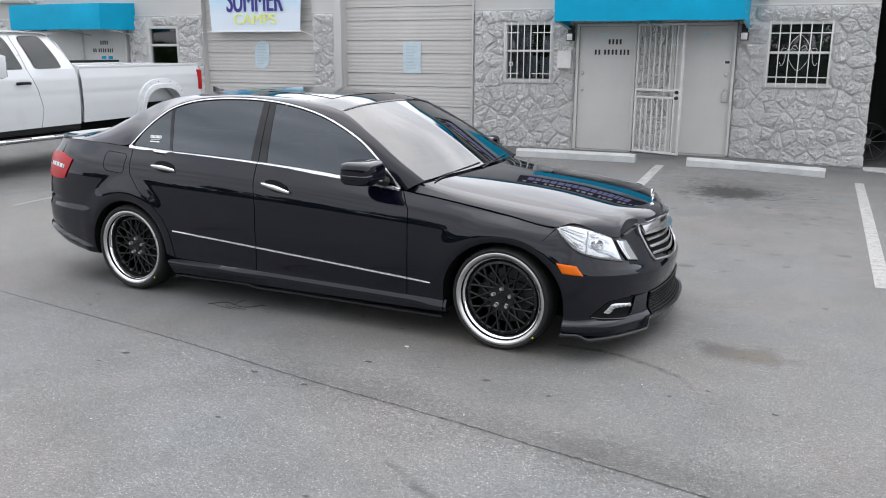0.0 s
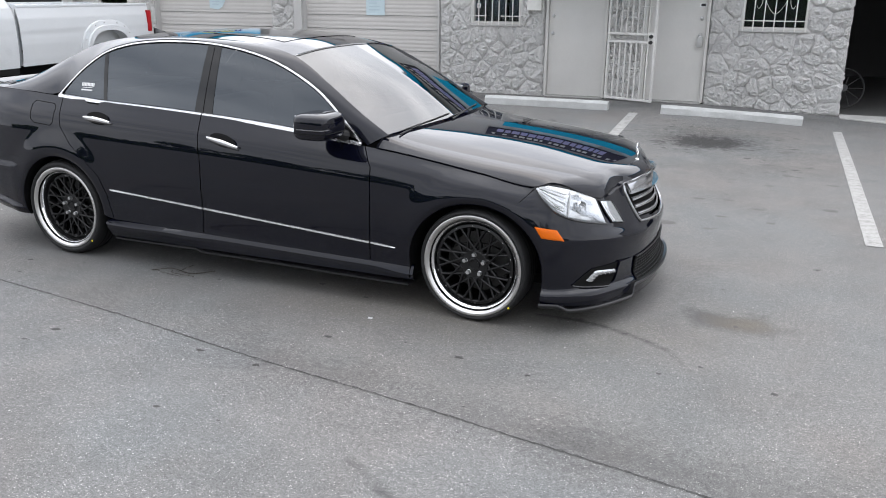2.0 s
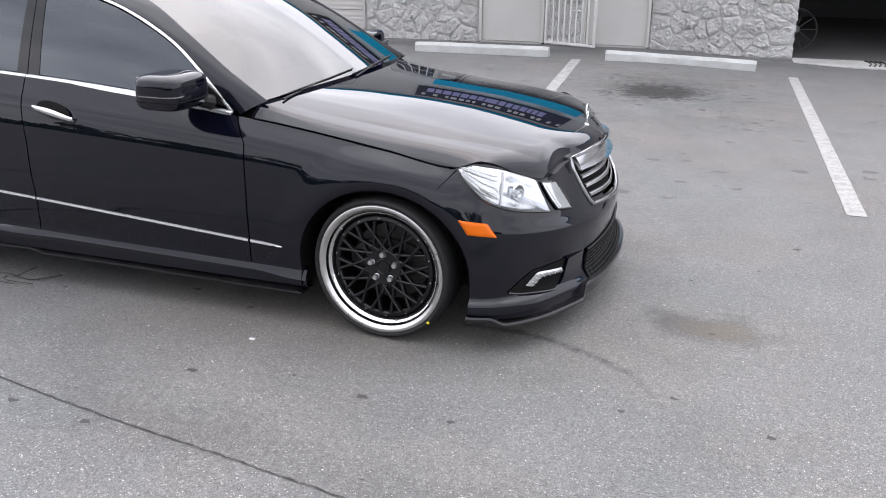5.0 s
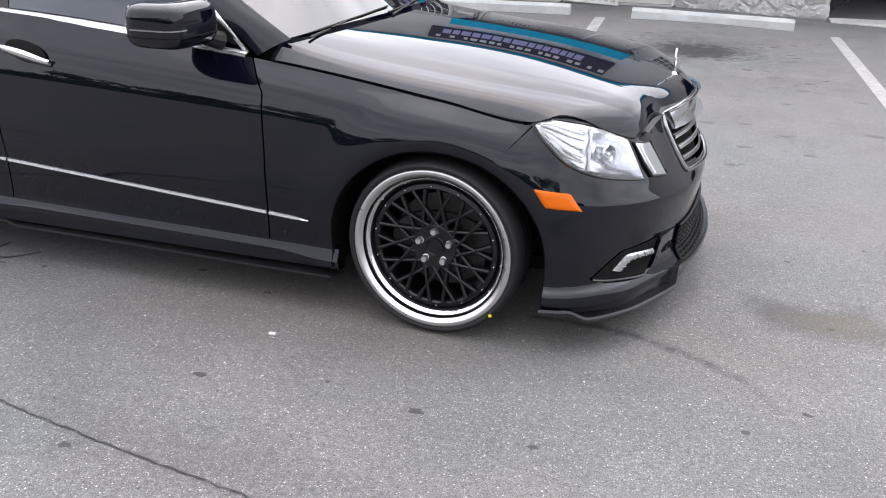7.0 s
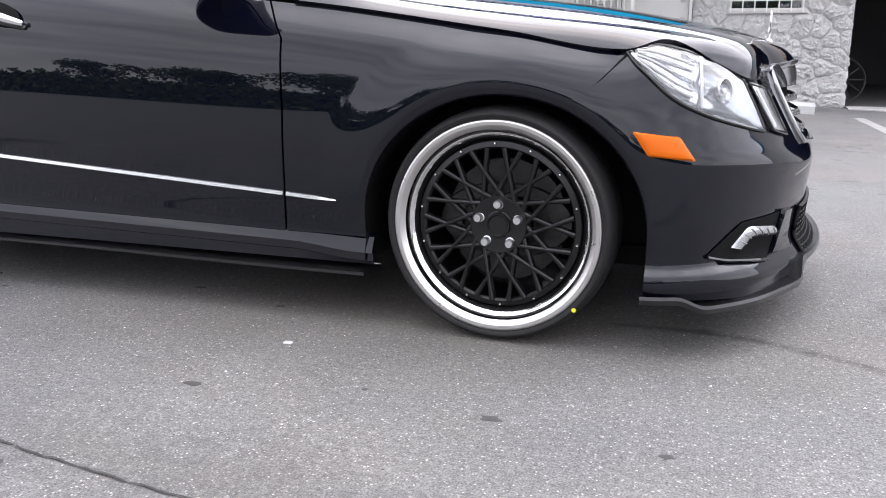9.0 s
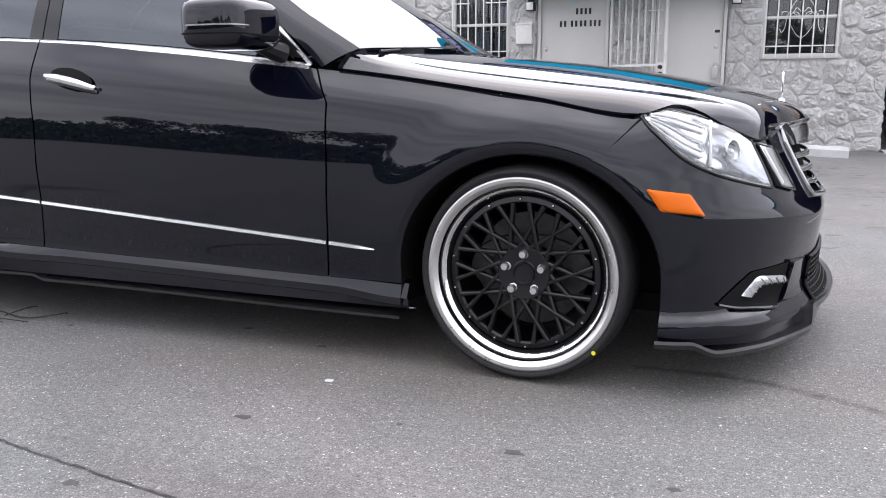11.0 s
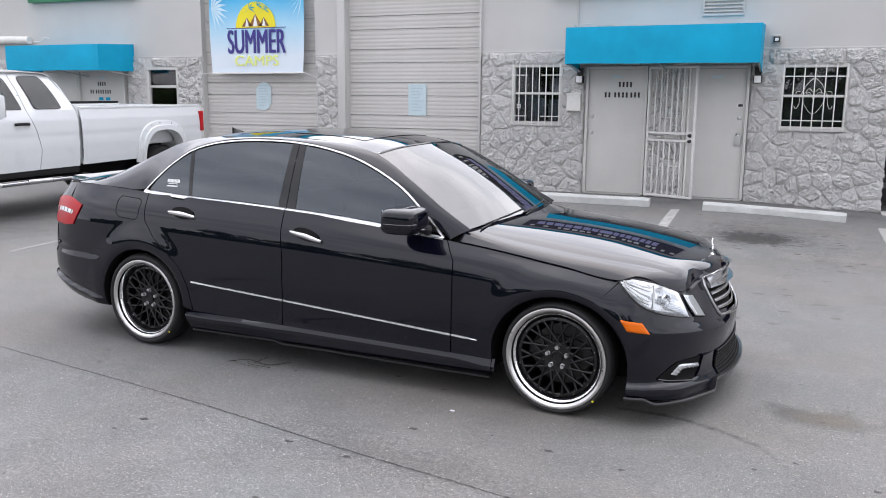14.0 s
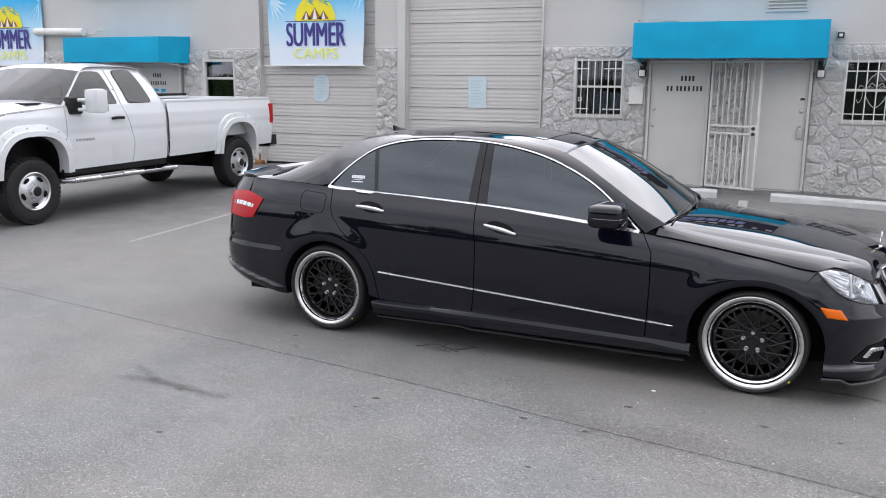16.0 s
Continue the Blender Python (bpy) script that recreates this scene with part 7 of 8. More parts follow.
def mesh_wheel(m, name="wheel", k0=1.0, deep=0.0, rad=0.313):
    """Black lattice wheel with a polished stepped lip; its axis is local z, face outwards."""
    w = new(name)
    w.parent = CAR
    w.matrix_local = m
    tyre = [(0.262, -0.165), (0.285, -0.17), (0.302, -0.160), (0.310, -0.135), (0.313, -0.10), (0.313, -0.045), (0.310, -0.012), (0.301, 0.012), (0.286, 0.022), (0.272, 0.016), (0.264, 0.006)]
    tyre = [(0.272 * k0 - 0.010 + (r - 0.262) * (rad - 0.272 * k0 + 0.010) / 0.051, z) for r, z in tyre]
    tg = Geo().lathe(catmull(tyre, 40), 96)
    t = part("tyre", tg, M_RUBBER, w, "low-profile black tyre")
    gv = Geo()
    for r in (-0.125, -0.09, -0.055):
        gv.lathe([(rad - 0.0015, r - 0.004), (rad + 0.0008, r - 0.003), (rad + 0.0008, r + 0.003), (rad - 0.0015, r + 0.004)], 64)
    part("tread_groove", gv, M_MATTE, t)
    S = Matrix.Diagonal((k0, k0, 1, 1))
    part("rim", Geo().lathe([(0.272, -0.002), (0.270, 0.013), (0.267, 0.0175), (0.263, 0.019), (0.2550, 0.0178), (0.2450, 0.0100), (0.2425, 0.0065)], 96, S), M_BRUSHED, w, "brushed outer rim lip", sharp=25)
    part("lip_groove", Geo().lathe([(0.2425, 0.0065), (0.2405, -0.007), (0.2370, -0.008)], 96, S), M_GLOSSBLACK, w, "dark groove inside the lip", sharp=25)
    part("inner_lip", Geo().lathe([(0.2370, -0.008), (0.2355, -0.0045), (0.2335, -0.0055), (0.2285, -0.0095 - deep * 0.2), (0.2255, -0.013 - deep * 0.4)], 96, S), M_CHROME, w, "polished stepped inner lip", sharp=25)
    part("barrel", Geo().lathe([(0.2255, -0.013 - deep * 0.4), (0.2165, -0.024 - deep), (0.214, -0.06 - deep), (0.210, -0.10 - deep), (0.205, -0.20)], 64, S), M_RIMBLACK, w, "black inner barrel")
    F = 0.030 - deep
    part("face_ring", Geo().lathe([(0.2160, -0.056 + F), (0.212, -0.048 + F), (0.199, -0.044 + F), (0.194, -0.050 + F), (0.194, -0.066 + F)], 96, S), M_RIMBLACK, w, "gloss black outer ring")
    n, turn = 14, 0.561
    for sg in (-1, 1):
        a, b = 0.0, sg * turn
        p0, p1 = Vector((0.070 * math.cos(a), 0.070 * math.sin(a), 0)), Vector((0.203 * math.cos(b), 0.203 * math.sin(b), 0))
        g = Geo()
        dr = (p1 - p0).normalized()
        nr = Vector((-dr.y, dr.x, 0))
        rows = []
        for u in np.linspace(0, 1, 6):
            p = p0 + (p1 - p0) * u
            hz = -0.052 + F + 0.014 * u ** 0.6 + (0.0012 if sg > 0 else 0)
            wd = 0.0064 - 0.0016 * math.sin(math.pi * u)
            rows.append([tuple(p + nr * o + Vector((0, 0, hz + z))) for o, z in ((-wd * 1.2, -0.022), (-wd, -0.003), (-wd * 0.4, 0), (wd * 0.4, 0), (wd, -0.003), (wd * 1.2, -0.022))])
        g.grid(rows, flip=True)
        first = fix_normals(part("spoke", g, M_RIMBLACK, w))
        for k in range(n):
            ob = first if k == 0 else new("spoke", first.data)
            ob.parent = w
            ob.matrix_local = Matrix.Rotation(2 * math.pi * k / n + 0.05, 4, "Z")
    hub = [(0, -0.046), (0.024, -0.046), (0.028, -0.040), (0.031, -0.040), (0.033, -0.050), (0.036, -0.052), (0.060, -0.050), (0.074, -0.048), (0.079, -0.054), (0.079, -0.085)]
    part("hub", Geo().lathe([(r, z + F) for r, z in hub], 48), M_RIMBLACK, w, "gloss black hub with a plain cap")
    for k in range(5):
        a = math.radians(90 + 72 * k)
        part("lug_bolt", Geo().lathe([(0, -0.031 + F), (0.0095, -0.031 + F), (0.0115, -0.036 + F), (0.0115, -0.050 + F), (0.0150, -0.0515 + F)], 12, pose(0.056 * math.cos(a), 0.056 * math.sin(a), 0)), M_SATIN, w, "steel lug bolt")
    for k in range(n):
        a = 2 * math.pi * (k + 0.5) / n + 0.05
        part("rivet", Geo().lathe([(0, -0.039 + F), (0.0028, -0.0395 + F), (0.0042, -0.042 + F), (0.0042, -0.048 + F)], 8, pose(0.207 * k0 * math.cos(a), 0.207 * k0 * math.sin(a), 0)), M_CHROME, w, "bright rivet")
    part("brake_disc", Geo().lathe([(0.07, -0.115), (0.075, -0.105), (0.165, -0.105), (0.168, -0.112), (0.165, -0.135)], 48), M_DISC, w, "grey brake disc")
    part("caliper", Geo().lathe([(0.125, -0.09), (0.18, -0.092), (0.186, -0.10), (0.186, -0.15), (0.12, -0.15)], 40, Matrix.Diagonal((1, 0.55, 1, 1)) @ pose(0, 0, 0)), M_DISC, w, "grey brake caliper")
    part("valve", Geo().tube([(0.205, 0.075, -0.05), (0.203, 0.074, -0.028)], 0.003, 6), M_CHROME, w)
    if name == "wheel":
        part("tyre_dot", Geo().lathe([(0, 0.0), (0.006, 0.0), (0.006, -0.002)], 12, pose(0.2145, -0.196, 0.0222)), M_YELLOW, t, "yellow dot")
    return w


# front wheels steered to the right
for y, f in ((-0.888, 90), (0.888, -90)):
    mesh_wheel(pose(-0.0085, math.copysign(0.8940, y), 0.3072, 0, 0, -1.6) @ pose(0, 0, 0, f, 0, 0), k0=1.029, deep=0.004, rad=0.3072)
    mesh_wheel(pose(-WB, y, RW, f, 0, 0), deep=0.026)

# ---- white pickup ----
TRK = thing("pickup_truck", pose(-10.80, 6.80, 0.0, 0, 0.5, -90), "white extended-cab pickup with pocket flares and step bars, parked", "truck")
TB = -4.13


def ty(x, z):
    """Half width of the pickup's side."""
    y = np.interp(z, [0.45, 0.60, 0.75, 0.95, 1.15, 1.30, 1.42, 1.50], [0.92, 0.965, 0.985, 1.0, 1.0, 0.988, 0.955, 0.935])
    return y - 0.16 * np.clip((np.asarray(x) - 0.45) / 0.5, 0, 1) ** 2 - 0.004 * np.exp(-((np.asarray(z) - 1.08) / 0.04) ** 2)


def super_arch(cx, a, top, n=60, e=2.7, z0=0.60):
    """An arch outline round a wheel: squarish, from z0 up to top."""
    th = np.linspace(0, math.pi, n)
    c, s_ = np.cos(th), np.sin(th)
    return np.stack([cx + a * np.sign(c) * np.abs(c) ** (2 / e), z0 + (top - z0) * np.abs(s_) ** (2 / e)], 1)


def tpanel(name, b, t, l, r, nu, nv, s, hole=None, material=None, rim=0.02, label=""):
    X, Z = xz_patch(b, t, l, r, nu, nv)
    keep = None
    if hole is not None:
        cx, a, top = hole
        z0 = 0.60
        q = (np.abs((X - cx) / a)) ** 2.7 + (np.maximum(Z - z0, 0) / (top - z0)) ** 2.7
        ins = q < 1
        k = np.where(ins, 1 / np.maximum(q, 1e-6) ** (1 / 2.7), 1)
        keep = ~(ins[:-1, :-1] & ins[1:, :-1] & ins[:-1, 1:] & ins[1:, 1:])
        k = np.minimum(k, 3)
        X, Z = cx + (X - cx) * k, np.where(ins, z0 + (Z - z0) * k, Z)
    P = np.stack([X, s * ty(X, Z), Z], 2)
    return part(name, Geo().grid(P, rim=0 if hole is not None else rim, flip=s > 0, keep=keep), material or M_WHITECAR, TRK, label, sharp=50)


for s in (1, -1):
    tpanel("front_fender", line((-0.50, 0.62), (0.80, 0.62)), [(-0.54, 1.425), (-0.2, 1.40), (0.3, 1.36), (0.80, 1.27)], line((-0.50, 0.62), (-0.54, 1.425)), line((0.80, 0.62), (0.80, 1.27)), 70, 44, s, (0.0, 0.48, 1.09))
    fdo = tpanel("front_door", line((-1.66, 0.635), (-0.51, 0.625)), line((-1.53, 1.435), (-0.55, 1.43)), [(-1.66, 0.635), (-1.70, 0.9), (-1.64, 1.15), (-1.53, 1.435)], line((-0.51, 0.625), (-0.55, 1.43)), 40, 30, s)
    rdo = tpanel("rear_door", line((-2.36, 0.64), (-1.67, 0.635)), line((-2.36, 1.44), (-1.54, 1.435)), line((-2.36, 0.64), (-2.36, 1.44)), [(-1.67, 0.635), (-1.71, 0.9), (-1.65, 1.15), (-1.54, 1.435)], 30, 30, s)
    tpanel("bed_side", line((-5.04, 0.68), (-2.42, 0.65)), line((-5.06, 1.475), (-2.42, 1.46)), line((-5.04, 0.68), (-5.06, 1.475)), line((-2.42, 0.65), (-2.42, 1.46)), 110, 44, s, (TB + 0.06, 0.44, 1.09))
    part("sill", Geo().box(-2.37, -0.47, min(s * 0.90, s * 0.95), max(s * 0.90, s * 0.95), 0.55, 0.64, 0.02), M_PLASTIC, TRK, "dark sill under the doors")
    # pocket flares with bolts
    for cx, a0, t0, a1, t1 in ((0.0, 0.48, 1.09, 0.625, 1.23), (TB + 0.06, 0.44, 1.09, 0.585, 1.245)):
        I, O = super_arch(cx, a0, t0), super_arch(cx, a1, t1)
        rows = []
        for (xi, zi), (xo, zo) in zip(I, O):
            yi, yo = float(ty(xi, zi)), float(ty(xo, zo))
            rows.append([(xo, s * (yo - 0.004), zo), (xo + (xi - xo) * 0.06, s * (yo + 0.022), zo + (zi - zo) * 0.06), (xo + (xi - xo) * 0.5, s * (yo + 0.040), zo + (zi - zo) * 0.5), (xo + (xi - xo) * 0.55, s * (yo + 0.060), zo + (zi - zo) * 0.55), (xi, s * (yi + 0.065), zi), (xi, s * (yi + 0.02), zi), (xi, s * (yi - 0.10), zi)])
        fl = fix_normals(part("fender_flare", Geo().grid(rows), M_WHITECAR, TRK, "white bolt-on fender flare", sharp=40))
        for k in range(4, 57, 6):
            xo, zo = O[k] + (I[k] - O[k]) * 0.28
            part("flare_bolt", Geo().lathe([(0, 0.012), (0.009, 0.010), (0.011, 0.0)], 8, pose(xo, s * (float(ty(xo, zo)) + 0.028), zo, -90 * s, 0, 0)), M_GALV, fl)
        L = super_arch(cx, a0 * 1.05, t0 * 1.03, z0=0.45 if cx == 0 else 0.70)
        part("arch_liner", Geo().grid([[(x, s * 0.93, z), (x, s * 0.55, z)] for x, z in L]), M_PLASTIC if cx == 0 else M_WHITECAR, TRK, "wheel arch liner")
        part("arch_back", Geo().prism([(x, z) for x, z in L], s * 0.545, s * 0.55), M_PLASTIC, TRK)
    # glass house side
    def cy(z):
        return 0.945 - 0.36 * (z - 1.43) - 0.25 * (z - 1.43) ** 2
    def house(name, poly, out, material, par, rim=0.0):
        pts = resample(np.array(poly + poly[:1]), 60)[:-1]
        c = pts.mean(0)
        rows = [[(c[0] + (p[0] - c[0]) * k, s * (cy(c[1] + (p[1] - c[1]) * k) + out), c[1] + (p[1] - c[1]) * k) for k in (1.0, 0.7, 0.35, 0.02)] for p in pts]
        return fix_normals(part(name, Geo().grid(rows, close_u=True), material, par))
    shell = [(-0.55, 1.43), (-0.80, 1.68), (-1.02, 1.87), (-1.14, 1.925), (-1.50, 1.942), (-1.98, 1.935), (-2.13, 1.90), (-2.23, 1.80), (-2.37, 1.43)]
    house("cab_side", shell, -0.004, M_WHITECAR, TRK)
    w1 = catmull([(-0.60, 1.455), (-0.80, 1.655), (-1.00, 1.82), (-1.10, 1.865), (-1.30, 1.868), (-1.37, 1.84), (-1.43, 1.62), (-1.47, 1.455)], 60).tolist()
    w2 = catmull([(-1.68, 1.47), (-1.63, 1.70), (-1.60, 1.84), (-1.65, 1.885), (-1.88, 1.89), (-1.97, 1.86), (-2.05, 1.70), (-2.12, 1.50), (-2.08, 1.46), (-1.72, 1.455)], 60).tolist()
    for wpoly, d_ in ((w1, fdo), (w2, rdo)):
        house("window_seal", [tuple(p) for p in (np.array(wpoly) - np.mean(wpoly, 0)) * 1.035 + np.mean(wpoly, 0)], 0.002, M_PLASTIC, d_)
        house("window_glass", [tuple(p) for p in wpoly], 0.007, M_TRUCKGLASS, d_)
    part("door_gap", Geo().tube([(-1.54, s * (cy(1.44) + 0.003), 1.44), (-1.51, s * (cy(1.70) + 0.003), 1.70), (-1.47, s * (cy(1.90) + 0.003), 1.90)], 0.006, 5), M_GALV, TRK)
    hd = part("door_handle", Geo().tube(catmull([(-1.30, s * 1.0, 1.255), (-1.36, s * 1.035, 1.262), (-1.48, s * 1.035, 1.262), (-1.53, s * 1.0, 1.255)], 16), 0.020, 8, flat=0.7), M_PLASTIC, fdo, "black door handle")
    # tow mirror
    mr = part("tow_mirror", Geo().box(-0.90, -0.72, min(s * 1.12, s * 1.36), max(s * 1.12, s * 1.36), 1.345, 1.655, 0.05), M_WHITECAR, fdo, "white tall tow mirror")
    for z in (1.39, 1.51):
        part("mirror_arm", Geo().tube([(-0.70, s * 0.96, z), (-0.80, s * 1.15, z)], 0.022, 8), M_WHITECAR, mr)
    part("mirror_foot", Geo().box(-0.80, -0.60, min(s * 0.90, s * 1.02), max(s * 0.90, s * 1.02), 1.33, 1.55, 0.03), M_PLASTIC, mr)
    part("mirror_glass", Geo().box(-0.91, -0.898, min(s * 1.14, s * 1.34), max(s * 1.14, s * 1.34), 1.37, 1.63, 0.004), M_CHROME, mr)
    # step bar
    sb = part("step_bar", Geo().tube(catmull([(-0.42, s * 0.86, 0.50), (-0.50, s * 1.0, 0.49), (-0.65, s * 1.03, 0.485), (-1.5, s * 1.03, 0.485), (-2.3, s * 1.03, 0.485), (-2.47, s * 1.0, 0.49), (-2.52, s * 0.86, 0.50)], 50), 0.028, 12), M_LOUVRE, TRK, "step bar with bright pads")
    for x0, x1 in ((-0.55, -0.98), (-1.40, -1.78), (-2.20, -2.48)):
        part("step_pad", Geo().tube([(x0, s * 1.034, 0.494), (x1, s * 1.034, 0.490)], 0.031, 12), M_SATIN, sb, "bright steel pad")
    # lamps and badge
    part("tail_light", Geo().box(-5.085, -4.99, min(s * 0.86, s * 1.012), max(s * 0.86, s * 1.012), 1.03, 1.37, 0.02), M_RED, TRK, "red tail light")
    part("headlight", Geo().box(0.70, 0.86, min(s * 0.60, s * 0.90), max(s * 0.60, s * 0.90), 0.98, 1.20, 0.04), M_REFLECTOR, TRK, "clear headlight")
    for k in range(6):
        part("badge_bar", Geo().box(-0.66 - k * 0.055 - 0.04, -0.66 - k * 0.055, min(s * 0.995, s * 1.003), max(s * 0.995, s * 1.003), 0.985, 1.02, 0.003), M_GALV, fdo)

# hood, windshield, roof, rear window
hs = catmull([(-0.54, 0.955, 1.425), (-0.2, 0.965, 1.40), (0.3, 0.97, 1.36), (0.80, 0.90, 1.27)], 30)
hm = catmull([(-0.22, 0, 1.47), (0.1, 0, 1.465), (0.5, 0, 1.43), (0.90, 0, 1.30)], 30)
hr = catmull([(-0.54, 0.955, 1.425), (-0.35, 0.6, 1.455), (-0.22, 0, 1.47)], 20)
hf = catmull([(0.80, 0.90, 1.27), (0.87, 0.5, 1.29), (0.90, 0, 1.30)], 20)
HH = coons(hs, hm, hr, hf, 30, 20)
HH[..., 2] += 0.03 * np.clip(np.sin(np.linspace(0, 1, 20)[None] * math.pi), 0, 1)
fix_normals(part("hood", Geo().grid(mirrored(HH), rim=0.02), M_WHITECAR, TRK, sharp=60))
part("hood_vent", Geo().box(-0.36, -0.14, 0.38, 0.78, 1.462, 1.478, 0.004), M_PLASTIC, TRK, "dark cowl vent")
wb_ = catmull([(-0.56, 0.90, 1.435), (-0.38, 0.5, 1.462), (-0.26, 0, 1.475)], 16)
wt_ = catmull([(-1.03, 0.765, 1.872), (-0.98, 0.4, 1.905), (-0.95, 0, 1.915)], 16)
WS = coons(wb_, wt_, catmull([wb_[0], (-0.80, 0.84, 1.665), wt_[0]], 16), catmull([wb_[-1], (-0.62, 0, 1.71), wt_[-1]], 16), 16, 16)
fix_normals(part("windshield", Geo().grid(mirrored(WS.transpose(1, 0, 2))), M_TRUCKGLASS, TRK))
ap = np.array([(-0.55, 0.952, 1.43), (-0.80, 0.875, 1.685), (-1.03, 0.785, 1.88)])
for s in (1, -1):
    part("pillar", Geo().grid(side(np.stack([catmull(ap, 20), catmull([wb_[0], (-0.80, 0.84, 1.665), wt_[0]], 20)], 1), s), rim=0.01, flip=s > 0), M_WHITECAR, TRK)
    part("wiper", Geo().tube([(-0.36, s * 0.1 - 0.25, 1.48), (-0.46, s * 0.1 + 0.35, 1.51)], 0.012, 6), M_PLASTIC, TRK)
rs = catmull([(-1.03, 0.775, 1.878), (-1.16, 0.755, 1.935), (-1.55, 0.745, 1.952), (-1.95, 0.748, 1.945), (-2.12, 0.765, 1.905)], 26)
rmid = catmull([(-0.95, 0, 1.918), (-1.15, 0, 1.965), (-1.55, 0, 1.982), (-1.95, 0, 1.972), (-2.14, 0, 1.925)], 26)
RR = coons(rs, rmid, wt_ + np.array([0, 0, 0.004]), catmull([rs[-1], (-2.135, 0.4, 1.918), rmid[-1]], 16), 26, 16)
RR[..., 2] += 0.012 * np.sin(np.linspace(0, 1, 16)[None] * math.pi) * np.sin(np.linspace(0, 1, 26)[:, None] * math.pi)
fix_normals(part("cab_roof", Geo().grid(mirrored(RR), rim=0.01), M_WHITECAR, TRK, sharp=60))
part("cab_back", Geo().grid([[(-2.14, -0.75, 1.90), (-2.38, -0.945, 1.44), (-2.39, -0.95, 0.64)], [(-2.16, 0, 1.92), (-2.40, 0, 1.46), (-2.41, 0, 0.64)], [(-2.14, 0.75, 1.90), (-2.38, 0.945, 1.44), (-2.39, 0.95, 0.64)]]), M_WHITECAR, TRK)
part("bed_floor", Geo().box(-5.0, -2.44, -0.80, 0.80, 0.86, 0.90), M_WHITECAR, TRK)
part("bed_front", Geo().box(-2.47, -2.43, -0.93, 0.93, 0.66, 1.455, 0.006), M_WHITECAR, TRK)
for s in (1, -1):
    part("bed_inner", Geo().box(-5.0, -2.47, min(s * 0.80, s * 0.84), max(s * 0.80, s * 0.84), 0.88, 1.43, 0.006), M_WHITECAR, TRK)
    part("bed_rail", Geo().box(-5.05, -2.44, min(s * 0.79, s * 0.955), max(s * 0.79, s * 0.955), 1.435, 1.485, 0.018), M_WHITECAR, TRK)
part("rail_cap", Geo().box(-5.0, -3.6, -0.95, -0.80, 1.486, 1.525, 0.006), M_PLASTIC, TRK, "black bed rail cap")
part("tailgate", Geo().box(-5.07, -5.00, -0.86, 0.86, 0.72, 1.475, 0.02), M_WHITECAR, TRK)
part("rear_bumper", Geo().box(-5.25, -5.06, -0.94, 0.94, 0.60, 0.80, 0.04).box(-5.22, -5.05, -0.3, 0.3, 0.62, 0.84, 0.02), M_CHROME, TRK, "chrome rear bumper")
part("bumper_cap", Geo().box(-5.24, -5.02, 0.90, 0.965, 0.64, 0.82, 0.02), M_PLASTIC, TRK)
part("front_bumper", Geo().box(0.84, 1.02, -0.92, 0.92, 0.58, 0.84, 0.06).box(0.55, 0.90, 0.86, 0.95, 0.60, 0.83, 0.04).box(0.55, 0.90, -0.95, -0.86, 0.60, 0.83, 0.04), M_CHROME, TRK, "chrome front bumper")
part("front_grille", Geo().box(0.80, 0.90, -0.60, 0.60, 0.86, 1.26, 0.03), M_PLASTIC, TRK, "dark front grille")
part("grille_bar", Geo().box(0.88, 0.925, -0.62, 0.62, 1.03, 1.10, 0.015), M_CHROME, TRK, "chrome grille bar")
part("chassis", Geo().box(-4.9, 0.6, -0.45, 0.45, 0.45, 0.66, 0.02).box(-2.4, -0.5, -0.85, 0.85, 0.52, 0.64).box(-4.35, -3.85, -0.75, 0.75, 0.34, 0.50, 0.06), M_MATTE, TRK)
part("dashboard", Geo().box(-0.95, -0.5, -0.80, 0.80, 1.2, 1.42, 0.05), M_PLASTIC, TRK)
for sy in (0.42, -0.42):
    part("seat", Geo().box(-1.75, -1.55, sy - 0.27, sy + 0.27, 0.9, 1.50, 0.06).box(-1.72, -1.62, sy - 0.13, sy + 0.13, 1.50, 1.68, 0.04), M_PLASTIC, TRK, "dark seat")


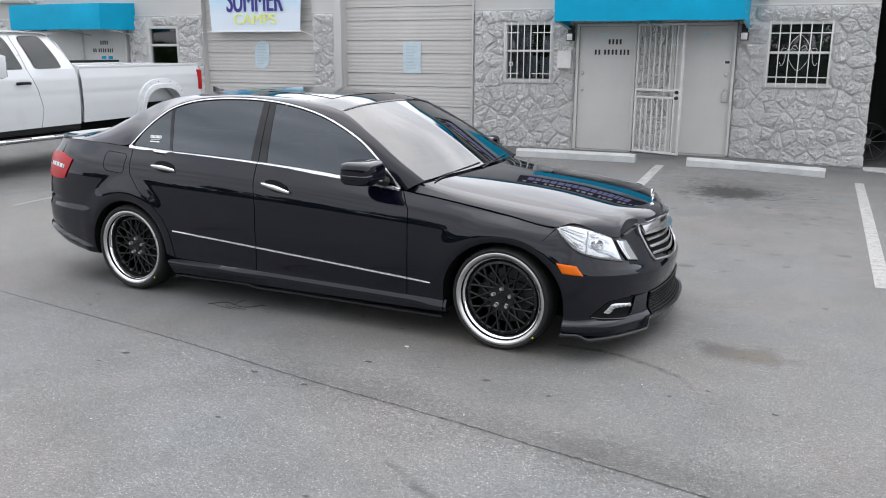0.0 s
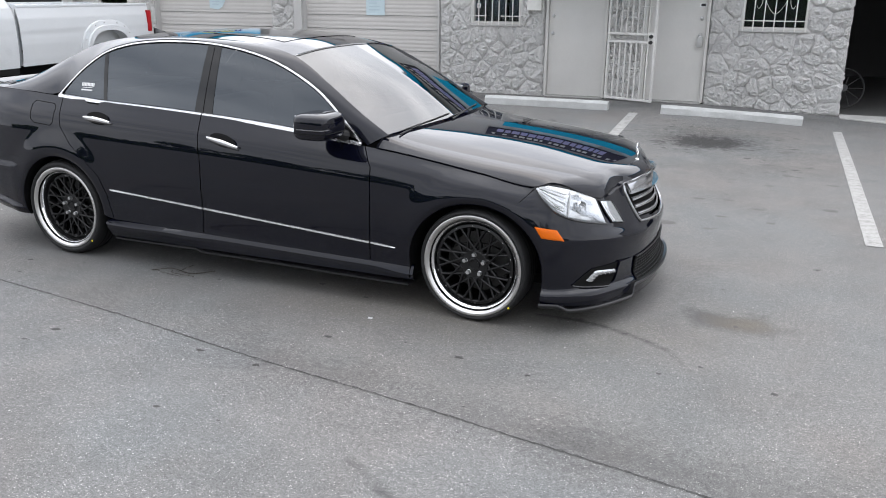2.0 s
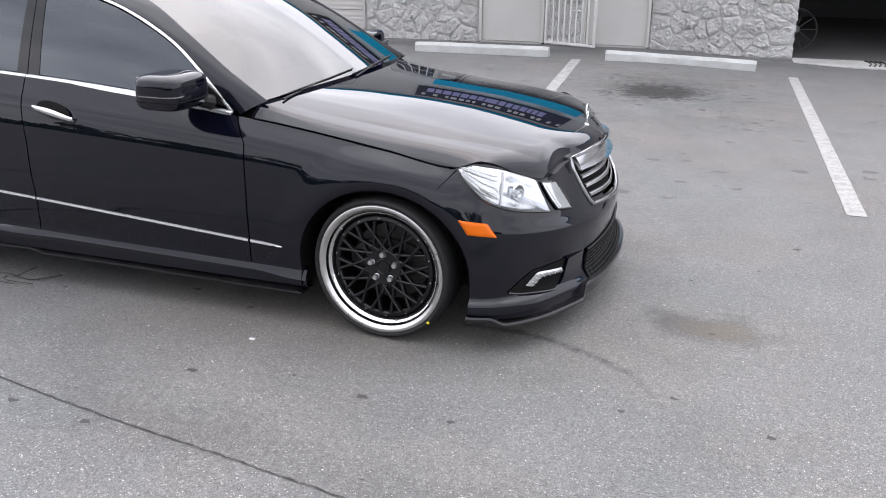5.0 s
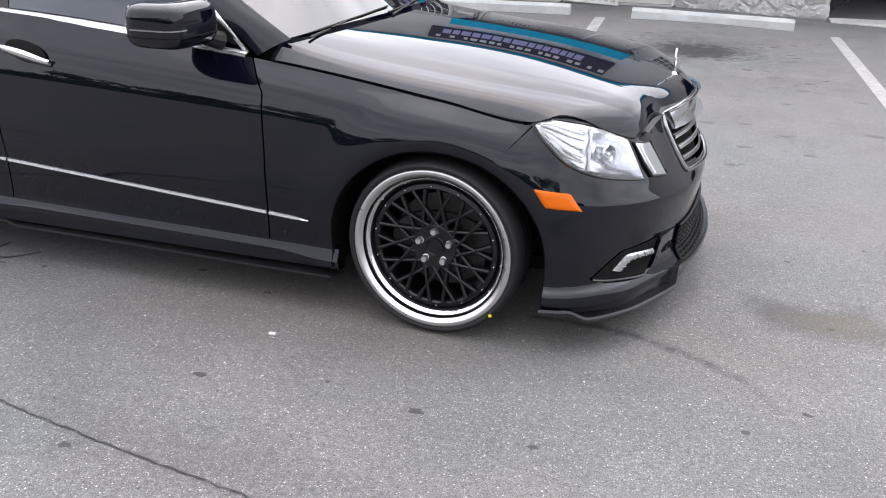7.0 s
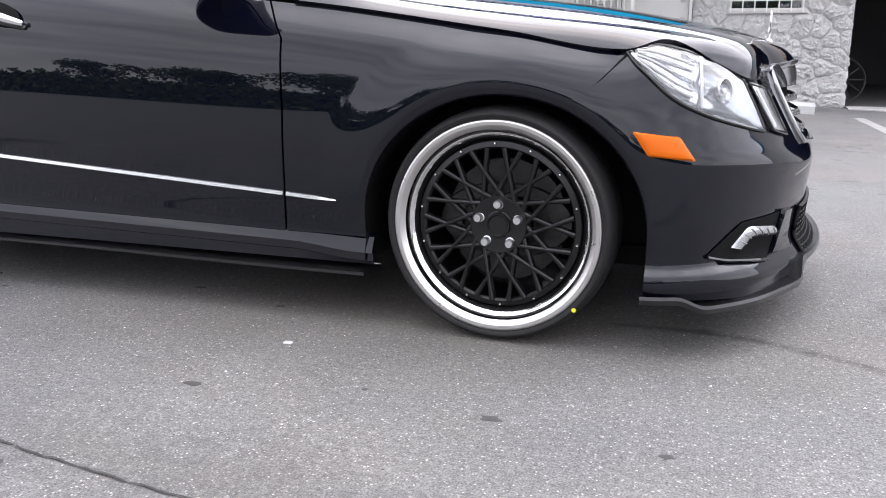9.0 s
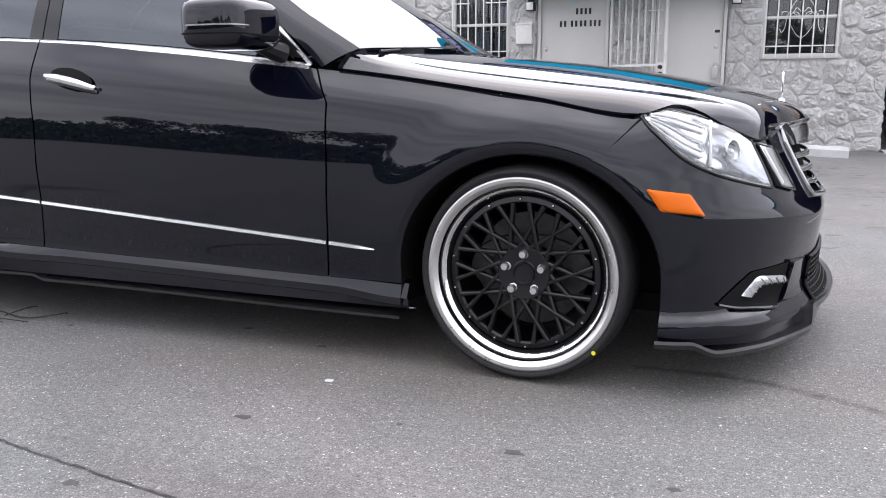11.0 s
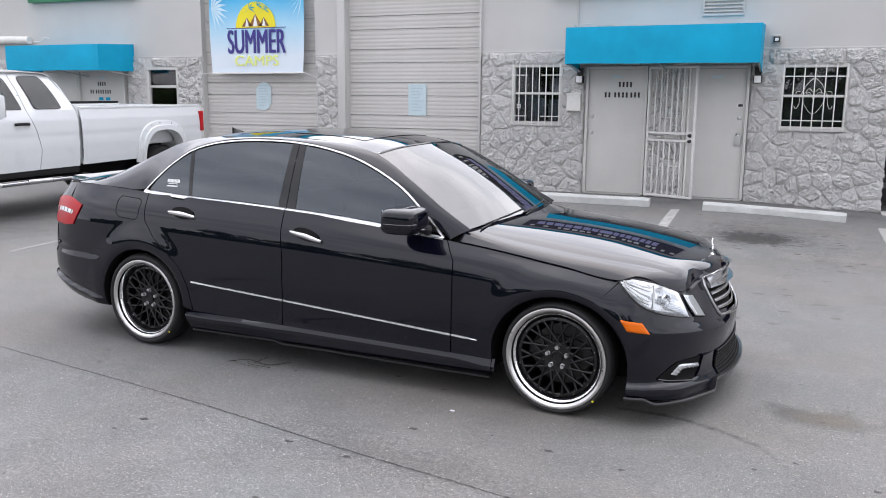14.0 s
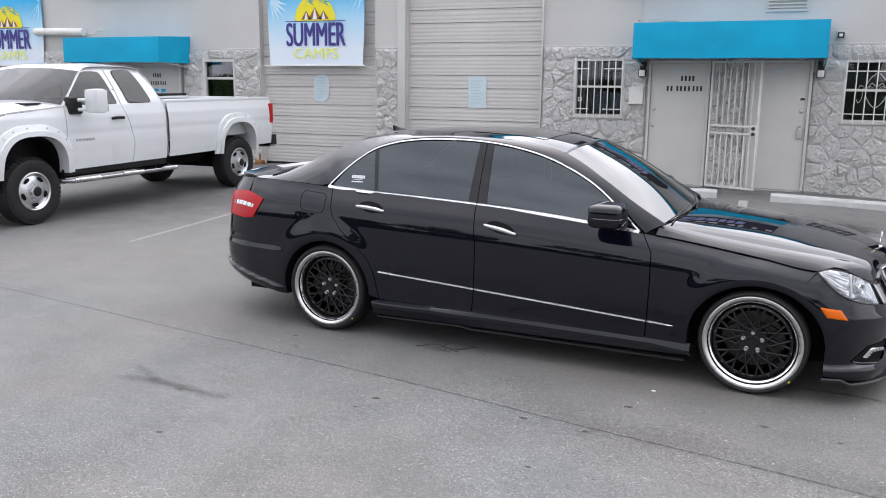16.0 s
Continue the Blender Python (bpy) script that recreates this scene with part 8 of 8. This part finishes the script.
def truck_wheel(m):
    w = new("wheel")
    w.parent = TRK
    w.matrix_local = m
    prof = catmull([(0.225, -0.26), (0.30, -0.268), (0.37, -0.262), (0.405, -0.235), (0.413, -0.20), (0.415, -0.135), (0.413, -0.06), (0.402, -0.025), (0.365, 0.0), (0.30, 0.006), (0.235, -0.006)], 34)
    t = part("tyre", Geo().lathe(prof, 72), M_RUBBER, w, "chunky black tyre")
    lug = Geo()
    for k in range(44):
        a = 2 * math.pi * k / 44
        lug.box(-0.011, 0.011, -0.02, 0.02, -0.03, 0.03, 0, Matrix.Rotation(a, 4, "Z") @ pose(0.402, 0, -0.035, 0, -25, 0))
    part("tread", lug, M_RUBBER, t)
    part("rim", Geo().lathe([(0.238, -0.008), (0.236, 0.006), (0.226, 0.010), (0.214, 0.002), (0.205, -0.02), (0.19, -0.028), (0.15, -0.012), (0.11, 0.000), (0.085, 0.002), (0.080, 0.03), (0.070, 0.045), (0.0, 0.047)], 60), M_SATIN, w, "silver alloy rim")
    for k in range(5):
        a = 2 * math.pi * (k + 0.25) / 5
        pts = [(0.168 * math.cos(a + d), 0.168 * math.sin(a + d)) for d in np.linspace(-0.26, 0.26, 8)]
        g = Geo().tube([(x, y, -0.012) for x, y in pts], [0.010, 0.018, 0.022, 0.023, 0.023, 0.022, 0.018, 0.010], 8, up=(0, 0, 1))
        part("rim_slot", g, M_MATTE, w)
        b_ = 2 * math.pi * (k + 0.75) / 5
        part("lug_nut", Geo().lathe([(0, 0.022), (0.010, 0.020), (0.012, 0.0)], 8, pose(0.092 * math.cos(b_), 0.092 * math.sin(b_), 0)), M_GALV, w)
    part("hub_cap", Geo().lathe([(0, 0.060), (0.045, 0.058), (0.062, 0.045), (0.066, 0.02)], 24), M_PLASTIC, w, "dark hub cap")
    return w


for x in (0.0, TB):
    truck_wheel(pose(x, 0.955, 0.415, -90, 0, 0))
    truck_wheel(pose(x, -0.955, 0.415, 90, 0, 0))

# ---- things in the open bay and on the lot ----
# rim colour dimmed to carry the shade of the bay
M_DIMRIM = mat("shade_dimmed_rim", (0.06, 0.06, 0.06), 0.5, 0.3)


def spare_rim():
    d = thing("spare_rim", pose(1.02, 15.2, 0.34, 76, 0, 12), "grey multi-spoke rim leaning inside the dark bay", "wheel")
    part("hoop", Geo().lathe([(0.302, -0.035), (0.312, -0.03), (0.312, 0.005), (0.302, 0.010), (0.294, 0.0), (0.294, -0.03)], 48), M_DIMRIM, d)
    for k in range(10):
        a = 2 * math.pi * k / 10
        part("spoke", Geo().tube([(0.04 * math.cos(a), 0.04 * math.sin(a), 0), (0.29 * math.cos(a), 0.29 * math.sin(a), 0.0)], 0.005, 6), M_DIMRIM, d)
    part("hub", Geo().lathe([(0, 0.02), (0.05, 0.018), (0.06, -0.02)], 20), M_DIMRIM, d)


spare_rim()


def drain_grate():
    d = thing("drain_grate", pose(1.86, 13.72, 0.023), "dark curved drain grate set in the pale apron", "grate")
    for k in range(4):
        x = k * 0.062
        pts = catmull([(x + 0.02, 0.52, 0.002), (x + 0.055, 0.36, 0.003), (x + 0.05, 0.18, 0.003), (x, 0.0, 0.002)], 12)
        part("bar", Geo().tube(pts, 0.016, 6, up=(0, 0, 1), flat=0.5), M_LAMPBLACK, d)


drain_grate()


def twig():
    g = Geo()
    for pts, r in (([(-3.42, 4.42), (-3.30, 4.47), (-3.15, 4.46), (-3.02, 4.53)], 0.004), ([(-3.30, 4.47), (-3.24, 4.40), (-3.10, 4.42)], 0.003), ([(-3.25, 4.46), (-3.22, 4.54), (-3.24, 4.60)], 0.003), ([(-3.38, 4.43), (-3.28, 4.38), (-3.18, 4.39)], 0.002)):
        q = catmull([(x - 0.12, y - 0.12, 0.006 + 0.012 * (i % 2)) for i, (x, y) in enumerate(pts)], 14)
        g.tube(q, r * 0.7, 6)
    tagged(part("twig", g, M_TWIG), "small dark twig lying on the asphalt", "twig")


twig()


def scatter(name, n, area, rmin, rmax, material, label, seed, flat=True):
    rnd = random.Random(seed)
    g = Geo()
    for _ in range(n):
        x, y = rnd.uniform(area[0], area[1]), rnd.uniform(area[2], area[3])
        r = rmin + (rmax - rmin) * rnd.random() ** 3
        z = rise(x, y)
        a0 = rnd.uniform(0, 6.28)
        k = 7
        ring = []
        for i in range(k):
            a = a0 + 2 * math.pi * i / k
            q = r * rnd.uniform(0.5, 1.0)
            ring.append((x + q * math.cos(a), y + q * math.sin(a) * 0.7, z + 0.0005))
        o = len(g.v)
        h = min(0.003, 0.08 * r) if flat else r * 0.7
        g.v += ring + [(x + (q_ := rnd.uniform(-0.2, 0.2) * r), y, z + h)]
        g.f += [(o + i, o + (i + 1) % k, o + k) for i in range(k)]
    return tagged(part(name, g, material, smooth=False), label, name.replace("_", " "), kind="stuff")


M_GUM = mat("old_gum_tar", (0.06, 0.059, 0.057), 0.9, var=0.3)
M_GRIT = mat("pale_grit", (0.55, 0.54, 0.51), 0.9, var=0.2)
scatter("tar_spots", 260, (-7, 2.5, 2.2, 11.5), 0.006, 0.032, M_GUM, "dark tar and gum spots on the asphalt", 3)
M_DRIP = mat("old_oil_drip", (0.095, 0.092, 0.088), 0.85, var=0.3)
scatter("oil_drips", 150, (-2.6, 2.4, 6.6, 12.4), 0.02, 0.11, M_DRIP, "old dark oil drips on the parking bays", 18)
scatter("oil_specks", 130, (-1.9, 0.5, 9.3, 12.2), 0.008, 0.055, M_GUM, "dark oil specks round the stain", 29)
scatter("tar_spots", 90, (-3.5, 1.0, 8.5, 13.0), 0.012, 0.07, M_GUM, "dark oil drips on the parking bay", 8)
scatter("pale_grit", 350, (-7, 2.5, 1.6, 7.5), 0.002, 0.0065, M_GRIT, "pale stone grit on the asphalt", 5, False)
scatter("pale_grit", 400, (-3.5, 1.2, 1.6, 4.4), 0.0015, 0.004, M_GRIT, "pale stone grit on the asphalt", 6, False)
for i, (x, y, r) in enumerate(((-1.31, 3.825, 0.034), (-2.01, 3.806, 0.030), (-2.098, 4.398, 0.022), (-0.948, 3.762, 0.022), (-2.50, 3.417, 0.030), (-2.16, 3.38, 0.03), (-3.35, 3.35, 0.03))):
    rnd = random.Random(40 + i)
    g = Geo()
    ring = [(x + r * rnd.uniform(0.5, 1.1) * math.cos(a), y + 0.6 * r * rnd.uniform(0.5, 1.1) * math.sin(a), 0.0006) for a in np.linspace(0, 6.28, 11, endpoint=False)]
    g.v += ring + [(x, y, 0.005)]
    g.f += [(k, (k + 1) % 11, 11) for k in range(11)]
    tagged(part("tar_lump", g, M_GUM), "small dark lump pressed into the asphalt", "tar lump", "tar lumps")
tagged(part("paper_scrap", Geo().box(-1.935, -1.912, 4.105, 4.118, 0.001, 0.006, 0.001), M_WHITEPLASTIC), "tiny white scrap on the asphalt", "scrap")
tagged(part("leaf_litter", Geo().box(-11.78, -11.60, 14.05, 14.2, 0.07, 0.16, 0.03).box(-11.70, -11.66, 14.1, 14.14, 0.1, 0.3, 0.01), M_RUST), "rusty orange debris heaped against the door", "debris")


# ---- trees across the lot, seen mirrored in the paint ----
def leaf_mat():
    m, t, b = shader("leaves")
    g = t.nodes.new("ShaderNodeNewGeometry")
    t.links.new(ramp(t, g.outputs["Random Per Island"], [(0, (0.02, 0.045, 0.012)), (0.6, (0.04, 0.08, 0.02)), (1, (0.07, 0.11, 0.03))]), b.inputs["Base Color"])
    b.inputs["Roughness"].default_value = 0.6
    return m


M_LEAF, M_BARK = leaf_mat(), mat("bark", (0.10, 0.08, 0.06), 0.9, var=0.3, scale=6, bump=0.5, bdist=0.02)


def tree(x, y, h, seed, label):
    rnd = random.Random(seed)
    d = thing("tree", pose(x, y, 0), label, "tree", "trees across the lot")
    tr = Geo().tube(catmull([(0, 0, -0.1), (0.1, 0, h * 0.25), (rnd.uniform(-0.3, 0.3), 0.1, h * 0.55)], 10), [0.22 - 0.014 * i for i in range(10)], 10)
    tips = []
    for k in range(6):
        a = 2 * math.pi * k / 6 + rnd.uniform(-0.4, 0.4)
        e = (math.cos(a) * h * 0.32, math.sin(a) * h * 0.32, h * rnd.uniform(0.6, 0.9))
        tr.tube(catmull([(0, 0, h * 0.42), (e[0] * 0.5, e[1] * 0.5, h * 0.6), e], 8), [0.09 - 0.009 * i for i in range(8)], 6)
        tips.append(e)
    part("trunk", tr, M_BARK, d)
    g = Geo()
    cl = tips + [(rnd.uniform(-1, 1) * h * 0.25, rnd.uniform(-1, 1) * h * 0.25, h * rnd.uniform(0.6, 0.98)) for _ in range(9)]
    for c in cl:
        rr = h * rnd.uniform(0.12, 0.22)
        for _ in range(110):
            v = Vector((rnd.gauss(0, 1), rnd.gauss(0, 1), rnd.gauss(0, 0.75))).normalized() * rr * rnd.uniform(0.6, 1.05)
            p = Vector(c) + v
            s_ = rnd.uniform(0.10, 0.22)
            q = Euler((rnd.uniform(0, 6), rnd.uniform(0, 6), rnd.uniform(0, 6))).to_matrix()
            o = len(g.v)
            g.v += [tuple(p + q @ Vector(w) * s_) for w in ((-1, 0, 0), (0, -0.5, 0.15), (1, 0, 0), (0, 0.5, 0.15))]
            g.f.append((o, o + 1, o + 2, o + 3))
    part("crown", g, M_LEAF, d, smooth=False)
    return d


rnd_t = random.Random(77)
for k in range(13):
    tree(-34 + k * 4.6 + rnd_t.uniform(-1, 1), -30 + rnd_t.uniform(-3, 3), rnd_t.uniform(4.2, 6.4), 100 + k, "leafy green tree across the lot")


def hedge():
    rnd = random.Random(5)
    g = Geo()
    for _ in range(9000):
        x = rnd.uniform(-60, 45)
        h = 2.3 + 0.8 * noise.noise((x * 0.25, 0, 3)) + 0.5 * noise.noise((x * 0.9, 5, 3))
        p = Vector((x, -26 + rnd.uniform(-0.9, 0.9), rnd.uniform(0.0, 1.0) ** 0.8 * h))
        s_ = rnd.uniform(0.14, 0.30)
        q = Euler((rnd.uniform(0, 6), rnd.uniform(0, 6), rnd.uniform(0, 6))).to_matrix()
        o = len(g.v)
        g.v += [tuple(p + q @ Vector(w) * s_) for w in ((-1, 0, 0), (0, -0.6, 0.15), (1, 0, 0), (0, 0.6, 0.15))]
        g.f.append((o, o + 1, o + 2, o + 3))
    xs = np.linspace(-60, 45, 211)
    g.grid([[(x, -26.1, 0), (x, -26.1, 2.15 + 0.8 * noise.noise((x * 0.25, 0, 3)) + 0.5 * noise.noise((x * 0.9, 5, 3)))] for x in xs])
    tagged(part("hedge", g, M_LEAF, smooth=False), "long dark green hedge across the lot", "hedge", kind="stuff")


hedge()

# ---- stones of the facing, each a piece of its own ----
VENEER = thing("stone_facing", pose(0, WY - 0.024, 0), "white painted rough stone facing on the lower wall", "wall", kind="structure")
for x0, x1, z0, z1, holes, seed in STONE_AREAS:
    for poly, rnd_s in stones(x0, x1, z0, z1, holes, seed):
        part("stone", stone_mesh(poly, rnd_s), M_ROCK, VENEER, sharp=55)
